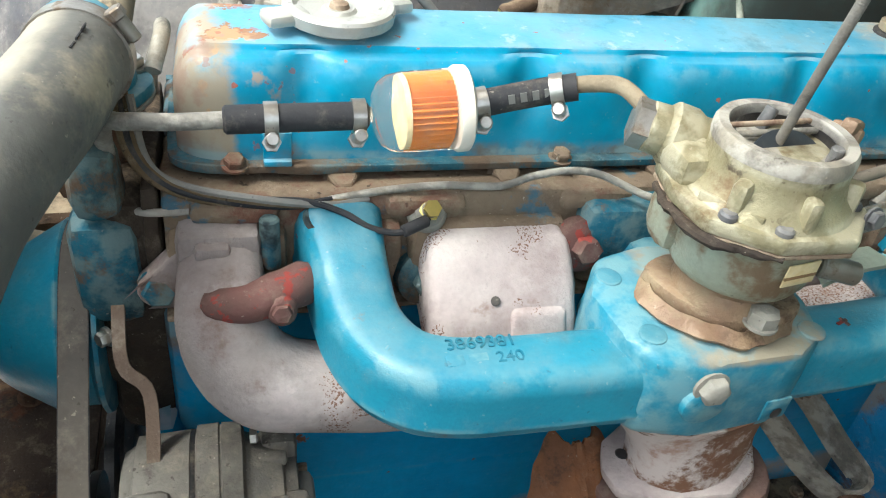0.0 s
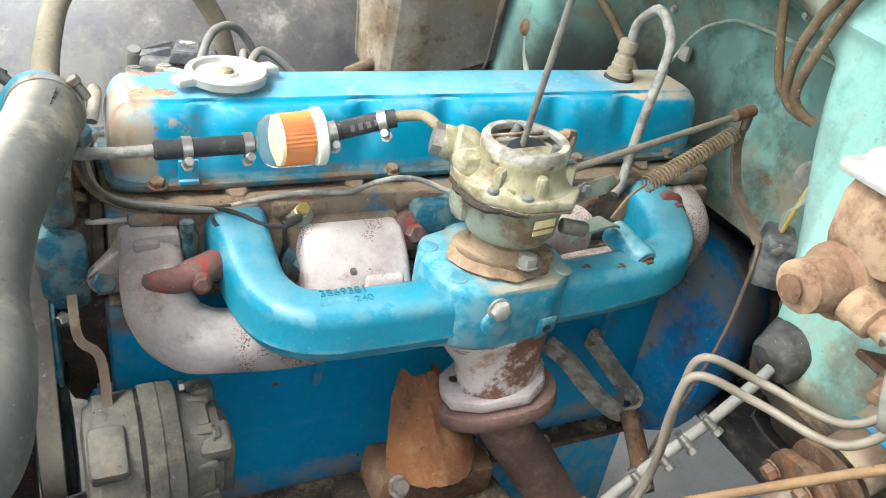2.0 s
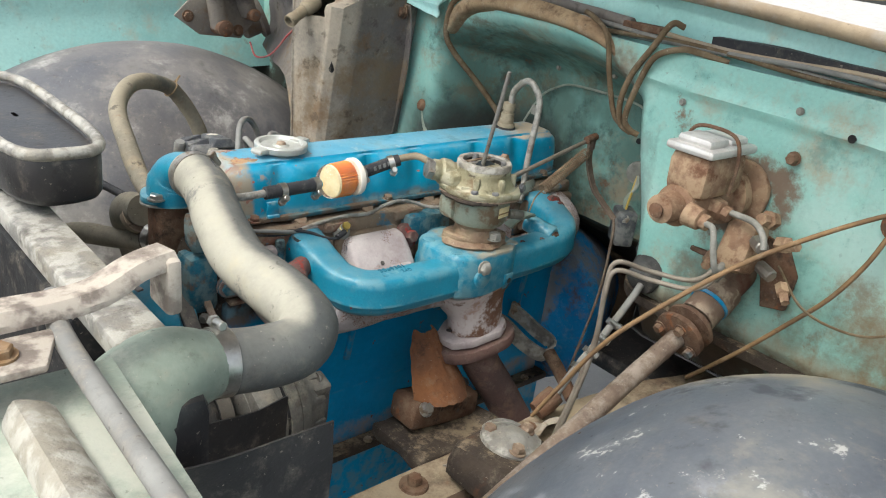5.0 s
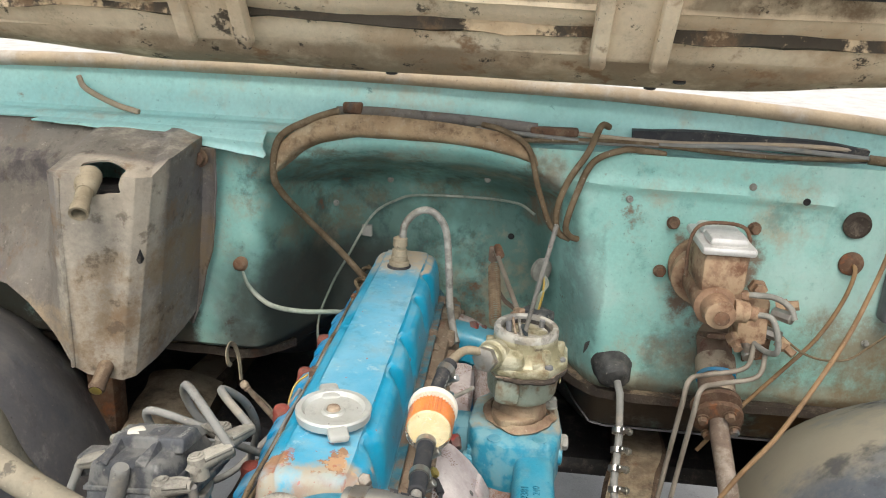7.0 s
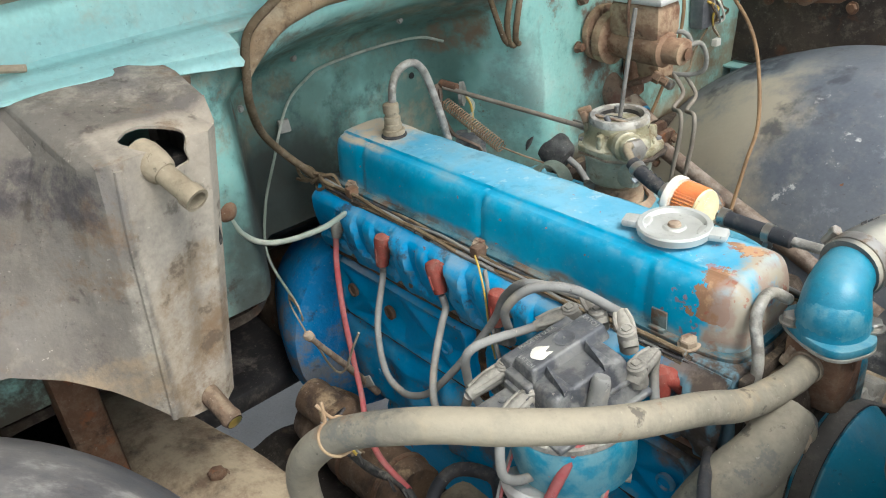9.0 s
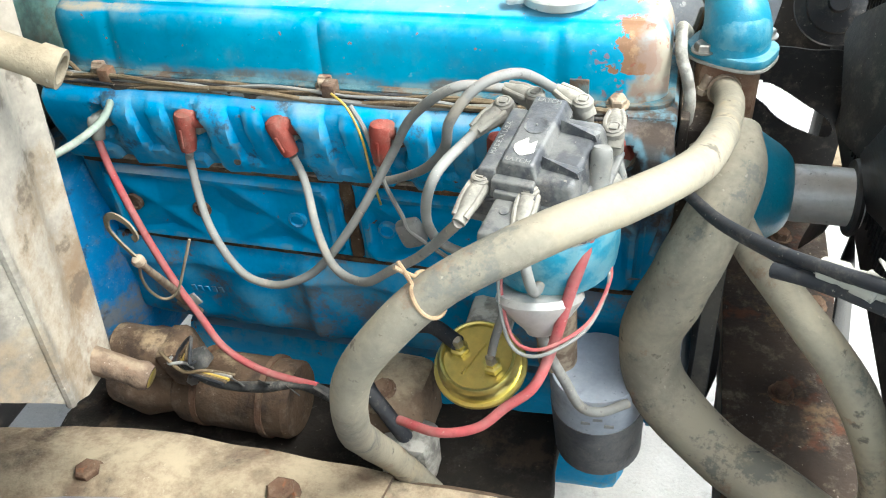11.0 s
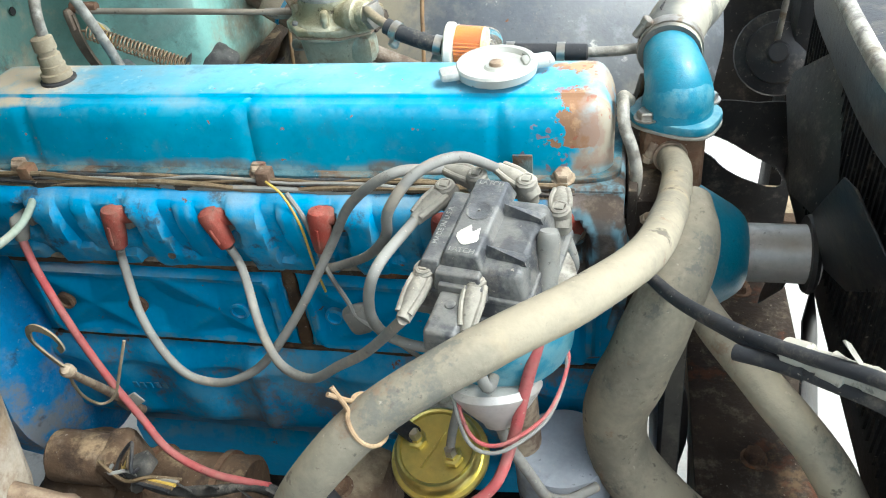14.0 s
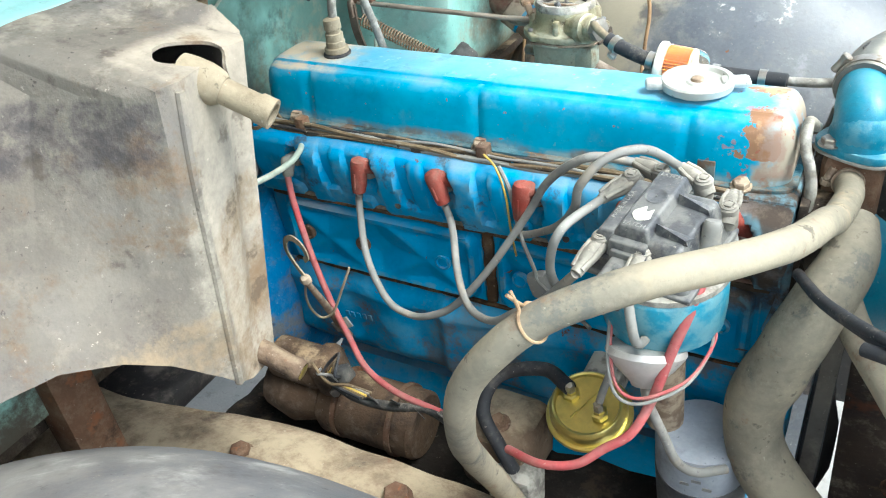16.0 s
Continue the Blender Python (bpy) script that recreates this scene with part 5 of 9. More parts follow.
bmesh.ops.subdivide_edges(bm, edges=[e for e in bm.edges if e.calc_length() > 0.02], cuts=3, use_grid_fill=True)
part("centre_box", rough_up(bm, 0.0025, 34), EXH, exhaust, "chalky white centre port box")
part("box_hole", lathe([(0, 0.0035), (0.0006, 0.003)], (0.216, -0.1385, 0.922), (0, -1, 0.9), 12), BLACKP, exhaust)
bm = block((0.10, 0.055, 0.052), (0.455, -0.098, 0.920), 0.014)
part("centre_box", rough_up(bm, 0.0025, 30), EXH, exhaust)
bm = block((0.052, 0.034, 0.044), (0.040, -0.088, 0.938), 0.007)
block((0.020, 0.010, 0.010), (0.036, -0.106, 0.950), 0.003, bm=bm)
block((0.012, 0.020, 0.026), (0.058, -0.098, 0.932), 0.004, bm=bm)
ear = [(-0.011 + 0.015 * math.cos(a), y, -0.021 + 0.014 * math.sin(a)) for y in (-0.004, 0.010) for a in (math.radians(30 * k) for k in range(3, 11))]
join(bm, hull(ear + [(0.010, y, z) for y in (-0.008, 0.010) for z in (0.022, -0.030)], 0.002, (0.012, -0.090, 0.930)))
part("end_flange", rough_up(bm, 0.002, 30), EXHF, exhaust)
bm = sweep([(0.348, -0.190, 0.889), (0.352, -0.192, 0.868), (0.358, -0.196, 0.842), (0.362, -0.198, 0.812)], oval(0.045, 0.036, 20, 2.5), up=(0, 1, 0), n=5, scales=[1.45, 1.2, 0.98, 0.95])
part("heat_riser", rough_up(bm, 0.003, 26), EXHW, exhaust, "scaly heat riser bleached white over rust")
part("outlet_flange", rough_up(plate([(a, b) for a, b in ((-0.058, -0.012), (-0.05, -0.03), (-0.02, -0.042), (0.03, -0.040), (0.05, -0.02), (0.058, 0.012), (0.045, 0.03), (0.01, 0.045), (-0.03, 0.035), (-0.055, 0.012))], (0.362, -0.197, 0.799), (0.93, -0.25, 0.22), (0.25, 0.96, 0), 0.014, 0.004), 0.0015, 30), EXH, exhaust)
part("flange_hole", lathe([(0, 0.005), (0.0006, 0.0045)], (0.316, -0.192, 0.8112), (0, 0, 1), 14), BLACKP, exhaust)
bm = bolt((0.001, -0.088, 0.909), (0, -1, 0.1), 0.0115, 0.009)
part("manifold_bolt", bm, GRIMEBLUE, exhaust)
for (x, y, z), m_ in (((0.176, -0.088, 0.908), GRIMEBLUE), ((0.286, -0.096, 0.936), REDPAINT), ((0.600, -0.115, 0.945), REDPAINT)):
    bm = lathe([(0, 0.020), (0.010, 0.0195), (0.013, 0.013)], (x, y, z), (0.1, -1, 0.3), 20)
    bolt(V((x, y, z)) + V((0.001, -0.013, 0.004)), (0.1, -1, 0.3), 0.010, 0.011, False, bm)
    part("manifold_clamp", rough_up(bm, 0.001, 60), m_, exhaust)
bm = sweep([(0.030, -0.134, 0.934), (0.038, -0.137, 0.934), (0.056, -0.138, 0.934), (0.074, -0.132, 0.936), (0.090, -0.124, 0.936), (0.098, -0.118, 0.933)], oval(0.012, 0.011, 14), n=6, scales=[0.6, 0.95, 1.05, 1.25, 1.2, 0.7])
lathe([(0, 0.0100), (0.010, 0.0092), (0.012, 0.007)], (0.075, -0.138, 0.932), (0, -1, 0.25), 16, bm)
bolt((0.075, -0.147, 0.934), (0, -1, 0.25), 0.0062, 0.005, False, bm)
part("manifold_clamp", rough_up(bm, 0.0015, 60), REDPAINT, exhaust, "rusty clamp with red paint")
part("stud", rod((0.072, -0.098, 0.93), (0.071, -0.096, 0.967), 0.0065, 12), GRIMEBLUE, exhaust)
bm = rod((0.296, -0.132, 0.895), (0.298, -0.136, 0.922), 0.013, 18)
bolt((0.298, -0.136, 0.921), (0, -0.1, 1), 0.0105, 0.010, False, bm)
part("stud", bm, INTAKE, exhaust)
xpipe = thing("exhaust_pipe", "dark rusty exhaust down pipe with a flange", "exhaust pipe")
part("pipe_flange", rough_up(plate([(a, b) for a, b in oval(0.066, 0.044, 24, 2.4)], (0.368, -0.202, 0.775), (0.93, -0.25, 0.24), (0.25, 0.96, 0), 0.022, 0.006), 0.002, 30), EXHPIPE, xpipe)
part("pipe", tube([(0.366, -0.203, 0.785), (0.384, -0.206, 0.742), (0.424, -0.213, 0.685), (0.468, -0.222, 0.618), (0.53, -0.235, 0.53), (0.65, -0.245, 0.43), (1.0, -0.25, 0.38)], 0.030, 20, 8), EXHPIPE, xpipe)

# ---- carburetor ----
carb = thing("carburetor", "zinc coloured single barrel carburetor, oil stained", "carburetor")
CX, CY = 0.342, -0.189
flange = [(a * 1.0, b) for a, b in oval(0.052, 0.036, 28, 1.7)]
part("base_flange", rough_up(plate(flange, (CX, CY, 0.9605), (0.88, -0.47, 0), (0.47, 0.88, 0), 0.014, 0.003), 0.001, 50), CARBFLANGE, carb)
crust = sheet(lambda u, v: (CX + (0.047 + 0.010 * v + 0.006 * noise.noise(V((math.cos(6.2832 * u) * 2, math.sin(6.2832 * u) * 2, 0)))) * math.cos(6.2832 * u) * (1.0 - 0.15 * abs(math.sin(6.2832 * u))), CY + (0.037 + 0.010 * v + 0.005 * noise.noise(V((math.cos(6.2832 * u) * 3, math.sin(6.2832 * u) * 3, 4)))) * math.sin(6.2832 * u), 0.9665 - 0.006 * v), 60, 4)
part("oil_crust", thicken(rough_up(crust, 0.002, 90), -0.004), CARBFLANGE, carb, "brown oily crust round the flange")
part("throttle_neck", rough_up(lathe([(0, 0.036), (0.006, 0.035), (0.014, 0.033), (0.022, 0.037), (0.03, 0.041)], (CX, CY, 0.972), (0, 0, 1), 28), 0.0015, 40), CARBFLANGE, carb)
bm = lathe([(0, 0.030), (0.003, 0.042), (0.010, 0.046), (0.030, 0.0475), (0.042, 0.049), (0.0455, 0.053), (0.0485, 0.053)], (CX, CY, 0.992), (0, 0, 1), 36)
block((0.05, 0.036, 0.04), (CX - 0.030, CY + 0.020, 1.018), 0.012, bm=bm)
part("float_bowl", rough_up(bm, 0.001, 35), CARBLOW, carb)
hexo = [(-0.062, 0.004), (-0.056, -0.030), (-0.020, -0.056), (0.028, -0.058), (0.054, -0.030), (0.058, 0.020), (0.034, 0.050), (-0.020, 0.054), (-0.056, 0.036)]
part("gasket", plate([(a * 0.985, b * 0.985) for a, b in hexo], (CX, CY, 1.0395), (1, 0, 0), (0, 1, 0), 0.003, 0.0006), DIRTY, carb)
bm = plate(hexo, (CX, CY, 1.0425), (1, 0, 0), (0, 1, 0), 0.011, 0.003)
lathe([(0, 0.054), (0.006, 0.050), (0.012, 0.045), (0.022, 0.0425), (0.030, 0.042)], (CX, CY, 1.052), (0, 0, 1), 36, bm)
for a in (20, 95, 150, 215, 265, 320):
    q = math.radians(a)
    part("screw_boss", rough_up(block((0.012, 0.010, 0.030), (CX + 0.046 * math.cos(q), CY + 0.046 * math.sin(q), 1.060), 0.004, (0, 0, a)), 0.0008, 40), CARB, carb)
for off in (0.0, 0.007):
    part("casting_rib", block((0.040, 0.0030, 0.006), (CX - 0.040 + off * 0.8, CY - 0.026 + off * 0.6, 1.0565), 0.001, (0, 0, -52)), CARB, carb)
block((0.060, 0.036, 0.026), (CX - 0.030, CY + 0.018, 1.060), 0.010, bm=bm)
part("air_horn_casting", rough_up(bm, 0.0008, 40), CARB, carb)
bm = lathe([(0, 0.0425), (0.006, 0.0425), (0.0095, 0.0405), (0.0095, 0.0345), (0.006, 0.033), (-0.034, 0.031), (-0.034, 0.0)], (CX, CY, 1.082), (0, 0, 1), 40)
part("air_horn_ring", bm, ALLOY, carb, "bare metal air horn rim")
part("throat", lathe([(-0.030, 0.0305), (-0.030, 0.0)], (CX, CY, 1.082), (0, 0, 1), 32), BLACKP, carb)
part("throat_wall", thicken(sheet(lambda u, v: (CX + 0.0302 * math.cos(6.2832 * u), CY + 0.0302 * math.sin(6.2832 * u), 1.054 + 0.0335 * v), 36, 2), 0.0006), BLACKP, carb)
bm = plate(oval(0.0285, 0.024, 28), (CX + 0.001, CY - 0.010, 1.072), (1, 0.10, 0.02), (-0.08, 0.72, 0.66), 0.0018, 0.0004)
part("choke_plate", bm, CHOKE, carb, "dark smooth choke plate")
part("choke_shaft", rod((CX - 0.033, CY + 0.006, 1.086), (CX + 0.033, CY + 0.010, 1.086), 0.0022, 10), ALLOY, carb)
part("choke_shaft", rod((CX - 0.031, CY + 0.014, 1.088), (CX + 0.031, CY + 0.018, 1.088), 0.0018, 10), DIRTY, carb)
part("vent_tube", rod((CX - 0.006, CY + 0.021, 1.07), (CX + 0.004, CY + 0.024, 1.094), 0.0042, 12), BLACKPL, carb)
part("vent_tube", rod((CX + 0.020, CY - 0.020, 1.07), (CX + 0.020, CY - 0.021, 1.092), 0.0040, 12), BLACKPL, carb)
bm = rod((CX - 0.002, CY + 0.004, 1.070), (CX - 0.004, CY - 0.026, 1.232), 0.0031, 10)
for k in range(48):
    s = k / 47
    lathe([(0, 0.0031), (0.0006, 0.0033), (0.0012, 0.0031)], V((CX - 0.003, CY - 0.011, 1.150)).lerp(V((CX - 0.004, CY - 0.0255, 1.229)), s), (0.0, -0.09, 1), 10, bm)
part("air_cleaner_stud", bm, ALTM, carb, "threaded steel air cleaner stud")
bm = lathe([(0, 0.0175), (0.012, 0.0175), (0.018, 0.0205), (0.03, 0.0205), (0.034, 0.0165), (0.044, 0.0160), (0.046, 0.010)], (CX - 0.022, CY + 0.030, 1.062), (-0.83, 0.38, 0.14), 20)
part("fuel_inlet", rough_up(bm, 0.0008, 40), CARB, carb)
part("oil_gunk", rough_up(tube([(CX - 0.058, CY + 0.026, 1.0400), (CX - 0.0615, CY + 0.004, 1.0400), (CX - 0.0565, CY - 0.030, 1.0400), (CX - 0.038, CY - 0.044, 1.0400), (CX - 0.018, CY - 0.0565, 1.0402)], [0.0020, 0.0034, 0.0040, 0.0026, 0.0014], 8, 8), 0.002, 160), GRIT, carb, "dark oily gunk along the gasket")
bm = lathe([(0, 0.016), (0.010, 0.016), (0.011, 0.013)], V((CX - 0.022, CY + 0.030, 1.062)) + V((-0.83, 0.38, 0.14)).normalized() * 0.044, (-0.83, 0.38, 0.14), 6)
part("inlet_nut", bm, STEEL, carb)
for a, rr in ((250, 0.055), (215, 0.058), (330, 0.056), (40, 0.055), (150, 0.054)):
    q = math.radians(a)
    part("cover_screw", lathe([(0, 0.0058), (0.003, 0.0056), (0.0045, 0.004)], (CX + rr * 0.92 * math.cos(q), CY + rr * 0.92 * math.sin(q), 1.053), (0, 0, 1), 14), BLACKPL, carb)
bm = block((0.025, 0.0012, 0.016), (CX + 0.008, CY - 0.0480, 1.022), 0.0003, (0, 0, 9))
lab = part("label", bm, LABELM, carb, "yellowed paper label with an orange stripe")
part("stripe", block((0.025, 0.0012, 0.0022), (CX + 0.008, CY - 0.0484, 1.0205), 0.0002, (0, 0, 9)), OCHRE, lab, "orange stripe")
for dx, dy in ((0.0045, -0.0400), (0.032, 0.026)):
    bm = lathe([(0, 0.0112), (0.002, 0.0112)], (CX + dx, CY + dy, 0.9745), (0, 0, 1), 16)
    lathe([(0.002, 0.0100), (0.011, 0.0100), (0.0115, 0.007), (0.0125, 0.0052), (0.0120, 0.003)], (CX + dx, CY + dy, 0.9745), (0, 0, 1), 6, bm)
    part("flange_nut", bm, BOOTTAN, carb)
bm = plate([(0, 0), (0.045, 0.004), (0.058, 0.014), (0.054, 0.022), (0.01, 0.018)], (CX + 0.046, CY - 0.030, 1.034), (0.98, 0.15, 0.0), (0, 0.3, 0.95), 0.003, 0.0008)
part("throttle_lever", bm, STEEL, carb)
bm = block((0.010, 0.020, 0.034), (CX + 0.050, CY + 0.010, 1.072), 0.003, (0, 18, 30))
block((0.020, 0.010, 0.010), (CX + 0.054, CY + 0.010, 1.088), 0.003, (0, 18, 30), bm=bm)
part("choke_lever", bm, CARBFLANGE, carb)
part("lever_screw", bolt((CX + 0.052, CY - 0.036, 1.052), (0.2, -1, 0.2), 0.006, 0.006), BLACKPL, carb)
bm = rod((CX + 0.048, CY - 0.02, 1.004), (CX + 0.075, CY - 0.028, 1.0), 0.008, 12)
part("dashpot", bm, STEEL, carb)
# built a little over size: brought down about the middle of its flange
carb.matrix_world = Matrix.Translation((CX, CY, 0.957)) @ Matrix.Scale(0.93, 4) @ Matrix.Translation((-CX, -CY, -0.9605))

# ---- fuel line, filter and pipes ----
fuel = thing("fuel_line", "black rubber fuel hoses with clamps and a steel pipe", "fuel line")
part("steel_pipe", tube([(-0.018, -0.045, 0.90), (-0.022, -0.058, 0.97), (-0.020, -0.082, 1.025), (-0.006, -0.096, 1.036), (0.02, -0.095, 1.035), (0.052, -0.0925, 1.035)], 0.0052, 10), ALLOY, fuel)
part("hose", rod((0.046, -0.093, 1.035), (0.130, -0.0925, 1.037), 0.0085, 16), BLACKRUB, fuel)
part("hose", tube([(0.192, -0.0925, 1.043), (0.215, -0.094, 1.049), (0.238, -0.098, 1.056), (0.255, -0.104, 1.062)], 0.0085, 16), BLACKRUB, fuel)
part("steel_pipe", tube([(0.246, -0.100, 1.060), (0.262, -0.108, 1.066), (0.276, -0.120, 1.070), (0.285, -0.140, 1.065)], 0.0052, 10), PCVM, fuel)
for at, ax in (((0.073, -0.0928, 1.0355), (1, 0, 0.02)), ((0.124, -0.0925, 1.037), (1, 0, 0.02)), ((0.199, -0.0928, 1.045), (1, -0.05, 0.25)), ((0.244, -0.100, 1.058), (0.8, -0.3, 0.3))):
    clamp(at, ax, 0.0088, fuel, 0.008, (0, -0.6, -0.8))
for k in range(4):
    part("hose_print", block((0.004, 0.0006, 0.006), (0.215 + 0.007 * k, -0.1022 - 0.0012 * k, 1.0525 + 0.002 * k), 0, (0, -15, -8)), INK, fuel)
filt = thing("fuel_filter", "clear plastic inline fuel filter with orange pleated paper", "fuel filter")
fa = V((1, 0, 0.07)).normalized()
fo = V((0.130, -0.0925, 1.0375))
body = part("bowl", lathe([(0, 0.004), (0.002, 0.0055), (0.003, 0.012), (0.0065, 0.0190), (0.012, 0.0228), (0.020, 0.0242), (0.050, 0.0248), (0.052, 0.0248)], fo, fa, 36), GLASS, filt, "clear plastic bowl")
body.visible_shadow = False
bm = bmesh.new()
loops = []
for s in (0.023, 0.050):
    loops.append([fo + fa * s + (V((0, 1, 0)) * math.cos(2 * math.pi * k / 64) + V((0, 0, 1)) * math.sin(2 * math.pi * k / 64)) * (0.0192 if k % 2 else 0.0155) for k in range(64)])
part("pleated_element", rings(bm, loops), ORANGE, filt, "orange pleated paper element", smooth=False)
part("element_cap", lathe([(0.0195, 0.006), (0.020, 0.0185), (0.0232, 0.0190)], fo, fa, 24), LABELM, filt)
part("cap", lathe([(0.051, 0.0205), (0.052, 0.0255), (0.0535, 0.0265), (0.0595, 0.0262), (0.061, 0.024), (0.063, 0.012), (0.066, 0.0056), (0.075, 0.005)], fo, fa, 32), WHITEPL, filt, "white plastic end cap")

vac = thing("vacuum_line", "thin grey steel line along the cylinder head", "vacuum line")
part("tube", tube([(-0.018, -0.062, 0.955), (0.0, -0.080, 0.963), (0.03, -0.083, 0.966), (0.075, -0.084, 0.968), (0.102, -0.083, 0.969), (0.144, -0.083, 0.976), (0.184, -0.083, 0.979), (0.226, -0.083, 0.977), (0.249, -0.084, 0.985), (0.274, -0.086, 0.990), (0.297, -0.090, 0.988), (0.325, -0.104, 0.980), (0.342, -0.130, 0.988)], 0.0027, 10), ALLOY, vac)
send = thing("temperature_sender", "brass and steel coolant temperature sender", "sender")
bm = lathe([(0, 0.016), (0.008, 0.016), (0.010, 0.012)], (0.176, -0.074, 0.948), (0, -0.72, 0.7), 6)
lathe([(0.010, 0.011), (0.024, 0.010), (0.027, 0.006), (0.034, 0.004)], (0.176, -0.074, 0.948), (0, -0.72, 0.7), 16, bm)
part("body", bm, BOOTTAN, send)
part("collar", lathe([(0, 0.0135), (0.004, 0.0140), (0.007, 0.0125), (0.009, 0.0105)], (0.176, -0.084, 0.957), (0, -0.72, 0.7), 22), BOOTTAN, send)
part("terminal", lathe([(0, 0.0078), (0.005, 0.0075), (0.006, 0.005), (0.009, 0.0046), (0.010, 0.0062), (0.014, 0.0060)], (0.176, -0.090, 0.963), (0, -0.72, 0.7), 6), GOLD, send, "brass terminal nut")
wire = thing("sender_wire", "thin dark wire with a crimped terminal", "wire")
part("wire", tube([(0.174, -0.099, 0.964), (0.165, -0.105, 0.961), (0.15, -0.108, 0.960), (0.133, -0.106, 0.964), (0.118, -0.098, 0.970), (0.095, -0.088, 0.973), (0.06, -0.082, 0.972)], 0.0022, 8), BLACKRUB, wire)
part("connector", rod((0.173, -0.100, 0.963), (0.155, -0.108, 0.9605), 0.0042, 10), BLACKRUB, wire)

# ---- crankcase vent pipe ----
pcv = thing("vent_pipe", "grey hooked crankcase vent pipe on the valve cover", "vent pipe")
part("grommet", lathe([(0, 0.018), (0.004, 0.018), (0.006, 0.013)], (0.581, 0.003, 1.0535), (0, 0, 1), 22), BLACKRUB, pcv)
part("valve", lathe([(0, 0.013), (0.002, 0.0155), (0.008, 0.0155), (0.009, 0.0125), (0.016, 0.0125), (0.017, 0.0115), (0.026, 0.0115), (0.027, 0.0095), (0.031, 0.0095), (0.032, 0.0112), (0.044, 0.0108), (0.046, 0.007)], (0.581, 0.003, 1.057), (0.02, -0.02, 1), 20), PCVM, pcv)
part("pipe", tube([(0.582, -0.001, 1.095), (0.581, -0.004, 1.122), (0.584, -0.018, 1.140), (0.580, -0.036, 1.148), (0.580, -0.053, 1.140), (0.581, -0.067, 1.115), (0.568, -0.075, 1.056), (0.559, -0.080, 1.005), (0.551, -0.088, 0.968), (0.540, -0.094, 0.955)], 0.0056, 12), ALLOY, pcv)

# ---- throttle linkage ----
link = thing("throttle_linkage", "steel throttle rod with a rusty return spring", "throttle linkage")
part("rod", rod((CX + 0.052, CY - 0.002, 1.045), (0.642, -0.142, 1.072), 0.0036, 10), LINEM, link)
part("ball_end", rod((0.618, -0.150, 1.073), (0.650, -0.144, 1.076), 0.0065, 12), RUST, link)
bm = block((0.008, 0.014, 0.026), (0.650, -0.138, 1.064), 0.003)
sweep([(0.650, -0.137, 1.070), (0.650, -0.140, 1.030), (0.652, -0.158, 0.990), (0.652, -0.180, 0.972), (0.654, -0.212, 0.949)], [(-0.0020, -0.0062), (0.0020, -0.0062), (0.0020, 0.0062), (-0.0020, 0.0062)], bm=bm, up=(1, 0, 0), n=6)
part("bell_crank", bm, ARMM, link, "flat grey-brown bell crank arm")
part("long_rod", tube([(0.652, -0.213, 0.950), (0.648, -0.221, 0.920), (0.645, -0.221, 0.812), (0.612, -0.220, 0.685), (0.600, -0.215, 0.600)], 0.0024, 8), ARMM, link)
helix = []
p0, p1 = V((0.528, -0.150, 0.998)), V((0.638, -0.141, 1.047))
a_, u_, w_ = frame_of(p1 - p0)
for k in range(27 * 8 + 1):
    q = k / 8 * 2 * math.pi
    helix.append(p0.lerp(p1, k / (27 * 8)) + (u_ * math.cos(q) + w_ * math.sin(q)) * 0.0088)
part("return_spring", tube(helix, 0.00115, 6, smooth_path=False), SPRINGM, link, "rusty coil return spring")
part("spring_hook", tube([tuple(p1), (0.645, -0.139, 1.050), (0.650, -0.139, 1.058)], 0.0014, 6), SPRINGM, link)
part("spring_hook", tube([tuple(p0), (0.500, -0.160, 0.990), (0.470, -0.178, 0.978)], 0.0014, 6), SPRINGM, link)
bm = sweep([(0.425, -0.178, 0.960), (0.440, -0.182, 0.974), (0.462, -0.182, 0.978), (0.476, -0.174, 0.968), (0.480, -0.160, 0.958)], [(-0.010, -0.0015), (0.010, -0.0015), (0.010, 0.0015), (-0.010, 0.0015)], n=5)
part("spring_bracket", bm, TANKG, link)

fw = thing("front_wires", "tangle of dark thin wires at the front of the head", "wire")
for k in range(4):
    part("wire", tube([(-0.016 + 0.003 * k, -0.040 - 0.004 * k, 1.03), (-0.012 + 0.004 * k, -0.070, 1.005 - 0.003 * k), (0.006 + 0.004 * k, -0.082, 0.985), (0.035 + 0.008 * k, -0.086 - 0.002 * k, 0.974 + 0.002 * k), (0.07 + 0.012 * k, -0.088, 0.970), (0.10 + 0.012 * k, -0.084, 0.971)], 0.0021 + 0.0004 * (k % 2), 7), (LOOM, BLACKRUB, LOOM, GREYRUB)[k], fw)


# ---- front of the engine: pump, pulley, belt, fan, radiator, hoses ----
FY, FZ = -0.031, 0.837
pump = thing("water_pump", "rusty water pump and timing cover, flaked blue paint", "water pump")
bm = block((0.05, 0.15, 0.22), (-0.018, -0.005, 0.86), 0.02)
lathe([(0, 0.052), (0.02, 0.048), (0.030, 0.03)], (-0.03, FY, FZ), (-1, 0, 0), 24, bm)
block((0.05, 0.06, 0.05), (-0.03, 0.055, 0.925), 0.018, bm=bm)
part("housing", rough_up(bm, 0.003, 30), GRIT, pump)
bm = block((0.03, 0.19, 0.24), (-0.008, -0.005, 0.66), 0.02)
part("timing_cover", rough_up(bm, 0.002, 24), BLOCK, pump)
bm = block((0.045, 0.05, 0.085), (-0.03, -0.062, 0.915), 0.014)
block((0.03, 0.04, 0.05), (-0.03, -0.068, 0.985), 0.012, bm=bm)
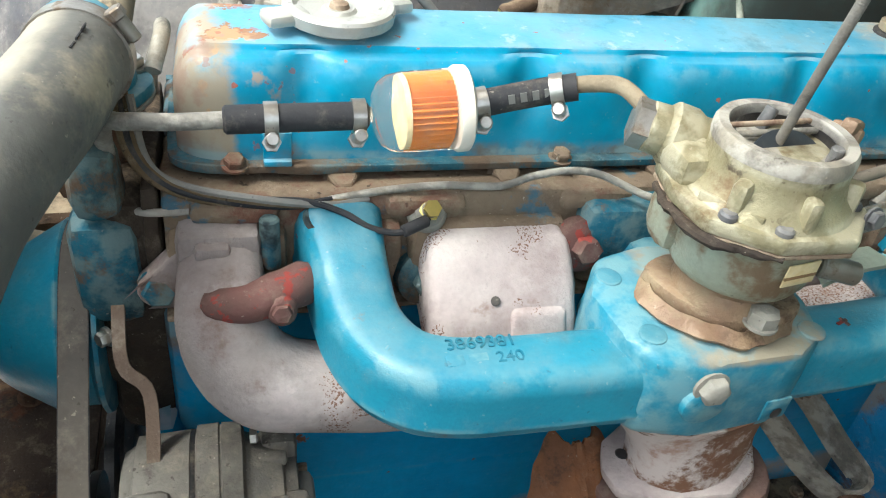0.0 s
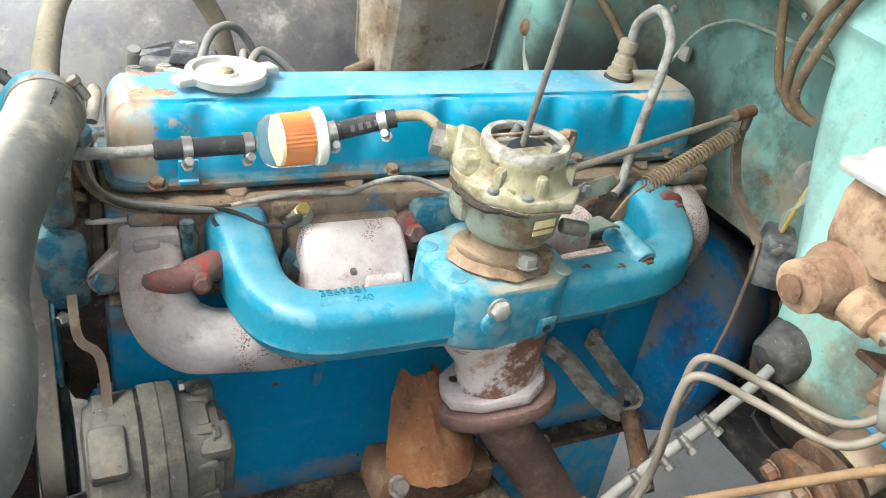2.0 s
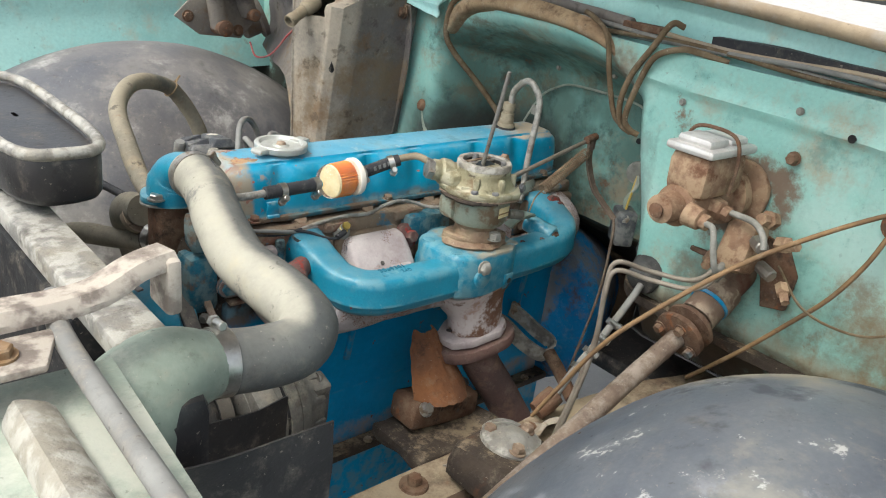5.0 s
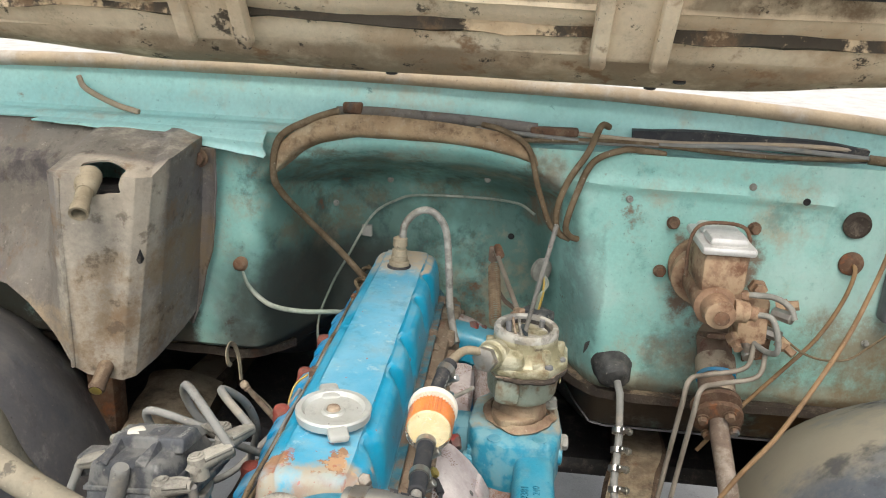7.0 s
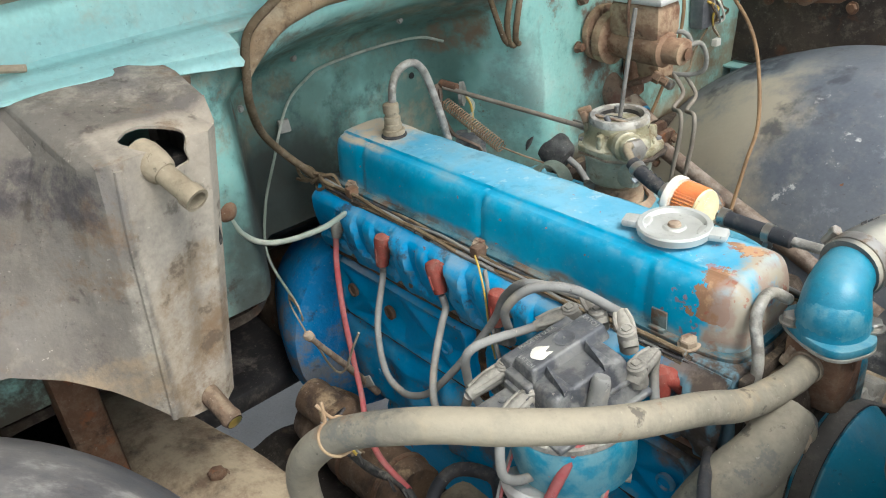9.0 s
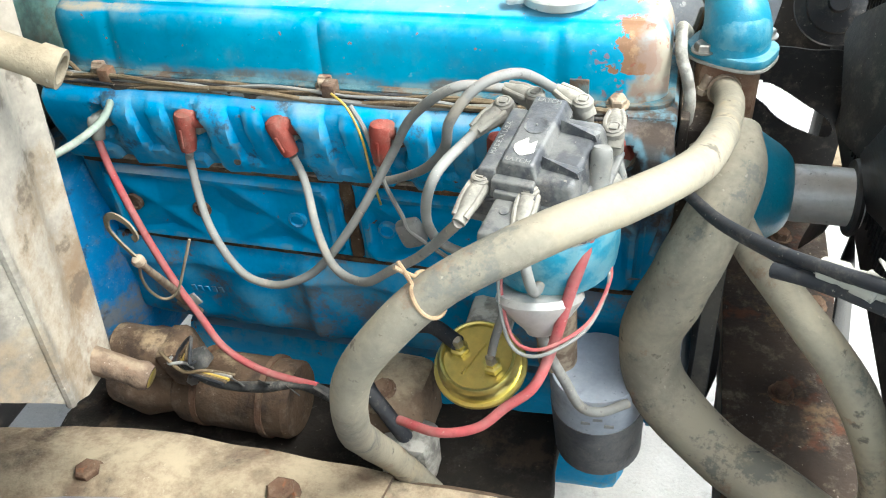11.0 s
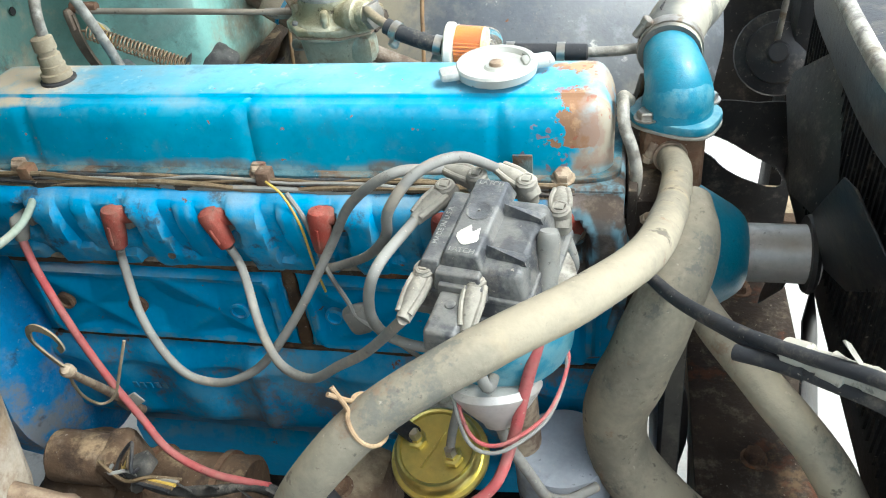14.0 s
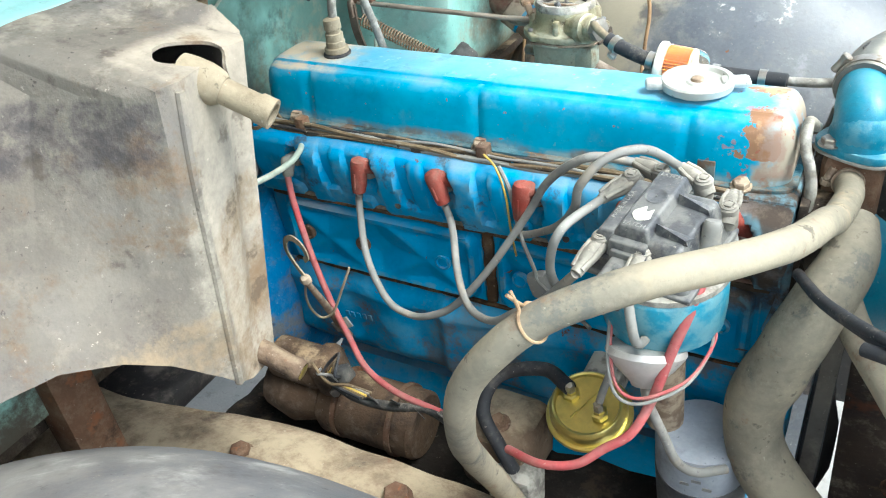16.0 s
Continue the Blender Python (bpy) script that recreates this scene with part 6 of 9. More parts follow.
part("bracket", rough_up(bm, 0.003, 30), GRIMEBLUE, pump, "grimy bracket with flaked blue paint")
for at in ((-0.045, -0.055, 0.80), (-0.045, -0.06, 0.87), (-0.04, 0.05, 0.80)):
    part("pump_bolt", bolt(at, (-0.5, -0.8, 0.1), 0.0055, 0.008), ZINC, pump)

pulley = thing("fan_pulley", "deep blue cone-shaped fan pulley with a bright spacer", "pulley")
part("cone", lathe([(0, 0.050), (0.002, 0.072), (0.005, 0.073), (0.009, 0.066), (0.021, 0.066), (0.025, 0.073), (0.027, 0.074), (0.029, 0.0725), (0.066, 0.050), (0.073, 0.0445), (0.078, 0.039), (0.081, 0.033), (0.083, 0.0)], (-0.040, FY, FZ), (-1, 0, 0), 48), INTAKE, pulley)
part("spacer", lathe([(0, 0.030), (0.004, 0.031), (0.062, 0.031), (0.066, 0.034), (0.070, 0.034)], (-0.121, FY, FZ), (-1, 0, 0), 36), LIDM, pulley, "bright machined fan spacer")
fan = thing("cooling_fan", "dark metal cooling fan at rest", "fan")
part("hub", lathe([(0, 0.04), (0.004, 0.042), (0.008, 0.04)], (-0.180, FY, FZ), (-1, 0, 0), 24), BLACKP, fan)
for k in range(4):
    a = math.radians(45 + 90 * k)
    rdir, tdir = V((0, math.cos(a), math.sin(a))), V((0, -math.sin(a), math.cos(a)))
    bm = plate([(0.03, -0.018), (0.07, -0.045), (0.19, -0.055), (0.205, -0.04), (0.205, 0.03), (0.19, 0.045), (0.07, 0.035)], V((-0.186, FY, FZ)), rdir, (tdir * 0.92 + V((0.38, 0, 0))), 0.002, 0.0006)
    part("blade", bm, BLACKP, fan)

belt = thing("drive_belt", "worn black rubber drive belt", "belt")
def belt_loop(wheels, x, w, t):
    """A flat loop round wheels given as (y, z, radius), in order, counted so the belt lies outside."""
    pts = []
    n = len(wheels)
    for i, (y, z, r) in enumerate(wheels):
        py, pz, pr = wheels[i - 1]
        ny, nz, nr = wheels[(i + 1) % n]
        def normal(a, b, ra, rb):
            d = math.hypot(b[0] - a[0], b[1] - a[1])
            th = math.atan2(b[1] - a[1], b[0] - a[0])
            return th - math.pi / 2 + math.asin((rb - ra) / d) * -1
        a0 = normal((py, pz), (y, z), pr, r)
        a1 = normal((y, z), (ny, nz), r, nr)
        while a1 < a0:
            a1 += 2 * math.pi
        for k in range(13):
            a = a0 + (a1 - a0) * k / 12
            pts.append((y, z, r, math.cos(a), math.sin(a)))
    bm = bmesh.new()
    vs = [[bm.verts.new((x + dx, y + (r + dr) * c, z + (r + dr) * s)) for dx, dr in ((-w, 0), (w, 0), (w * 1.2, t), (-w * 1.2, t))] for y, z, r, c, s in pts]
    m = len(vs)
    for i in range(m):
        a, b = vs[i], vs[(i + 1) % m]
        for q in range(4):
            bm.faces.new((a[q], a[(q + 1) % 4], b[(q + 1) % 4], b[q]))
    return bm
part("belt", belt_loop([(-0.165, 0.775, 0.034), (0.0, 0.60, 0.085), (FY, FZ, 0.0645)], -0.055, 0.0080, 0.009), BLACKRUB, belt)
part("belt_face", belt_loop([(-0.165, 0.775, 0.0432), (0.0, 0.60, 0.0942), (FY, FZ, 0.0737)], -0.055, 0.0074, 0.0006), BELTM, belt, "grey dusty outer face")
crank = thing("crank_pulley", "dark steel crankshaft pulley", "pulley")
part("sheave", lathe([(0, 0.06), (0.002, 0.088), (0.010, 0.089), (0.014, 0.083), (0.018, 0.089), (0.026, 0.089), (0.03, 0.06), (0.04, 0.03)], (-0.040, 0, 0.60), (-1, 0, 0), 40), BLACKP, crank)

# thermostat housing
therm = thing("thermostat_housing", "cyan painted thermostat elbow on a rusty housing", "thermostat housing")
part("lower_housing", rough_up(block((0.058, 0.050, 0.075), (-0.036, -0.006, 0.972), 0.012), 0.0015, 40), RUST, therm, "rusty lower housing")
part("flange", plate(oval(0.040, 0.030, 30, 3.0), (-0.037, -0.006, 1.009), (0.9, -0.42, 0), (0.42, 0.9, 0), 0.009, 0.002), INTAKE, therm)
part("gasket", plate(oval(0.0405, 0.0305, 30, 3.0), (-0.037, -0.006, 1.006), (0.9, -0.42, 0), (0.42, 0.9, 0), 0.003, 0.0005), BOOTTAN, therm)
part("elbow", tube([(-0.038, -0.008, 1.008), (-0.038, -0.008, 1.022), (-0.038, -0.009, 1.034), (-0.036, -0.014, 1.044), (-0.033, -0.026, 1.051), (-0.031, -0.042, 1.054), (-0.030, -0.060, 1.055)], [0.0325, 0.0320, 0.0305, 0.0285, 0.0262, 0.0245, 0.0235], 28), INTAKE, therm)
part("elbow_dome", rough_up(lathe([(-0.022, 0.0300), (-0.010, 0.0310), (0.0, 0.0305), (0.010, 0.0275), (0.018, 0.0215), (0.024, 0.0130), (0.0265, 0.004)], (-0.039, -0.006, 1.034), (-0.05, 0.12, 1), 30), 0.0006, 40), INTAKE, therm)
for at in ((-0.011, 0.010, 1.018), (-0.066, -0.024, 1.018)):
    part("housing_bolt", bolt(at, (0, 0, 1), 0.0088, 0.008), ZINC, therm)

hose1 = thing("upper_radiator_hose", "dusty grey-tan moulded upper radiator hose, lit side painted paler", "radiator hose")
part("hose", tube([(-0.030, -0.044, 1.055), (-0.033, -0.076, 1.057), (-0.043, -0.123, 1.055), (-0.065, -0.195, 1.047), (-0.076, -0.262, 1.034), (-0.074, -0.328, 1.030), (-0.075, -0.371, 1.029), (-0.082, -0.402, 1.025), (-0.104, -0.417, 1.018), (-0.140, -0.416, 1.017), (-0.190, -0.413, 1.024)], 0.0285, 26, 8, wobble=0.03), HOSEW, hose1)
clamp((-0.0308, -0.056, 1.0555), (-0.06, -1, 0.05), 0.0290, hose1, 0.013, (0.85, 0, 0.55), STEEL)
clamp((-0.178, -0.4135, 1.0225), (-1, 0.05, 0.12), 0.0292, hose1, 0.016, (0, 0.2, 1))
for k in range(5):
    part("hose_print", block((0.007, 0.0008, 0.004), (-0.022 - 0.002 * k, -0.082 - 0.009 * k, 1.0835 - 0.0012 * k), 0, (20, 0, 80)), BLACKRUB, hose1)

rad = thing("radiator", "old radiator with black core and grey-green side tank", "radiator")
bm = block((0.055, 0.60, 0.27), (-0.232, 0.0, 0.895), 0.006)
part("core", bm, CORE, rad, "black finned core")
for k in range(46):
    part("fin", block((0.003, 0.0022, 0.220), (-0.2035, -0.285 + 0.0126 * k, 0.915), 0), CORE, rad)
def tank_fn(u, v):
    a, b = oval(0.052, 0.178, 48, 4)[int(round(u * 48)) % 48]
    prof = [(0.70, 0.0), (0.93, 0.006), (1.0, 0.012), (1.0, 0.045), (0.985, 0.055), (0.95, 0.060), (0.90, 0.057), (0.86, 0.052), (0.5, 0.053), (0.05, 0.054)]
    s, z = prof[min(int(round(v * 9)), 9)]
    return (-0.205 + a * s, 0.038 + b * (1 - (1 - s) * 0.3 if s > 0.5 else s), 1.066 + z)
bm = sheet(tank_fn, 48, 9)
bmesh.ops.remove_doubles(bm, verts=bm.verts, dist=0.0004)
part("top_tank", bm, BLACKP, rad, "glossy black top tank with a worn bright rim")
part("tank_rim", tube([(-0.205 + a * 0.965, 0.038 + b * 0.985, 1.1255) for a, b in oval(0.052, 0.178, 48, 4)] + [(-0.205 + 0.052 * 0.965, 0.038, 1.1255)], 0.0065, 10, 2), ALLOY, rad)
bm = block((0.080, 0.075, 0.44), (-0.245, -0.435, 0.815), 0.02)
part("side_tank", rough_up(bm, 0.002, 20), BLACKP, rad, "black side tank")
bm = tube([(-0.262, -0.430, 0.985), (-0.250, -0.426, 1.015), (-0.222, -0.420, 1.028), (-0.180, -0.4135, 1.023)], [0.048, 0.047, 0.040, 0.027], 24)
part("outlet_neck", rough_up(bm, 0.001, 30), TANKG, rad)
supp = thing("radiator_support", "scuffed grey steel radiator support bar with slots", "support bar")
bm = block((0.045, 0.40, 0.022), (-0.236, -0.24, 1.048), 0.004)
part("bar", rough_up(bm, 0.0006, 30), ALLOY, supp)
for k in range(2):
    part("slot", block((0.006, 0.012, 0.002), (-0.222 + 0.012 * k, -0.325, 1.0602), 0.0006, (0, 0, 10)), BLACKP, supp)
panel = thing("radiator_apron", "grey-green dusty front apron sheet", "apron")
part("sheet", rough_up(plate([(0, 0), (0.12, 0.01), (0.14, 0.30), (0.0, 0.30)], (-0.415, -0.745, 1.070), (1, 0, 0), (0, 1, 0), 0.004, 0.001), 0.0006, 20), TANKG, panel)
part("fold", rough_up(block((0.03, 0.30, 0.025), (-0.345, -0.64, 1.078), 0.008, (0, 25, 0)), 0.001, 20), ALLOY, panel)
part("strut", tube([(-0.300, -0.40, 1.108), (-0.309, -0.448, 1.104), (-0.312, -0.55, 1.100), (-0.315, -0.75, 1.095)], 0.0075, 12), GREYRUB, panel)
arm = thing("support_arm", "dusty pink primer bracket arm with a bolt", "bracket")
bm = sweep([(-0.415, -0.425, 1.112), (-0.345, -0.428, 1.112), (-0.285, -0.428, 1.114), (-0.250, -0.422, 1.126), (-0.222, -0.415, 1.128)], [(-0.016, -0.002), (-0.016, 0.003), (-0.010, 0.010), (0.010, 0.010), (0.016, 0.003), (0.016, -0.002)], n=6)
block((0.012, 0.036, 0.045), (-0.224, -0.418, 1.112), 0.004, bm=bm)
part("arm", rough_up(bm, 0.0012, 30), PINKM, arm)
part("arm_foot", plate([(0, 0), (0.07, 0.0), (0.09, 0.045), (0.0, 0.045)], (-0.40, -0.490, 1.102), (1, 0, 0), (0, 1, 0), 0.006, 0.002), PINKM, arm)
part("arm_bolt", bolt((-0.352, -0.468, 1.108), (0, 0, 1), 0.009, 0.008), OCHRE, arm)
horn = thing("horn", "dusty dark round horn on the apron", "horn")
part("disc", lathe([(0, 0.052), (0.006, 0.058), (0.012, 0.056), (0.016, 0.042), (0.020, 0.040), (0.026, 0.015), (0.034, 0.012)], (-0.196, -0.42, 0.880), (0.15, 0.85, 0.45), 32), BLACKP, horn)
part("strap", block((0.008, 0.004, 0.09), (-0.190, -0.402, 0.925), 0.001, (-15, 0, 0)), STEEL, horn)

# heater hose from the thermostat housing over to the heater side
hh = thing("heater_hose", "long dusty tan heater hose looped over the distributor", "heater hose")
part("hose", tube([(-0.033, -0.005, 0.980), (-0.035, 0.025, 0.985), (-0.038, 0.060, 0.992), (-0.032, 0.118, 1.002), (-0.025, 0.175, 1.029), (-0.007, 0.258, 1.058), (0.032, 0.323, 1.074), (0.075, 0.362, 1.075), (0.131, 0.397, 1.056), (0.167, 0.414, 1.023), (0.197, 0.414, 0.972), (0.213, 0.400, 0.901), (0.229, 0.357, 0.818), (0.226, 0.312, 0.724), (0.206, 0.287, 0.639)], 0.0134, 20, 8, wobble=0.04), TANRUB, hh)
clamp((-0.034, 0.018, 0.984), (0, 1, 0.1), 0.0140, hh, 0.012, (0.9, 0.1, 0.3), DIRTY)
ring = [V((0.140, 0.4015, 1.050)) + (V((0.60, 0.02, 0.78)) * math.cos(a) + V((0.0, 1, 0)) * math.sin(a)) * 0.0148 for a in (0.2 + 5.9 * k / 20 for k in range(21))]
part("wire_clip", tube([tuple(ring[0] + V((0.008, -0.004, 0.012)))] + [tuple(p) for p in ring] + [tuple(ring[-1] + V((0.009, 0.006, 0.011)))], 0.0015, 8, 3), LIPM, hh, "bent wire spring clip")

sh = thing("lower_radiator_hose", "fat dusty S-shaped lower radiator hose", "radiator hose")
part("hose", tube([(-0.047, 0.068, 0.968), (-0.049, 0.112, 0.953), (-0.030, 0.149, 0.914), (-0.011, 0.158, 0.853), (0.006, 0.160, 0.788), (-0.009, 0.170, 0.724), (-0.072, 0.206, 0.682), (-0.139, 0.246, 0.674), (-0.203, 0.287, 0.653), (-0.245, 0.315, 0.58), (-0.255, 0.32, 0.45)], [0.022, 0.028, 0.031, 0.030, 0.0295, 0.0295, 0.0295], 26, 8, wobble=0.05), TANRUB, sh)
clamp((-0.0445, 0.082, 0.957), (-0.05, 0.8, -0.5), 0.0262, sh, 0.012, (0.8, 0.2, 0.4), DIRTY)
clamp((-0.190, 0.268, 0.684), (-0.8, 0.5, 0.0), 0.0302, sh, 0.014, (0, 0.3, 1), DIRTY)
for px, py, pz in ((0.028, 0.150, 0.850), (-0.006, 0.176, 0.880), (-0.10, 0.225, 0.716)):
    part("scuff_patch", rough_up(plate(oval(0.006, 0.0025, 10), (px, py, pz), (1, 0.2, 0), (0, 0.6, 0.8), 0.0006, 0), 0.001, 200), BLACKRUB, sh)
bh = thing("bypass_hose", "dusty tan hose running down to the radiator", "hose")
part("hose", tube([(-0.040, 0.035, 0.938), (-0.042, 0.070, 0.918), (-0.065, 0.140, 0.903), (-0.105, 0.204, 0.890), (-0.157, 0.239, 0.838), (-0.200, 0.253, 0.744), (-0.210, 0.268, 0.657), (-0.225, 0.285, 0.56), (-0.23, 0.29, 0.45)], [0.014, 0.0150, 0.0175, 0.0185, 0.0185], 20, 8, wobble=0.04), TANRUB, bh)
clamp((-0.043, 0.046, 0.936), (-0.4, 0.9, 0), 0.0178, bh, 0.011, (0.3, 0.2, 1))
cab = thing("battery_cable", "black battery cables wrapped in peeling grey tape", "cable")
for off, m_ in (((0, 0, 0), BLACKRUB), ((0.0, 0.012, -0.010), BLACKRUB), ((0.006, 0.006, 0.010), BLACKRUB)):
    part("cable", tube([tuple(V(p) + V(off) * k) for p, k in zip([(-0.010, 0.130, 0.942), (-0.037, 0.180, 0.953), (-0.075, 0.233, 0.972), (-0.110, 0.267, 0.985), (-0.155, 0.302, 0.998), (-0.206, 0.340, 1.000), (-0.294, 0.407, 0.990)], (0.05, 0.1, 0.2, 0.6, 0.9, 1.6, 2.5))], 0.0052, 12), m_, cab)
wrap = part("tape_wrap", rough_up(tube([(-0.100, 0.258, 0.981), (-0.115, 0.271, 0.986), (-0.145, 0.294, 0.994), (-0.180, 0.321, 0.999), (-0.215, 0.347, 1.000)], [0.0065, 0.0085, 0.0092, 0.0092, 0.0085], 18, 8), 0.0018, 120), TAPE, cab)
for k in range(6):
    p = V((-0.102, 0.260, 0.982)).lerp(V((-0.205, 0.340, 0.999)), k / 5) + V((0, 0, 0.0015 * math.sin(k * 2.3) + 0.004 * math.sin(k / 5 * 3.1)))
    part("tape_turn", rough_up(lathe([(0, 0.0080), (0.001, 0.0096 + 0.001 * (k % 2)), (0.012, 0.0102), (0.017, 0.0092 + 0.0008 * (k % 3)), (0.0175, 0.008)], p, V((-0.75 + 0.18 * math.sin(k * 1.9), 0.60, 0.14 + 0.22 * math.cos(k * 2.7))), 22), 0.0014, 110), TAPE, wrap)
part("tape_end", rough_up(plate([(0, 0), (0.014, -0.002), (0.020, 0.005), (0.014, 0.010), (0.003, 0.009)], (-0.140, 0.288, 1.001), (0.5, -0.5, 0.5), (0.2, 0.8, 0.3), 0.0008, 0), 0.002, 120), TAPE, wrap, "peeling flap of tape")
part("cable_end", tube([(-0.072, 0.250, 0.968), (-0.092, 0.262, 0.974), (-0.112, 0.276, 0.979)], 0.0060, 12), BLACKRUB, cab, "ribbed black conduit end")
fp = thing("heater_pipe", "bent steel heater pipe flaked with blue paint", "pipe")
part("pipe", tube([(0.003, 0.060, 0.935), (-0.002, 0.054, 0.958), (-0.004, 0.050, 0.985), (0.001, 0.046, 1.008), (0.008, 0.040, 1.026), (0.010, 0.028, 1.040), (0.010, 0.010, 1.040), (0.004, -0.010, 1.025)], 0.0055, 10), ALLOY, fp)
part("lower_pipe", tube([(0.006, 0.062, 0.945), (0.004, 0.075, 0.915), (0.004, 0.088, 0.875), (0.012, 0.10, 0.84)], 0.0055, 10), BLOCK, fp)

# ---- alternator ----
alt = thing("alternator", "dusty aluminium alternator with a bent adjusting arm", "alternator")
AC = V((0.002, -0.170, 0.764))
part("front_housing", rough_up(lathe([(0, 0.030), (0.003, 0.052), (0.010, 0.056), (0.012, 0.0615), (0.046, 0.0630), (0.048, 0.060)], AC + V((-0.034, 0, 0)), (1, 0, 0), 40), 0.0010, 40), ALTM, alt)
part("stator", rough_up(lathe([(0, 0.060), (0.002, 0.0655), (0.016, 0.0660), (0.0165, 0.0645), (0.0175, 0.0645), (0.018, 0.0660), (0.031, 0.0650), (0.033, 0.060)], AC + V((0.0145, 0, 0)), (1, 0, 0), 40), 0.0008, 40), ALTM, alt)
part("rear_housing", rough_up(lathe([(0, 0.058), (0.004, 0.0570), (0.024, 0.0520), (0.026, 0.046), (0.034, 0.044), (0.036, 0.030)], AC + V((0.0470, 0, 0)), (1, 0, 0), 40), 0.0012, 40), ALTM, alt)
for k in range(10):
    a = 2 * math.pi * k / 10 + 0.2
    part("rib", block((0.030, 0.010, 0.008), AC + V((0.060, 0.052 * math.cos(a), 0.052 * math.sin(a))), 0.003, (math.degrees(a) - 90, 0, 0)), ALTM, alt)
for k in range(4):
    a = 2 * math.pi * k / 4 + 0.6
    part("through_bolt", bolt(AC + V((0.072, 0.052 * math.cos(a), 0.052 * math.sin(a))), (1, 0, 0), 0.006, 0.007), STEEL, alt)
part("rear_plate", rough_up(block((0.018, 0.050, 0.06), AC + V((0.084, -0.01, -0.004)), 0.006), 0.002, 40), BLACKPL, alt)
part("stator_gap", lathe([(0, 0.0632), (0.003, 0.0632)], AC + V((0.0125, 0, 0)), (1, 0, 0), 32), CORE, alt, "dark gap round the stator")
part("rear_boss", rough_up(block((0.030, 0.034, 0.030), AC + V((0.074, -0.026, 0.028)), 0.006, (20, 0, 0)), 0.002, 50), ALTM, alt)
part("rear_boss", rough_up(block((0.026, 0.030, 0.040), AC + V((0.070, 0.024, 0.032)), 0.006, (-20, 0, 0)), 0.002, 50), ALTM, alt)
part("terminal", bolt((0.082, -0.152, 0.7855), (1, 0, 0), 0.0045, 0.010), STEEL, alt)
part("lug", rough_up(block((0.032, 0.046, 0.052), AC + V((-0.014, -0.028, 0.034)), 0.007, (28, 0, 0)), 0.0015, 40), ALTM, alt)
part("through_bolt", bolt((0.052, -0.150, 0.824), (1, 0, 0), 0.0055, 0.006, False), ZINC, alt)
part("pulley", lathe([(0, 0.02), (0.002, 0.038), (0.008, 0.038), (0.012, 0.033), (0.016, 0.038), (0.022, 0.038), (0.024, 0.02)], AC + V((-0.045, 0.005, 0)), (-1, 0, 0), 30), BLACKP, alt)
part("adjusting_arm", sweep([(-0.027, -0.083, 0.895), (-0.025, -0.115, 0.867), (-0.009, -0.130, 0.852), (-0.008, -0.176, 0.812), (-0.006, -0.215, 0.775), (-0.004, -0.230, 0.735)], [(-0.0022, -0.0042), (0.0022, -0.0042), (0.0022, 0.0042), (-0.0022, 0.0042)], up=(1, 0, 0), n=6), ARMM, alt, "bent grey-brown steel adjusting arm")
part("arm_bolt", bolt((-0.034, -0.095, 0.875), (-0.7, -0.6, 0.1), 0.0055, 0.008), ZINC, alt)
part("arm_bolt", bolt((0.004, -0.214, 0.785), (0.3, -0.8, 0.5), 0.0075, 0.009), ALTM, alt)

# engine mount bracket and the rusty shield in front of it
mount = thing("engine_mount", "rusty bent sheet bracket with flaking blue paint", "engine mount")
def shield_fn(u, v):
    w = 0.012 + 0.036 * v ** 0.7
    x = 0.290 + (2 * u - 1) * (w + 0.006) + 0.012 * v
    y = -0.160 - 0.045 * v - (0.016 + 0.022 * v) * (1 - abs(2 * u - 1) ** 2.5)
    return (x, y + 0.005 * noise.noise(V((u * 5, v * 5, 0))), 0.808 - 0.095 * v + 0.006 * noise.noise(V((u * 9, 3, 0))))
part("shield", thicken(sheet(shield_fn, 16, 14), 0.003), SHIELDM, mount)
bm = block((0.14, 0.06, 0.045), (0.305, -0.195, 0.685), 0.010, (0, 8, 0))
part("bracket", rough_up(bm, 0.004, 26), RUST, mount)
bm = block((0.18, 0.12, 0.02), (0.30, -0.22, 0.652), 0.006)
bmesh.ops.subdivide_edges(bm, edges=[e for e in bm.edges if e.calc_length() > 0.04], cuts=8, use_grid_fill=True)
part("foot", rough_up(bm, 0.010, 18), GRIT, mount)
part("mount_bolt", bolt((0.256, -0.226, 0.708), (0, -0.7, 0.7), 0.009, 0.012), STEEL, mount)
part("mount_bolt", bolt((0.372, -0.182, 0.690), (0.2, -0.5, 0.8), 0.009, 0.012), STEEL, mount)
bar = thing("linkage_bracket", "bent grey flat steel bar bracket bolted to the block", "bracket")
part("bar", sweep([(0.497, -0.100, 0.752), (0.520, -0.122, 0.736), (0.552, -0.150, 0.700), (0.580, -0.176, 0.682), (0.598, -0.176, 0.700), (0.588, -0.145, 0.715), (0.577, -0.112, 0.732), (0.572, -0.09, 0.738)], [(-0.003, -0.014), (0.003, -0.014), (0.003, 0.014), (-0.003, 0.014)], n=6, up=(0, -0.3, 1)), ALLOY, bar)
part("bar_bolt", bolt((0.575, -0.094, 0.741), (0.3, -0.9, 0.3), 0.010, 0.011), DIRTY, bar)
part("fork_tube", tube([(0.585, -0.185, 0.690), (0.575, -0.225, 0.672), (0.560, -0.27, 0.650)], 0.012, 14), RUST, bar, "rusty pivot tube")


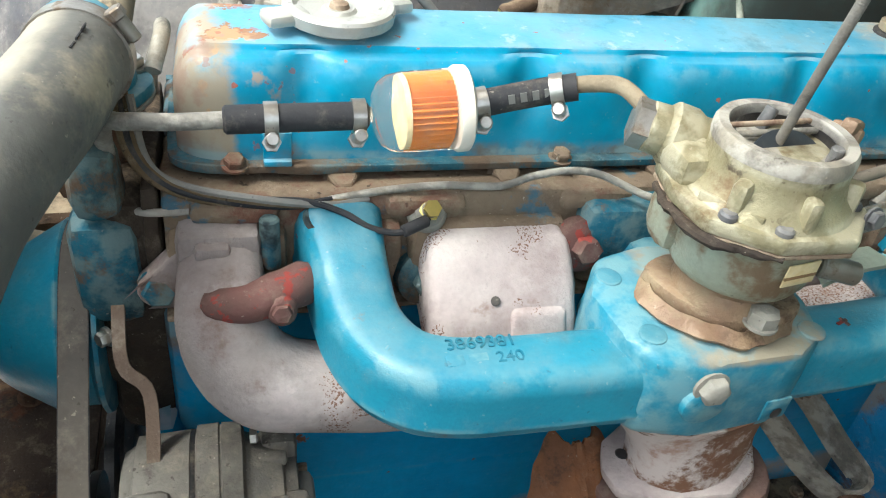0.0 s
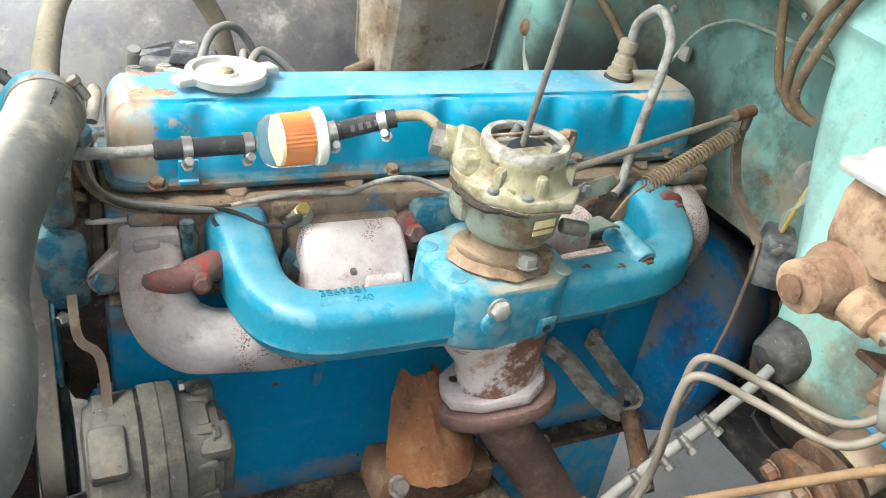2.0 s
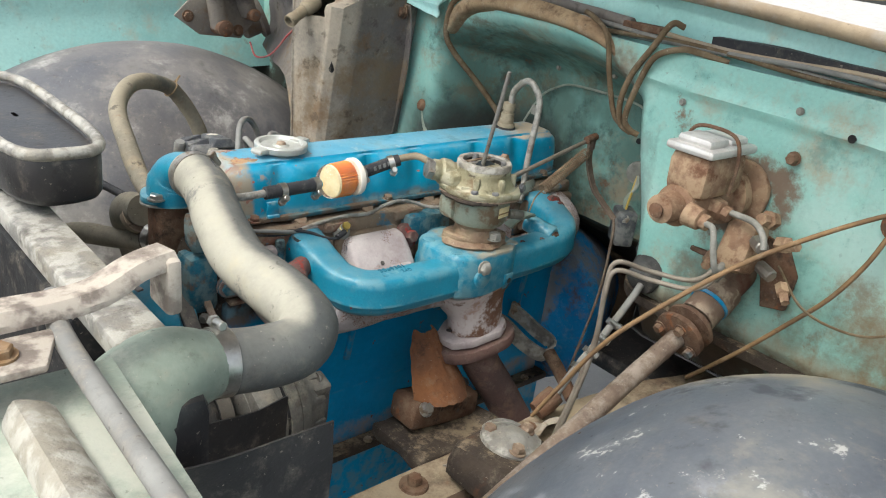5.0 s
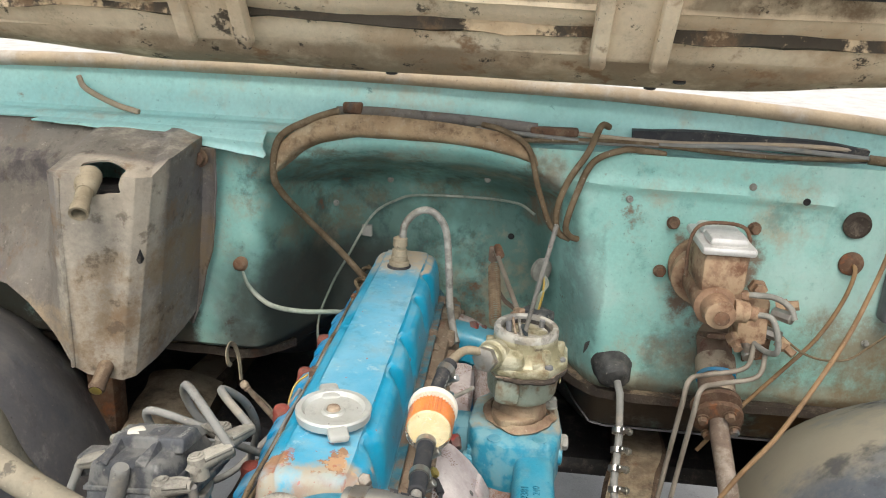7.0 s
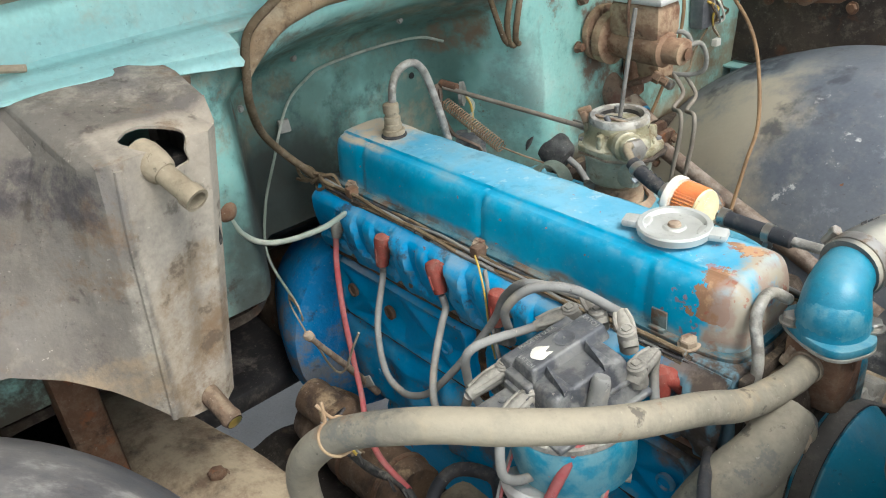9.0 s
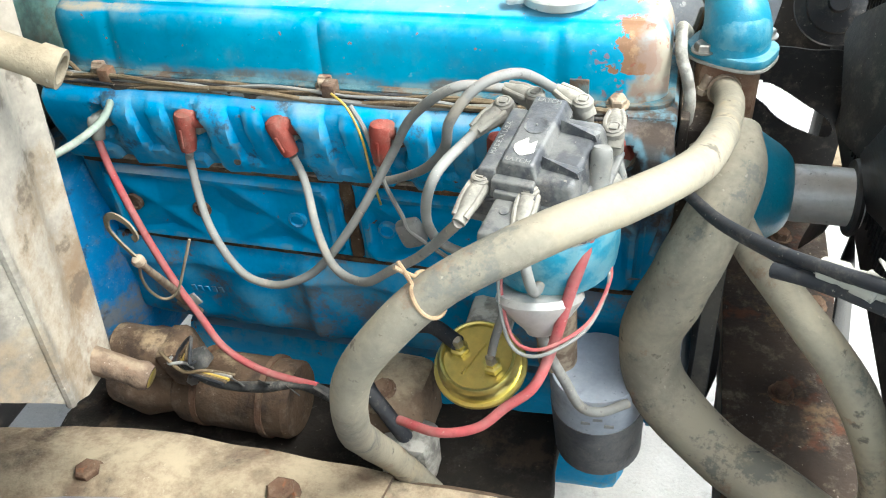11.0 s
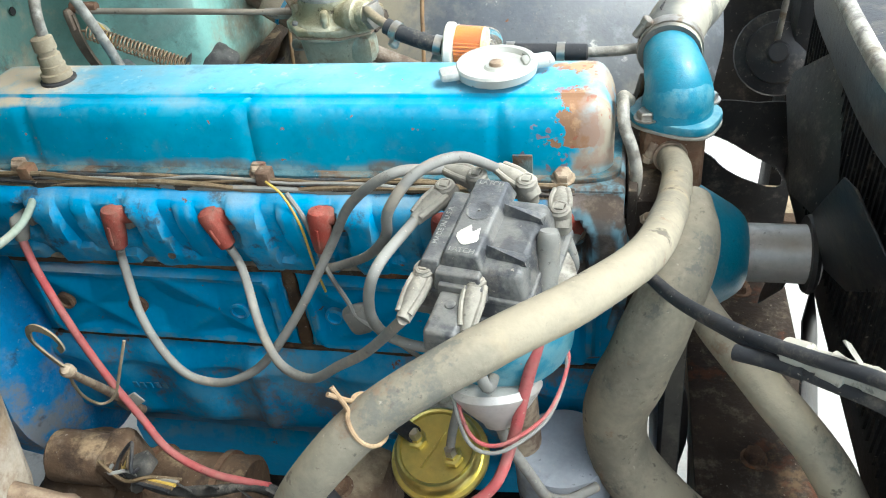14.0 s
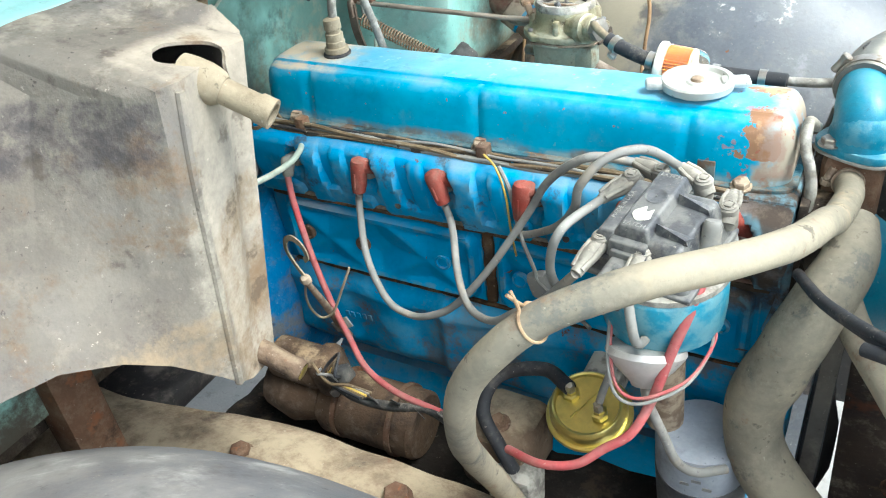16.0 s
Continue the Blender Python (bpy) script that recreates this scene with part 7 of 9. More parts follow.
# ---- distributor side ----
dist = thing("distributor", "large black plastic distributor cap on a blue body", "distributor")
DC = V((0.106, 0.178, 0))
part("body", lathe([(0, 0.022), (0.02, 0.024), (0.045, 0.040), (0.055, 0.058), (0.075, 0.060), (0.110, 0.060), (0.114, 0.057), (0.116, 0.05)], DC + V((-0.006, -0.004, 0.848)), (0.02, 0.10, 1), 36), INTAKE, dist, "cyan painted distributor bowl")
part("shaft", rod((0.098, 0.150, 0.72), (0.100, 0.168, 0.86), 0.021, 20), DIRTY, dist)
part("rim", lathe([(0, 0.0615), (0.006, 0.0615)], DC + V((-0.004, 0.004, 0.962)), (0.02, 0.10, 1), 36), ALLOY, dist)
U, W = V((0.965, -0.262, 0.0)), V((0.262, 0.950, -0.17))
U.normalize(); W.normalize()
U, W = (U + W * 0.08).normalized(), (W - U * 0.08).normalized()
N = U.cross(W)
if N.z < 0:
    N = -N
O = V((0.104, 0.186, 0.985))
def capblock(size, at, bevel):
    bm = block(size, (0, 0, 0), bevel)
    M = Matrix((U, W, N)).transposed().to_4x4()
    M.translation = O + U * at[0] + W * at[1] + N * at[2]
    bmesh.ops.transform(bm, matrix=M, verts=bm.verts)
    return bm
def capform(low, high, n0, n1, bevel, shift=(0, 0)):
    """A tapered moulding on the cap: (u0, u1, w0, w1) at its foot and at its top."""
    b = bmesh.new()
    for (u0, u1, w0, w1), n_ in ((low, n0), (high, n1)):
        for u, w in ((u0, w0), (u1, w0), (u1, w1), (u0, w1)):
            b.verts.new(O + U * u + W * w + N * n_)
    bmesh.ops.convex_hull(b, input=b.verts[:])
    bmesh.ops.dissolve_limit(b, angle_limit=0.02, verts=b.verts[:], edges=b.edges[:])
    bmesh.ops.bevel(b, geom=b.edges[:], offset=bevel, segments=3, profile=0.5, affect="EDGES")
    return b


base = part("cap", capform((-0.046, 0.058, -0.056, 0.046), (-0.040, 0.054, -0.052, 0.042), -0.022, 0.008, 0.007), CAPBLACK, dist, "scuffed black cap")
part("base_rim", capform((-0.048, 0.060, -0.058, 0.048), (-0.048, 0.060, -0.058, 0.048), -0.016, -0.010, 0.002), CAPBLACK, base)
part("coil_cover", capform((-0.040, 0.053, -0.050, 0.041), (-0.034, 0.041, -0.043, 0.034), 0.006, 0.032, 0.005), CAPBLACK, base)
part("cover_edge", capform((-0.042, 0.055, -0.052, 0.043), (-0.041, 0.054, -0.051, 0.042), 0.005, 0.010, 0.0015), CAPBLACK, base)
part("raised_spine", capform((-0.006, 0.031, -0.053, 0.034), (-0.0005, 0.0258, -0.052, 0.030), 0.028, 0.042, 0.0025), CAPBLACK, base)
part("cover_lip", capform((-0.006, 0.034, 0.030, 0.044), (-0.004, 0.031, 0.030, 0.041), 0.012, 0.030, 0.002), CAPBLACK, base)
part("lip_ledge", capform((-0.010, 0.030, 0.040, 0.047), (-0.008, 0.028, 0.040, 0.046), 0.010, 0.022, 0.0015), CAPBLACK, base)
part("text_step", capform((0.028, 0.050, -0.046, 0.038), (0.030, 0.044, -0.042, 0.034), 0.022, 0.0335, 0.002), CAPBLACK, base)
for k in range(9):
    part("step_rib", capblock((0.0016, 0.0042, 0.0016), (0.0285, -0.040 + 0.0075 * k, 0.0348), 0.0004), CAPBLACK, base)
part("round_mark", lathe([(0, 0.0105), (0.0006, 0.0105), (0.0006, 0.0085), (0.0002, 0.008)], O + U * 0.0125 - W * 0.016 + N * 0.0419, N, 24), CAPBLACK, base)
part("mark_pin", lathe([(0, 0.0012), (0.0012, 0.0010)], O + U * 0.0125 - W * 0.016 + N * 0.042, N, 8), INK, base)
for wq, ue in ((-0.026, -0.036), (0.018, -0.036)):
    b = bmesh.new()
    for p in ((-0.004, wq - 0.003, 0.031), (ue, wq - 0.006, 0.031), (ue, wq + 0.006, 0.031), (-0.004, wq + 0.003, 0.031), (-0.004, wq - 0.001, 0.0415), (-0.010, wq + 0.001, 0.0415), (ue + 0.002, wq + 0.005, 0.036)):
        b.verts.new(O + U * p[0] + W * p[1] + N * p[2])
    bmesh.ops.convex_hull(b, input=b.verts[:])
    part("rib", b, CAPBLACK, base, smooth=False)
part("connector", capform((-0.002, 0.030, 0.034, 0.088), (0.001, 0.027, 0.034, 0.085), -0.008, 0.016, 0.004), CAPBLACK, dist, "black plug connector")
part("connector_knob", lathe([(0, 0.0042), (0.0016, 0.0042), (0.002, 0.003)], O + U * 0.014 + W * 0.058 + N * 0.0155, N, 12), CAPBLACK, dist)
dab = [(0.0085 * math.cos(a) * (1 + 0.18 * math.sin(3 * a + 1)), 0.0105 * math.sin(a) * (1 + 0.15 * math.sin(2 * a))) for a in (0.349 * k for k in range(18))]
dab[12:14] = [(x * 0.35, y * 0.30) for x, y in dab[12:14]]
part("paint_dab", plate(dab, O + U * 0.0115 + W * 0.010 + N * 0.0421, U, W if U.cross(W).dot(N) > 0 else -W, 0.0006, 0.0001), PAPER, base, "torn white sticker remnant")


def cap_place(a, b, c, turn):
    X = -U if turn else -W
    Y = N.cross(X)
    M = Matrix((X, Y, N)).transposed().to_4x4()
    M.translation = O + U * a + W * b + N * c
    return M


letters("raised_text", "LATCH", 0.0065, cap_place(0.0125, 0.0285, 0.0422, True), INK, base, 0.0003)
letters("raised_text", "LATCH", 0.0065, cap_place(0.0125, -0.0445, 0.0422, True), INK, base, 0.0003)
letters("raised_text", "MADE IN U.S.A.", 0.0062, cap_place(0.0375, -0.004, 0.0338, False), INK, base, 0.0003)


def at_cap(a, b, c):
    return O + U * a + W * b + N * c


# ignition leads: boot on the cap, lead, red boot on the plug
leads = (
    (at_cap(0.0366, -0.0715, 0.016), at_cap(0.0708, -0.0834, 0.016), [(0.191, 0.139, 1.038), (0.237, 0.130, 1.000), (0.267, 0.126, 0.948), (0.306, 0.148, 0.882), (0.347, 0.162, 0.828), (0.380, 0.167, 0.804), (0.415, 0.164, 0.791), (0.451, 0.160, 0.803), (0.488, 0.138, 0.846)], ((0.504, 0.100, 0.956), (0.510, 0.101, 0.918))),
    (at_cap(0.060, -0.056, 0.014), at_cap(0.0766, -0.0232, 0.012), [(0.189, 0.222, 1.006), (0.202, 0.221, 0.964), (0.198, 0.213, 0.929), (0.175, 0.210, 0.913), (0.143, 0.205, 0.907), (0.09, 0.19, 0.90), (0.05, 0.16, 0.89)], None),
    (at_cap(0.043, 0.034, 0.014), at_cap(0.0472, 0.0747, 0.010), [(0.209, 0.226, 0.919), (0.244, 0.215, 0.886), (0.281, 0.202, 0.852), (0.320, 0.181, 0.844), (0.346, 0.155, 0.864), (0.366, 0.122, 0.896)], ((0.397, 0.100, 0.957), (0.387, 0.101, 0.925))),
    (at_cap(-0.0078, -0.0690, 0.018), at_cap(0.023, -0.0874, 0.020), [(0.135, 0.140, 1.055), (0.164, 0.166, 1.056), (0.187, 0.178, 1.029), (0.198, 0.165, 0.993), (0.227, 0.135, 0.948), (0.262, 0.110, 0.915)], ((0.284, 0.100, 0.962), (0.287, 0.101, 0.924))),
    (at_cap(-0.040, -0.050, 0.010), at_cap(-0.034, -0.078, 0.012), [(0.058, 0.119, 0.984), (0.046, 0.130, 0.946), (0.052, 0.118, 0.922)], ((0.066, 0.098, 0.966), (0.064, 0.099, 0.934))),
    (at_cap(0.0007, 0.0349, 0.014), at_cap(-0.0045, 0.0764, 0.010), [(0.102, 0.270, 0.935), (0.105, 0.215, 0.905), (0.125, 0.155, 0.900), (0.15, 0.122, 0.904)], ((0.166, 0.100, 0.958), (0.168, 0.101, 0.922))),
)
for a, b, pts, plug in leads:
    t = thing("ignition_lead", "grey ignition lead with a dusty rubber boot", "ignition lead", "ignition leads")
    d_ = (b - a).normalized()
    boot = part("cap_boot", rough_up(tube([tuple(a - d_ * 0.008 - N * 0.004), tuple(a + N * 0.001), tuple(a.lerp(b, 0.45) + N * 0.002), tuple(b)], [0.0072, 0.0090, 0.0086, 0.0056], 16, 5), 0.0006, 90), BOOTGREY, t, "dusty grey cap boot")
    for s_ in (-1, 1):
        side = d_.cross(N).normalized() * 0.0072 * s_
        part("boot_rib", tube([tuple(a.lerp(b, 0.12) + side + N * 0.0065), tuple(a.lerp(b, 0.5) + side + N * 0.006), tuple(a.lerp(b, 0.92) + side * 0.7 + N * 0.004)], 0.0026, 8), BOOTGREY, boot)
    part("boot_tower", lathe([(-0.018, 0.0092), (0.004, 0.0092), (0.0055, 0.0075), (0.0065, 0.0075), (0.0075, 0.0055), (0.0062, 0.004)], a + N * 0.0055, N, 10), BOOTGREY, boot)
    part("boot_step", capblock((0.007, 0.007, 0.002), ((a - O).dot(U), (a - O).dot(W), (a - O).dot(N) + 0.0125), 0.0006), BOOTGREY, boot)
    if not plug:
        part("lead", tube([tuple(b)] + pts, 0.0046, 10, 8), GREYRUB, t)
        continue
    q, e = V(plug[0]), V(plug[1])
    axis = (q - e).normalized()
    part("lead", tube([tuple(b)] + pts + [tuple(e - axis * 0.022), tuple(e - axis * 0.004)], 0.0046, 10, 8), GREYRUB, t)
    ln = (q - e).length
    boot = part("plug_boot", rough_up(lathe([(-0.001, 0.0052), (0.0, 0.0086), (0.004, 0.0092), (0.014, 0.0102), (ln - 0.006, 0.0108), (ln + 0.002, 0.0112), (ln + 0.007, 0.0095), (ln + 0.0095, 0.005)], e, axis, 14), 0.0007, 80), REDBOOT, t, "faded red right-angle plug boot")
    part("boot_elbow", rough_up(tube([tuple(q + V((0.002, 0.002, 0.0))), tuple(q + V((-0.010, -0.012, -0.006))), tuple(V((q.x - 0.018, 0.074, 0.940)))], [0.0105, 0.0102, 0.0092], 14, 5), 0.0006, 80), REDBOOT, boot)
    part("boot_rib", tube([tuple(e + axis * 0.008 + V((0, 0.0098, 0))), tuple(e + axis * (ln - 0.008) + V((0, 0.0106, 0)))], 0.0014, 8), REDBOOT, boot)
# the rearmost plug
t = thing("ignition_lead", "red ignition lead on the rearmost spark plug", "ignition lead", "ignition leads")
part("lead", tube([(0.629, 0.096, 0.921), (0.613, 0.113, 0.884), (0.586, 0.132, 0.820), (0.557, 0.146, 0.755), (0.526, 0.161, 0.716), (0.489, 0.183, 0.692), (0.430, 0.203, 0.687), (0.36, 0.210, 0.685)], 0.0044, 10, 8), REDWIRE, t)
part("plug_boot", tube([(0.626, 0.098, 0.918), (0.626, 0.092, 0.935), (0.628, 0.080, 0.942)], [0.007, 0.010, 0.009], 14), BOOTTAN, t)
for xq in (0.064, 0.176, 0.291, 0.403, 0.512, 0.626):
    t = thing("spark_plug", "spark plug in a dark well of the head", "spark plug", "spark plugs")
    part("hex", lathe([(0, 0.016), (0.002, 0.016), (0.003, 0.0115), (0.014, 0.0115)], (xq - 0.016, 0.0600, 0.936), (0.15, 1, 0.0), 18), DIRTY, t)
    part("insulator", lathe([(0, 0.008), (0.012, 0.0065), (0.018, 0.005)], V((xq - 0.015, 0.073, 0.936)), (0.15, 1, 0.0), 14), BOOTTAN, t)

va = thing("vacuum_advance", "dull silver cone-shaped vacuum advance unit", "vacuum unit")
vo, vd = V((0.104, 0.226, 0.882)), V((-0.10, 0.42, -0.90))
part("can", lathe([(-0.012, 0.010), (-0.010, 0.037), (-0.004, 0.039), (0.0, 0.037), (0.012, 0.028), (0.026, 0.014), (0.030, 0.012)], vo, vd, 32), LIDM, va)
part("hose", tube([tuple(vo + vd.normalized() * 0.026), (0.094, 0.244, 0.838), (0.077, 0.246, 0.802), (0.063, 0.239, 0.761), (0.045, 0.222, 0.735), (0.02, 0.20, 0.728)], 0.0050, 12), GREYRUB, va)
pair = thing("pickup_wires", "thin pink and grey twin wires looped below the distributor", "wire")
for off, m_ in ((V((0, 0, 0)), REDWIRE), (V((0.001, 0.005, -0.003)), GREYRUB)):
    part("wire", tube([tuple(V(p) + off) for p in ((0.141, 0.214, 0.921), (0.134, 0.242, 0.893), (0.122, 0.263, 0.872), (0.105, 0.270, 0.866), (0.084, 0.266, 0.872), (0.058, 0.242, 0.882), (0.046, 0.205, 0.900), (0.052, 0.19, 0.915))], 0.0017, 8), m_, pair)
part("grommet", block((0.010, 0.012, 0.018), (0.140, 0.210, 0.926), 0.002), BLACKPL, pair)
rw = thing("power_cable", "pinkish red power cable hanging in a loop", "cable")
part("cable", tube([(0.060, 0.196, 0.985), (0.064, 0.222, 0.957), (0.077, 0.242, 0.906), (0.087, 0.256, 0.860), (0.100, 0.278, 0.828), (0.124, 0.289, 0.806), (0.148, 0.302, 0.787), (0.185, 0.305, 0.774), (0.231, 0.284, 0.753)], [0.0052, 0.0052, 0.0048, 0.0046, 0.0046, 0.0046], 12, 8), REDWIRE, rw)
part("sleeve", tube([(0.061, 0.188, 1.022), (0.061, 0.190, 1.016), (0.062, 0.196, 0.992), (0.063, 0.206, 0.966)], [0.0068, 0.0088, 0.0090, 0.0082], 14), GREYRUB, rw)

pumpf = thing("fuel_pump", "yellow zinc plated round fuel pump", "fuel pump")
fo2, fd = V((0.172, 0.194, 0.746)), V((0.03, 0.30, 1.0))
part("can", lathe([(-0.014, 0.014), (-0.013, 0.034), (-0.008, 0.041), (-0.003, 0.044), (0.006, 0.0440), (0.014, 0.0430), (0.019, 0.0415), (0.0215, 0.0390), (0.0205, 0.0365), (0.0175, 0.0350), (0.0175, 0.0)], fo2, fd, 44), GOLD, pumpf)
part("crimped_rim", lathe([(-0.004, 0.0440), (-0.0035, 0.0480), (-0.001, 0.0492), (0.0015, 0.0480), (0.002, 0.0440)], fo2, fd, 44), GOLD, pumpf)
part("stem", lathe([(-0.034, 0.011), (-0.032, 0.0125), (-0.012, 0.0125)], fo2, fd, 20), ALLOY, pumpf)
part("arm_body", block((0.05, 0.08, 0.04), (0.18, 0.12, 0.725), 0.012), ALLOY, pumpf)
fn_ = fd.normalized()
for du, dv, m_ in ((0.020, -0.006, GOLD), (-0.018, 0.010, GOLD)):
    o = fo2 + fn_ * 0.0175 + V((du, dv, 0))
    bm = lathe([(0, 0.010), (0.008, 0.010), (0.009, 0.007), (0.013, 0.0065)], o, fd, 6)
    part("port", bm, m_, pumpf)
    part("fitting", lathe([(0, 0.006), (0.010, 0.0055), (0.012, 0.004)], o + fn_ * 0.012, fd, 6), ZINC, pumpf)
part("weld_seam", rod(tuple(fo2 + fn_ * 0.0182 + V((0.012, 0.02, -0.006))), tuple(fo2 + fn_ * 0.0182 + V((-0.006, -0.016, 0.005))), 0.0014, 6), GOLD, pumpf)
part("line", tube([tuple(fo2 + fn_ * 0.036 + V((-0.018, 0.010, 0))), (0.152, 0.200, 0.80), (0.140, 0.190, 0.84), (0.12, 0.16, 0.88)], 0.0045, 10), GREYRUB, pumpf)
part("line", tube([tuple(fo2 + fn_ * 0.034 + V((0.020, -0.006, 0))), (0.234, 0.174, 0.772), (0.284, 0.190, 0.758), (0.293, 0.221, 0.728), (0.261, 0.245, 0.700), (0.222, 0.255, 0.642)], 0.0085, 12), BLACKRUB, pumpf, "black rubber fuel hose")

of = thing("oil_filter", "white and dark grey spin-on oil filter", "oil filter")
part("can", lathe([(0, 0.045), (0.002, 0.050), (0.072, 0.050), (0.078, 0.047)], (0.052, 0.152, 0.648), (0.05, 0.05, 1), 36), CANM, of)
part("dark_half", lathe([(-0.060, 0.040), (-0.054, 0.049), (0.022, 0.0508), (0.026, 0.0508)], (0.052, 0.152, 0.648), (0.05, 0.05, 1), 36), BLACKPL, of)
for k in range(3):
    part("print_bar", block((0.010, 0.0012, 0.004), (0.060 - 0.012 * k, 0.2040, 0.690 + 0.008 * (k % 2)), 0, (0, 0, 6)), INK, of)

dip = thing("dipstick", "rusty looped dipstick in its tube", "dipstick")
hook = [(0.512, 0.232, 0.876), (0.519, 0.236, 0.898), (0.521, 0.240, 0.918), (0.514, 0.243, 0.934), (0.502, 0.245, 0.939), (0.491, 0.245, 0.931), (0.489, 0.243, 0.916), (0.496, 0.241, 0.908)]
part("handle", sweep(hook, [(-0.0034, -0.0009), (0.0034, -0.0009), (0.0034, 0.0009), (-0.0034, 0.0009)], n=5, up=(0.3, 1, 0.2)), PCVM, dip, "flat rusty strip curled into a hook")
part("tube", tube([(0.513, 0.231, 0.872), (0.522, 0.214, 0.842), (0.535, 0.188, 0.800), (0.552, 0.157, 0.750), (0.569, 0.125, 0.695), (0.575, 0.105, 0.66)], [0.0036, 0.0040, 0.0046, 0.0052, 0.0054, 0.0054], 12), DIRTY, dip)
part("collar", lathe([(-0.004, 0.0045), (0.0, 0.0068), (0.004, 0.0068), (0.006, 0.0050), (0.009, 0.0062), (0.012, 0.0050)], (0.514, 0.229, 0.868), (0.2, -0.5, -0.86), 14), DIRTY, dip)
part("clip_tag", rough_up(block((0.030, 0.003, 0.018), (0.563, 0.128, 0.702), 0.001, (0, 30, 10)), 0.001, 60), BOOTTAN, dip)
part("thin_wire", tube([(0.520, 0.222, 0.858), (0.548, 0.200, 0.812), (0.556, 0.188, 0.778), (0.548, 0.180, 0.760), (0.530, 0.176, 0.772), (0.510, 0.170, 0.815), (0.500, 0.162, 0.842)], 0.0017, 8), PCVM, dip)

# wiring loom clipped along the head
wl = thing("wiring_loom", "muddy brown wiring loom along the cylinder head", "wiring loom")
crust = sweep([(0.05 + 0.055 * i, 0.0715 + 0.002 * math.sin(i * 2.1), 0.9765) for i in range(12)], [(-0.008, -0.006), (0.008, -0.007), (0.009, 0.002), (0.0, 0.005), (-0.008, 0.003)], n=6)
part("mud_crust", rough_up(crust, 0.004, 70), GRIT, wl, "caked oily mud along the loom")
for k in range(9):
    pts = []
    for i in range(15):
        x = 0.055 + i * 0.044
        pts.append((x, 0.0765 + 0.0035 * math.sin(k * 1.9 + i * 0.35), 0.9815 + 0.0045 * math.cos(k * 2.3 + i * 0.4) + 0.002 * math.sin(i * 1.7 + k)))
    part("wire", tube(pts, 0.0019 if k % 3 else 0.0028, 7, 4), (LOOM, BLACKRUB, LOOM, GREYRUB)[k % 4], wl)
for k in range(6):
    pts = [(0.640, 0.068, 0.98)]
    for i in range(1, 7):
        pts.append((0.640 + 0.016 * i, 0.075 + 0.010 * math.sin(i * 1.3 + k), 0.985 + 0.012 * math.sin(i * 0.9 + 1.7 * k)))
    part("wire", tube(pts, 0.0026, 7, 4), LOOM, wl)
for xq in (0.343, 0.604):
    part("loom_clip", rough_up(block((0.014, 0.016, 0.022), (xq, 0.072, 0.984), 0.002), 0.0015, 60), RUST, wl)
part("yellow_wire", tube([(0.338, 0.082, 0.988), (0.318, 0.094, 0.980), (0.305, 0.100, 0.950), (0.300, 0.102, 0.905), (0.296, 0.10, 0.868)], 0.0013, 8), YELWIRE, wl, "thin yellow wire")
part("black_wire", tube([(0.318, 0.086, 0.978), (0.300, 0.098, 0.955), (0.285, 0.108, 0.905), (0.270, 0.110, 0.865), (0.262, 0.112, 0.845), (0.225, 0.12, 0.825), (0.19, 0.14, 0.82)], 0.0026, 8), GREYRUB, wl)
part("sensor_plug", rough_up(block((0.028, 0.020, 0.034), (0.264, 0.104, 0.838), 0.008, (0, 20, 0)), 0.002, 50), GREYRUB, wl)
part("green_wire", tube([(0.604, 0.258, 1.030), (0.602, 0.246, 0.996), (0.597, 0.222, 0.974), (0.582, 0.190, 0.970), (0.572, 0.145, 0.972), (0.590, 0.100, 0.968), (0.612, 0.085, 0.955)], 0.004, 9), TANKG, wl, "dull green wire to the rear plug")

# starter motor and solenoid beside the bell housing
st = thing("starter_motor", "rusty starter motor with a dusty solenoid", "starter")
part("motor", rough_up(lathe([(0, 0.045), (0.006, 0.050), (0.15, 0.050), (0.156, 0.045)], (0.42, 0.165, 0.590), (1, 0.02, 0.0), 28), 0.004, 24), STARTM, st)
part("solenoid", rough_up(lathe([(0, 0.028), (0.004, 0.031), (0.07, 0.031), (0.074, 0.026)], (0.565, 0.185, 0.668), (1, 0.02, 0.0), 24), 0.003, 30), STARTM, st)
part("solenoid_cap", rough_up(block((0.036, 0.055, 0.06), (0.550, 0.185, 0.668), 0.010, (0, 10, 12)), 0.004, 40), STARTM, st)
part("nose", rough_up(lathe([(0, 0.045), (0.05, 0.058), (0.09, 0.05)], (0.575, 0.165, 0.602), (1, 0, 0), 24), 0.005, 24), STARTM, st)
for xq in (0.45, 0.54):
    part("band", rough_up(lathe([(0, 0.050), (0, 0.053), (0.008, 0.053), (0.008, 0.050)], (xq, 0.1655, 0.590), (1, 0.02, 0), 28), 0.001, 40), RUST, st)
for dz in (-0.012, 0.014):
    part("terminal", bolt((0.532, 0.205, 0.668 + dz), (-0.6, 0.8, 0.2), 0.007, 0.012), STEEL, st)
part("cable", tube([(0.530, 0.205, 0.668), (0.49, 0.215, 0.664), (0.43, 0.215, 0.672), (0.38, 0.21, 0.682), (0.33, 0.22, 0.675), (0.27, 0.24, 0.64)], 0.0062, 10, wobble=0.35), TAPEDARK, st, "cable in ragged dark tape")
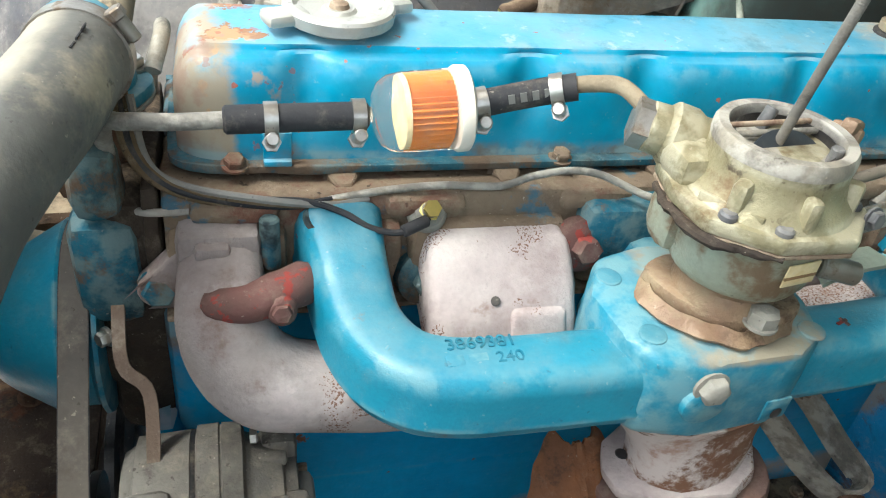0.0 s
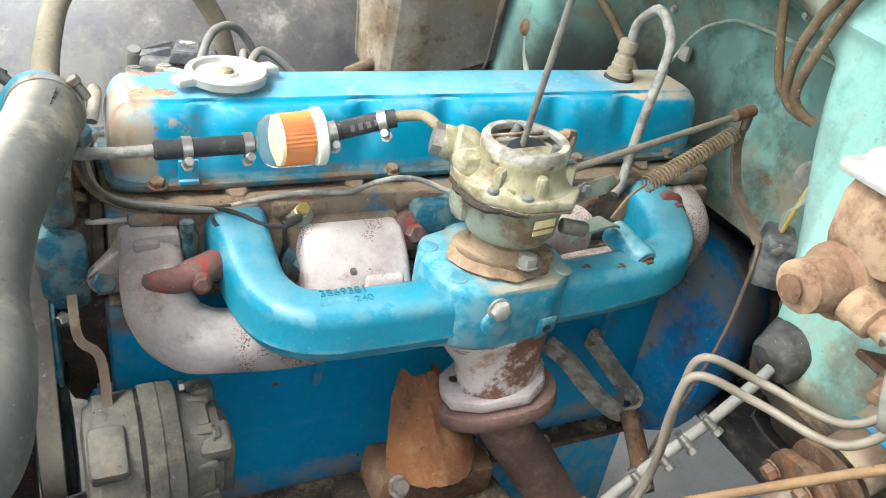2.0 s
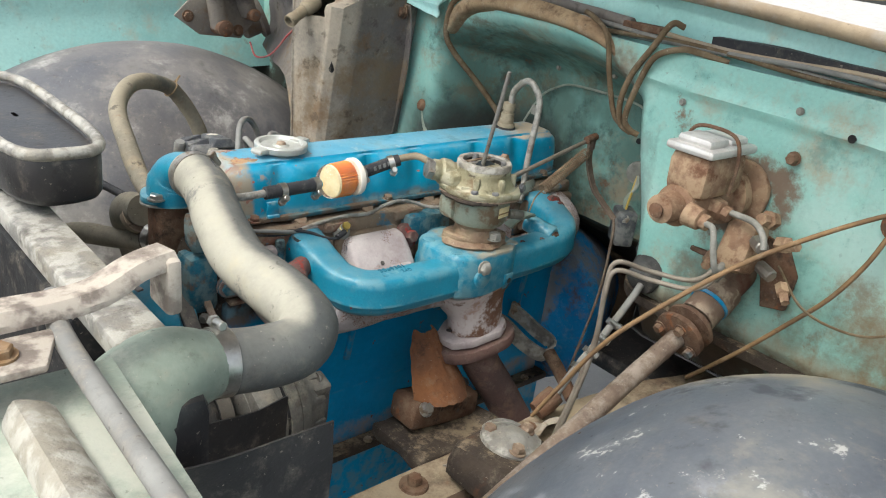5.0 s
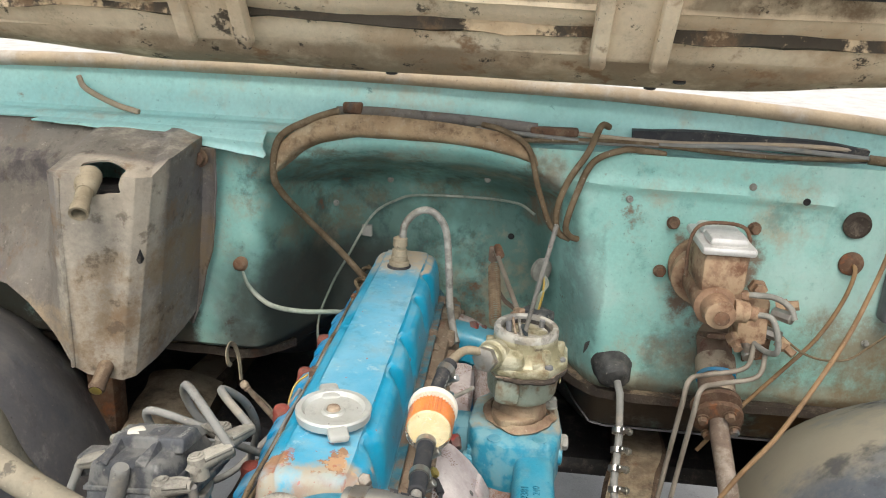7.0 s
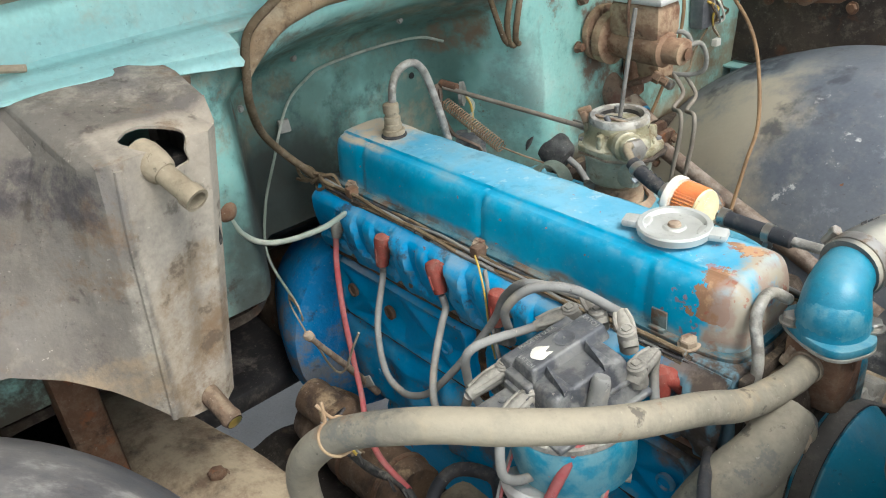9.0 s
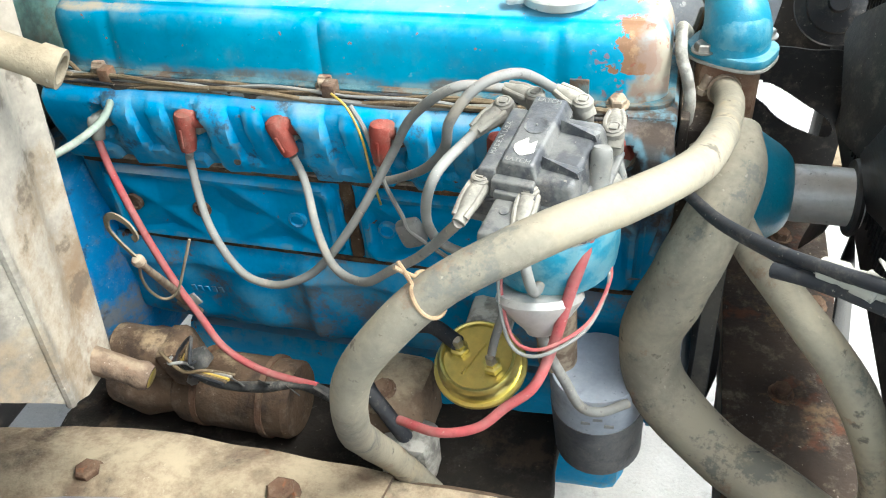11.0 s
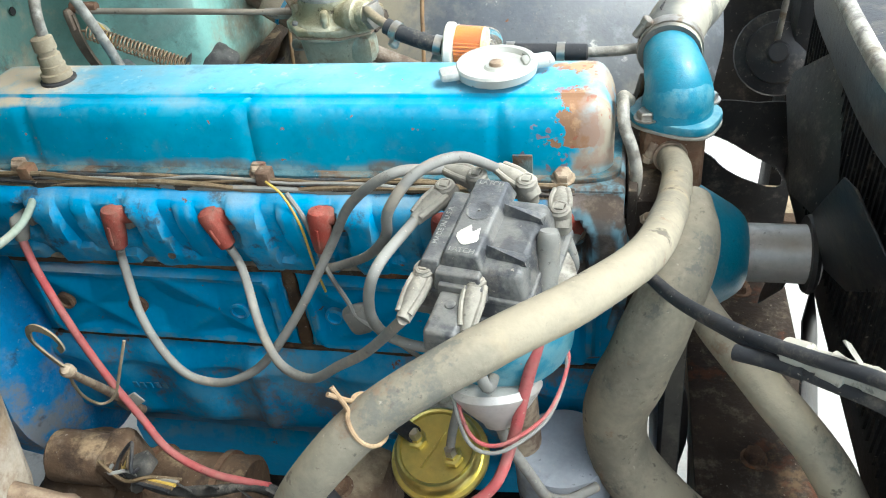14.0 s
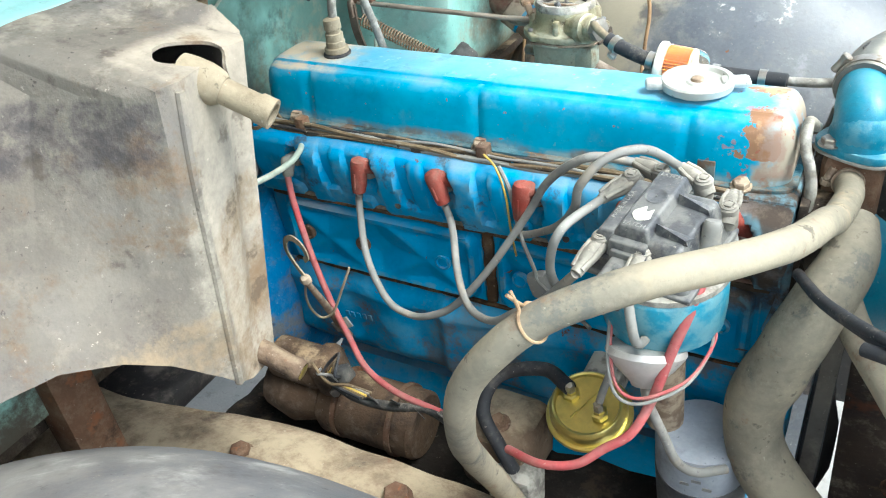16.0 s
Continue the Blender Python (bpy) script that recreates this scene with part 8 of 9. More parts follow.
for k in range(5):
    part("wire", tube([(0.56 - 0.012 * k, 0.205, 0.690), (0.545 - 0.010 * k, 0.222 + 0.006 * math.sin(k * 2.0), 0.705 + 0.008 * math.cos(k * 1.7)), (0.520, 0.228 - 0.008 * k, 0.694 + 0.006 * k), (0.500 + 0.010 * k, 0.214, 0.684), (0.470, 0.205 + 0.006 * k, 0.672 + 0.003 * k)], 0.0022, 7), (LOOM, GREYRUB, YELWIRE, LOOM, BLACKRUB)[k], st)
part("terminal_cap", rough_up(block((0.030, 0.024, 0.022), (0.515, 0.205, 0.690), 0.004, (10, 20, 15)), 0.003, 60), TAPEDARK, st)
for k in range(4):
    part("tape_flap", rough_up(plate([(0, 0), (0.020, -0.004), (0.026, 0.006), (0.010, 0.012)], (0.470 - 0.035 * k, 0.212, 0.676 + 0.003 * k), (-0.8, 0.3, 0.35 * math.sin(k * 2.1)), (0.1, 0.4, 0.9), 0.001, 0), 0.004, 90), TAPEDARK, st)
mr = thing("engine_mount", "dusty brown bolted mount bracket on the frame", "engine mount")
part("bracket", rough_up(block((0.09, 0.10, 0.09), (0.275, 0.20, 0.66), 0.02), 0.006, 22), FRAMEM, mr)
part("mount_bolt", bolt((0.275, 0.215, 0.705), (0.1, 0.3, 1), 0.010, 0.012), RUST, mr)
part("block", rough_up(block((0.06, 0.05, 0.07), (0.245, 0.245, 0.645), 0.015), 0.006, 22), ALLOY, mr)


# ---- heater, brakes, steering and wiring on the firewall ----
heat = thing("heater_box", "dust-caked moulded heater box with pipe stubs", "heater")
# each row of the plan: x, y at the top; x, y at the bottom; bottom and top heights
PLAN = [(0.600, 0.302, 0.600, 0.328, 0.960, 1.238), (0.545, 0.302, 0.545, 0.336, 0.940, 1.234), (0.470, 0.308, 0.480, 0.352, 0.918, 1.222),
        (0.436, 0.318, 0.445, 0.368, 0.905, 1.205), (0.420, 0.332, 0.434, 0.381, 0.903, 1.206), (0.404, 0.402, 0.423, 0.424, 0.914, 1.211),
        (0.399, 0.424, 0.419, 0.440, 0.925, 1.212), (0.405, 0.440, 0.423, 0.453, 0.942, 1.211), (0.428, 0.448, 0.438, 0.486, 0.978, 1.208), (0.470, 0.452, 0.450, 0.520, 1.004, 1.207),
        (0.515, 0.462, 0.468, 0.560, 1.022, 1.205), (0.540, 0.520, 0.492, 0.610, 1.020, 1.195), (0.548, 0.600, 0.515, 0.680, 1.025, 1.185), (0.556, 0.70, 0.535, 0.76, 1.03, 1.178), (0.570, 0.82, 0.56, 0.83, 1.04, 1.165), (0.606, 0.85, 0.606, 0.85, 1.06, 1.16)]


def box_fn(u, v):
    k = u * (len(PLAN) - 1)
    i = min(int(k), len(PLAN) - 2)
    xt, yt, xb, yb, zb, zt = [a + (b - a) * (k - i) for a, b in zip(PLAN[i], PLAN[i + 1])]
    w = min(1.0, v / 0.8)
    lid = max(0.0, (v - 0.8) / 0.2)
    x, y, z = xb + (xt - xb) * w, yb + (yt - yb) * w, zb + (zt - zb) * w
    # the side sinks in between its folds, and the lid rises gently to the firewall
    dent = 0.010 * math.sin(math.pi * w) * smoothstep(0.44, 0.50, y) + (0.012 * abs(noise.noise(V((y * 7 + z * 5, z * 6, 2)))) + 0.004 * noise.noise(V((y * 20, z * 20, 5)))) * smoothstep(0.43, 0.48, y)
    groove = 0.006 * math.exp(-((y - 0.352 - 0.05 * (1 - w)) / 0.012) ** 2) * smoothstep(0.5, 0.46, x) * smoothstep(0.1, 0.3, w)
    x += dent + groove
    if lid:
        x, y = x + (0.604 - x) * lid * 0.97, y + (0.5 - y) * lid * 0.25
        z = z + (1.246 - z) * lid + 0.006 * noise.noise(V((x * 14, y * 14, 1))) * lid
    return (x, y, z)


bm = sheet(box_fn, 420, 150)


def smooth_rim(bm, near, rounds=5):
    """Even out the stepped rim of a torn hole."""
    for _ in range(rounds):
        rim = {}
        for e in bm.edges:
            if len(e.link_faces) == 1:
                p, q = e.verts
                for v, w in ((p, q), (q, p)):
                    rim.setdefault(v, []).append(w.co.copy())
        for v, ws in rim.items():
            if len(ws) == 2 and near(v.co):
                v.co = v.co * 0.4 + (ws[0] + ws[1]) * 0.3
    return bm


def broken(c):
    return c.z > 1.185 and ((c.x - 0.430) / 0.023) ** 2 + ((c.y - 0.378) / 0.029) ** 2 < 1 + 0.7 * noise.noise(c * 34)


bmesh.ops.delete(bm, geom=[f for f in bm.faces if broken(f.calc_center_median())], context="FACES")
smooth_rim(bm, lambda c: c.z > 1.17 and c.x < 0.47 and 0.33 < c.y < 0.435)
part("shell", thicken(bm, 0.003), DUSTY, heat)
# Added black block stands in for the shade inside the box.
part("dark_inner_block", block((0.10, 0.10, 0.10), (0.478, 0.385, 1.13), 0.01), CORE, heat, "dark block added for the shade inside the break")
part("fold_edge", tube([(0.397, 0.426, 1.207), (0.403, 0.432, 1.14), (0.410, 0.437, 1.03), (0.417, 0.442, 0.926)], 0.004, 8), DUSTY, heat)
FL_ROWS = [(1.222, 0.278, 0.326), (1.200, 0.280, 0.332), (1.165, 0.284, 0.336), (1.124, 0.288, 0.342), (1.068, 0.294, 0.348), (1.000, 0.312, 0.358), (0.931, 0.334, 0.370)]


def flange_fn(u, v):
    k = v * (len(FL_ROWS) - 1)
    i = min(int(k), len(FL_ROWS) - 2)
    z, y0, y1 = [a + (b - a) * (k - i) for a, b in zip(FL_ROWS[i], FL_ROWS[i + 1])]
    y = y0 + (y1 - y0) * u
    x = 0.578 + 0.012 * v - 0.020 * math.exp(-((u - 0.85) / 0.22) ** 2) - 0.010 * smoothstep(0.30, 0.0, v) - 0.008 * math.exp(-(u / 0.12) ** 2)
    return (x + 0.005 * noise.noise(V((y * 30, z * 14, 6))), y + 0.004 * noise.noise(V((z * 22, 3, u))), z)


part("mounting_flange", thicken(sheet(flange_fn, 14, 40), 0.003), DUSTY, heat, "bent dusty mounting flange")
part("flange_bolt", bolt((0.566, 0.304, 1.207), (-1, 0, 0), 0.011, 0.012), RUST, heat)
sd = V((-0.86, -0.22, -0.46))
bm = lathe([(0, 0.0150), (0.008, 0.0165), (0.022, 0.0160), (0.032, 0.0140), (0.036, 0.0115)], (0.425, 0.396, 1.208), sd, 18)
part("pipe_collar", rough_up(bm, 0.002, 50), PCVM, heat)
bm = lathe([(0.030, 0.0105), (0.064, 0.0105), (0.066, 0.0122), (0.078, 0.0122), (0.078, 0.009), (0.05, 0.008)], (0.425, 0.396, 1.208), sd, 18)
part("pipe_stub", bm, PCVM, heat)
ld = V((-0.90, -0.10, -0.37))
part("pipe_stub", lathe([(0, 0.0115), (0.040, 0.0105), (0.048, 0.0120), (0.054, 0.0095), (0.046, 0.007)], (0.434, 0.400, 0.929), ld, 18), FRAMEM, heat)
part("pipe_end", lathe([(0, 0.0085), (0.0008, 0.007)], V((0.434, 0.400, 0.929)) + ld.normalized() * 0.0543, ld, 14), GOLD, heat)
bl = thing("blower_motor", "dusty brown heater blower motor", "blower motor")
part("motor", rough_up(lathe([(0, 0.052), (0.012, 0.054), (0.016, 0.042), (0.05, 0.042), (0.056, 0.036), (0.058, 0.022), (0.075, 0.020), (0.078, 0.014)], (0.535, 0.800, 1.120), (-0.85, 0.20, -0.42), 28), 0.002, 30), DUSTY, bl)
part("lead", tube([(0.505, 0.790, 1.055), (0.500, 0.750, 1.030), (0.510, 0.700, 1.045), (0.535, 0.670, 1.095), (0.560, 0.650, 1.128), (0.588, 0.646, 1.134)], 0.0022, 8), REDWIRE, bl)
part("lead_plug", lathe([(0, 0.010), (0.012, 0.009), (0.016, 0.005)], (0.592, 0.646, 1.134), (-1, 0, -0.2), 12), BLACKPL, bl)

def hinge(side):
    t = thing("hinge_mechanism", "dusty brown hood hinge mechanism with a coil spring", "hinge", "hinges under the hood")
    y = side * (0.755 if side > 0 else 0.815)
    bm = plate([(0, 0), (0.06, -0.04), (0.16, -0.05), (0.20, 0.0), (0.14, 0.05), (0.05, 0.05)], (0.30, y, 1.12), (1, 0, 0), (0, 0, 1), 0.006, 0.002)
    part("base_plate", rough_up(bm, 0.002, 30), RUST if side < 0 else DUSTY, t)
    part("arm", tube([(0.40, y - side * 0.02, 1.10), (0.38, y - side * 0.025, 1.20), (0.40, y - side * 0.02, 1.32), (0.42, y - side * 0.02, 1.46)], [0.022, 0.018, 0.02, 0.016], 10), DUSTY, t)
    part("arm", tube([(0.47, y - side * 0.02, 1.13), (0.43, y - side * 0.03, 1.20), (0.34, y - side * 0.03, 1.27)], [0.02, 0.022, 0.016], 10), DUSTY, t)
    part("pivot", lathe([(0, 0.018), (0.05, 0.018), (0.054, 0.012)], (0.40, y, 1.10), (0, -side, 0), 16), RUST, t)
    part("pivot", lathe([(0, 0.014), (0.05, 0.014), (0.054, 0.010)], (0.47, y, 1.13), (0, -side, 0), 16), RUST, t)
    p0, p1 = (V((0.50, y - side * 0.04, 1.215)), V((0.30, y - side * 0.05, 1.30))) if side > 0 else (V((0.440, -0.785, 1.182)), V((0.285, -0.785, 1.262)))
    a_, u_, w_ = frame_of(p1 - p0)
    pts = [p0.lerp(p1, k / (26 * 8)) + (u_ * math.cos(k / 8 * 6.2832) + w_ * math.sin(k / 8 * 6.2832)) * 0.024 for k in range(26 * 8 + 1)]
    part("spring", tube(pts, 0.0034, 6, smooth_path=False), DUSTY, t, "dusty coil spring")
    for at in ((0.33, 1.12), (0.45, 1.09)):
        part("hinge_bolt", bolt((at[0], y - side * 0.008, at[1]), (0, -side, 0), 0.010, 0.008), RUST, t)
hinge(-1)
hinge(1)

mc = thing("master_cylinder", "rusty cast brake master cylinder with a pale lid", "master cylinder")
part("bore", rough_up(lathe([(0, 0.012), (0.002, 0.019), (0.030, 0.021), (0.034, 0.028), (0.13, 0.028), (0.136, 0.042), (0.152, 0.042)], (0.412, -0.436, 1.082), (1, -0.02, 0.03), 28), 0.0012, 40), MASTER, mc)
part("bore_plug", lathe([(0, 0.009), (0.003, 0.010), (0.004, 0.004)], (0.4085, -0.436, 1.082), (-1, 0.02, -0.03), 14), RUST, mc)
bm = block((0.100, 0.062, 0.060), (0.494, -0.442, 1.126), 0.014)
part("reservoir", rough_up(bm, 0.0015, 40), MASTER, mc)
bm = block((0.112, 0.070, 0.012), (0.494, -0.442, 1.160), 0.005)
block((0.046, 0.050, 0.014), (0.468, -0.442, 1.170), 0.006, bm=bm)
block((0.044, 0.050, 0.012), (0.518, -0.442, 1.169), 0.006, bm=bm)
part("lid", bm, LIDM, mc, "pale pressed metal lid")
part("bail_wire", tube([(0.494, -0.404, 1.105), (0.494, -0.402, 1.150), (0.493, -0.412, 1.178), (0.493, -0.442, 1.184), (0.493, -0.472, 1.178), (0.494, -0.482, 1.150), (0.494, -0.48, 1.105)], 0.0026, 8), RUST, mc)
for dx, dz in ((0.0, 0.0), (0.05, 0.004)):
    part("outlet", lathe([(0, 0.016), (0.020, 0.014), (0.022, 0.010), (0.032, 0.010)], (0.445 + dx, -0.458, 1.080 + dz), (0, -1, -0.1), 6 if dx else 16), MASTER, mc)
part("mount_flange", rough_up(plate(oval(0.050, 0.046, 24, 2.2), (0.572, -0.446, 1.092), (0, 1, 0), (0, 0, 1), 0.012, 0.003), 0.002, 40), MASTER, mc)
for dy, dz in ((-0.065, 0.055), (0.050, 0.055), (0.06, -0.02)):
    part("firewall_nut", bolt((0.583, -0.446 + dy, 1.10 + dz), (-1, 0, 0), 0.0075, 0.012), RUST, mc)
pv = thing("brake_valve", "rusty brake combination valve under the master cylinder", "brake valve")
part("body", rough_up(block((0.05, 0.045, 0.07), (0.520, -0.505, 1.040), 0.012, (0, 15, 0)), 0.004, 40), MASTER, pv)
part("bracket", rough_up(block((0.05, 0.06, 0.008), (0.52, -0.475, 1.01), 0.003, (0, 20, 0)), 0.002, 40), RUST, pv)
for a, b in (((0.50, -0.53, 1.06), (0.48, -0.55, 1.06)), ((0.50, -0.50, 1.01), (0.475, -0.50, 1.0)), ((0.53, -0.53, 1.02), (0.52, -0.555, 1.015))):
    part("fitting", rod(a, b, 0.009, 8), STEEL, pv)
lines = thing("brake_lines", "bent grey steel brake lines", "brake line")
part("line", tube([(0.440, -0.488, 1.078), (0.430, -0.505, 1.078), (0.425, -0.515, 1.055), (0.432, -0.520, 1.030), (0.455, -0.515, 1.020), (0.48, -0.505, 1.02)], 0.0040, 10), BOOTTAN, lines)
part("line", tube([(0.495, -0.490, 1.085), (0.490, -0.525, 1.085), (0.482, -0.545, 1.075), (0.478, -0.552, 1.06)], 0.0042, 10), BOOTTAN, lines)
for off in (V((0, 0, 0)), V((0.016, 0.012, 0.004))):
    part("line", tube([tuple(V(p) + off) for p in ((0.462, -0.517, 1.016), (0.431, -0.501, 0.994), (0.412, -0.448, 0.988), (0.378, -0.417, 0.995), (0.374, -0.411, 0.958), (0.384, -0.406, 0.870), (0.375, -0.394, 0.768), (0.368, -0.378, 0.68), (0.37, -0.36, 0.62))], 0.0034, 10), LINEM, lines)
stc = thing("steering_column", "rusty steering shaft with a flexible coupling", "steering column")
part("jacket", rough_up(lathe([(0, 0.026), (0.03, 0.026), (0.032, 0.029), (0.06, 0.029), (0.062, 0.025), (0.13, 0.026), (0.16, 0.03)], (0.508, -0.477, 0.922), (0.80, -0.04, 0.56), 28), 0.001, 40), DIRTY, stc)
part("blue_band", lathe([(0, 0.0285), (0.022, 0.0285)], (0.530, -0.478, 0.937), (0.80, -0.04, 0.56), 28), BLOCK, stc)
bm = lathe([(0, 0.020), (0.004, 0.036), (0.012, 0.036), (0.016, 0.022), (0.022, 0.022), (0.026, 0.036), (0.032, 0.036), (0.036, 0.018)], (0.472, -0.474, 0.898), (0.90, -0.02, 0.43), 20)
part("coupling", rough_up(bm, 0.002, 40), RUST, stc)
for k in range(4):
    a = k * 1.5708 + 0.4
    _, u_, w_ = frame_of((0.90, -0.02, 0.43))
    part("coupling_bolt", bolt(V((0.470, -0.474, 0.897)) + (u_ * math.cos(a) + w_ * math.sin(a)) * 0.026, (-0.9, 0.02, -0.43), 0.007, 0.009), RUST, stc)
part("shaft", tube([(0.478, -0.474, 0.900), (0.367, -0.471, 0.852), (0.20, -0.470, 0.780), (0.08, -0.47, 0.73)], [0.0135, 0.013, 0.014, 0.014], 16, smooth_path=False), ARMM, stc)
sg = thing("steering_box", "crusted grey steering gear box on the frame", "steering box")
part("case", rough_up(block((0.14, 0.11, 0.060), (0.245, -0.395, 0.728), 0.022, (0, 12, 10)), 0.010, 26), GRIT, sg)
part("cover", rough_up(lathe([(0, 0.042), (0.012, 0.042), (0.016, 0.03), (0.024, 0.012)], (0.255, -0.395, 0.752), (0.1, -0.1, 1), 20), 0.004, 30), ALLOY, sg)
for k in range(3):
    a = 2.1 * k
    part("cover_bolt", bolt((0.255 + 0.03 * math.cos(a), -0.395 + 0.03 * math.sin(a), 0.765), (0.1, -0.1, 1), 0.009, 0.010), DIRTY, sg)
part("torn_shield", thicken(sheet(lambda u, v: (0.20 + 0.20 * u, -0.33 - 0.05 * v + 0.01 * math.sin(u * 9), 0.70 + 0.03 * v + 0.014 * noise.noise(V((u * 6, v * 4, 1)))), 16, 8), 0.002), DUSTY, sg)
cl = thing("clutch_rod", "grey clutch push rod with a rubber boot and clamps", "clutch rod")
part("boot", rough_up(lathe([(0, 0.040), (0.006, 0.041), (0.010, 0.034), (0.018, 0.032), (0.021, 0.029), (0.024, 0.031), (0.040, 0.029), (0.044, 0.027), (0.060, 0.025), (0.064, 0.021), (0.065, 0.012)], (0.626, -0.332, 0.930), (-0.86, -0.10, -0.42), 28), 0.005, 30), TAPEDARK, cl)
part("rod", tube([(0.580, -0.341, 0.906), (0.552, -0.347, 0.888), (0.508, -0.346, 0.843), (0.461, -0.339, 0.792), (0.401, -0.341, 0.742)], 0.0058, 12, smooth_path=False), GREYRUB, cl)
for at in ((0.512, -0.345, 0.847), (0.492, -0.343, 0.826), (0.474, -0.340, 0.806), (0.452, -0.340, 0.785)):
    clamp(at, (0.047, -0.004, 0.050), 0.0086, cl, 0.008, (0, -0.5, 0.8))
part("joint", rough_up(lathe([(0, 0.016), (0.02, 0.018), (0.04, 0.015)], (0.41, -0.341, 0.750), (-0.8, 0.1, -0.5), 14), 0.002, 40), RUST, cl)
solo("control_cable", tube([(0.300, -0.388, 0.780), (0.306, -0.420, 0.845), (0.309, -0.459, 0.918), (0.318, -0.502, 0.980), (0.377, -0.575, 1.070), (0.458, -0.634, 1.122), (0.534, -0.679, 1.150), (0.591, -0.702, 1.154)], 0.0031, 10), OCHRE, "thin ochre cable crossing to the firewall", "cable")
fwc = thing("firewall_cable", "tan cable through a rusty firewall grommet", "cable")
part("cable", tube([(0.590, -0.656, 1.112), (0.568, -0.656, 1.104), (0.560, -0.644, 1.060), (0.556, -0.618, 1.004), (0.556, -0.580, 0.950), (0.556, -0.528, 0.880), (0.54, -0.47, 0.81)], 0.0032, 10), OCHRE, fwc)
part("grommet", lathe([(0, 0.018), (0.003, 0.017), (0.006, 0.009)], (0.5845, -0.655, 1.112), (-1, 0, 0), 24), RUST, fwc)
solo("grommet", lathe([(0, 0.020), (0.003, 0.019), (0.005, 0.014), (0.002, 0.006), (0.001, 0.003)], (0.584, -0.652, 1.170), (-1, 0, 0), 28), GRIT, "round rusty rubber grommet in the firewall", "grommet")
solo("firewall_plug", lathe([(0, 0.020), (0.006, 0.020), (0.009, 0.012), (0.008, 0.004)], (0.690, -0.216, 1.030), (-0.75, -0.6, 0.0), 22), BOOTTAN, "round tan plug with loose wires", "plug")
pw = thing("plug_wires", "pale green loose wires hanging from a plug", "wire")
for k in range(3):
    part("wire", tube([(0.682, -0.222, 1.026), (0.674, -0.224 - 0.003 * k, 1.01), (0.672, -0.222 + 0.004 * k, 0.985), (0.676, -0.215, 0.95 + 0.006 * k)], 0.0022, 7), TANKG if k else YELWIRE, pw)
bsw = thing("backup_switch", "black plastic switch body on the firewall", "switch")
part("body", block((0.034, 0.050, 0.062), (0.676, -0.218, 0.935), 0.006, (0, 0, -40)), CAPBLACK, bsw)
part("screw", bolt((0.660, -0.230, 0.955), (-0.75, -0.6, 0.2), 0.008, 0.006), STEEL, bsw)
cb = thing("connector_block", "black wiring connector with tangled wires", "connector")
part("housing", block((0.03, 0.06, 0.075), (0.572, -0.735, 1.070), 0.005), BLACKPL, cb)
for k in range(5):
    a = 1.3 * k
    part("wire", tube([(0.556, -0.715 - 0.01 * k, 1.085), (0.545, -0.735 + 0.015 * math.sin(a), 1.07), (0.548, -0.725 - 0.012 * k, 1.05 + 0.01 * math.cos(a)), (0.556, -0.74, 1.035), (0.552, -0.755, 1.01)], 0.0022, 7), (YELWIRE, LOOM, GREYRUB, WHITEPL, LOOM)[k], cb)
part("plug", block((0.012, 0.016, 0.014), (0.555, -0.752, 1.0), 0.002), WHITEPL, cb)

# looms and cables at the top of the firewall
top = thing("wiring_loom", "bundle of dusty cables along the top of the firewall", "wiring loom")
for k in range(5):
    pts = [(0.612 + 0.007 * (k % 3), y, 1.258 + 0.005 * (k // 2) + 0.004 * math.sin(y * 15 + k)) for y in (-0.10, -0.17, -0.24, -0.30, -0.38, -0.46, -0.54, -0.62, -0.66)]
    part("cable", tube(pts, 0.0036, 8, 5), (LOOM, GREYRUB, BOOTTAN, GREYRUB, TANTUBE)[k], top)
part("rubber_strip", rough_up(sweep([(0.634, -0.33, 1.268), (0.632, -0.42, 1.272), (0.632, -0.52, 1.270), (0.630, -0.60, 1.268), (0.622, -0.66, 1.262)], [(-0.010, -0.008), (0.010, -0.008), (0.010, 0.010), (-0.010, 0.010)], n=6), 0.001, 40), BLACKRUB, top, "black rubber strip")
part("cable", tube([(0.612, -0.66, 1.26), (0.60, -0.70, 1.255), (0.58, -0.74, 1.22), (0.55, -0.77, 1.17), (0.50, -0.80, 1.12), (0.42, -0.83, 1.08)], 0.007, 10), LOOM, top)
part("conduit", tube([(0.624, 0.11, 1.278), (0.624, 0.05, 1.281), (0.622, -0.04, 1.279), (0.622, -0.12, 1.276), (0.622, -0.19, 1.272)], 0.0085, 10), DUSTY, top)
part("bracket", rough_up(block((0.02, 0.028, 0.016), (0.622, 0.085, 1.286), 0.003), 0.002, 60), RUST, top)
part("bracket", rough_up(block((0.02, 0.07, 0.012), (0.620, -0.215, 1.270), 0.003), 0.002, 60), RUST, top)
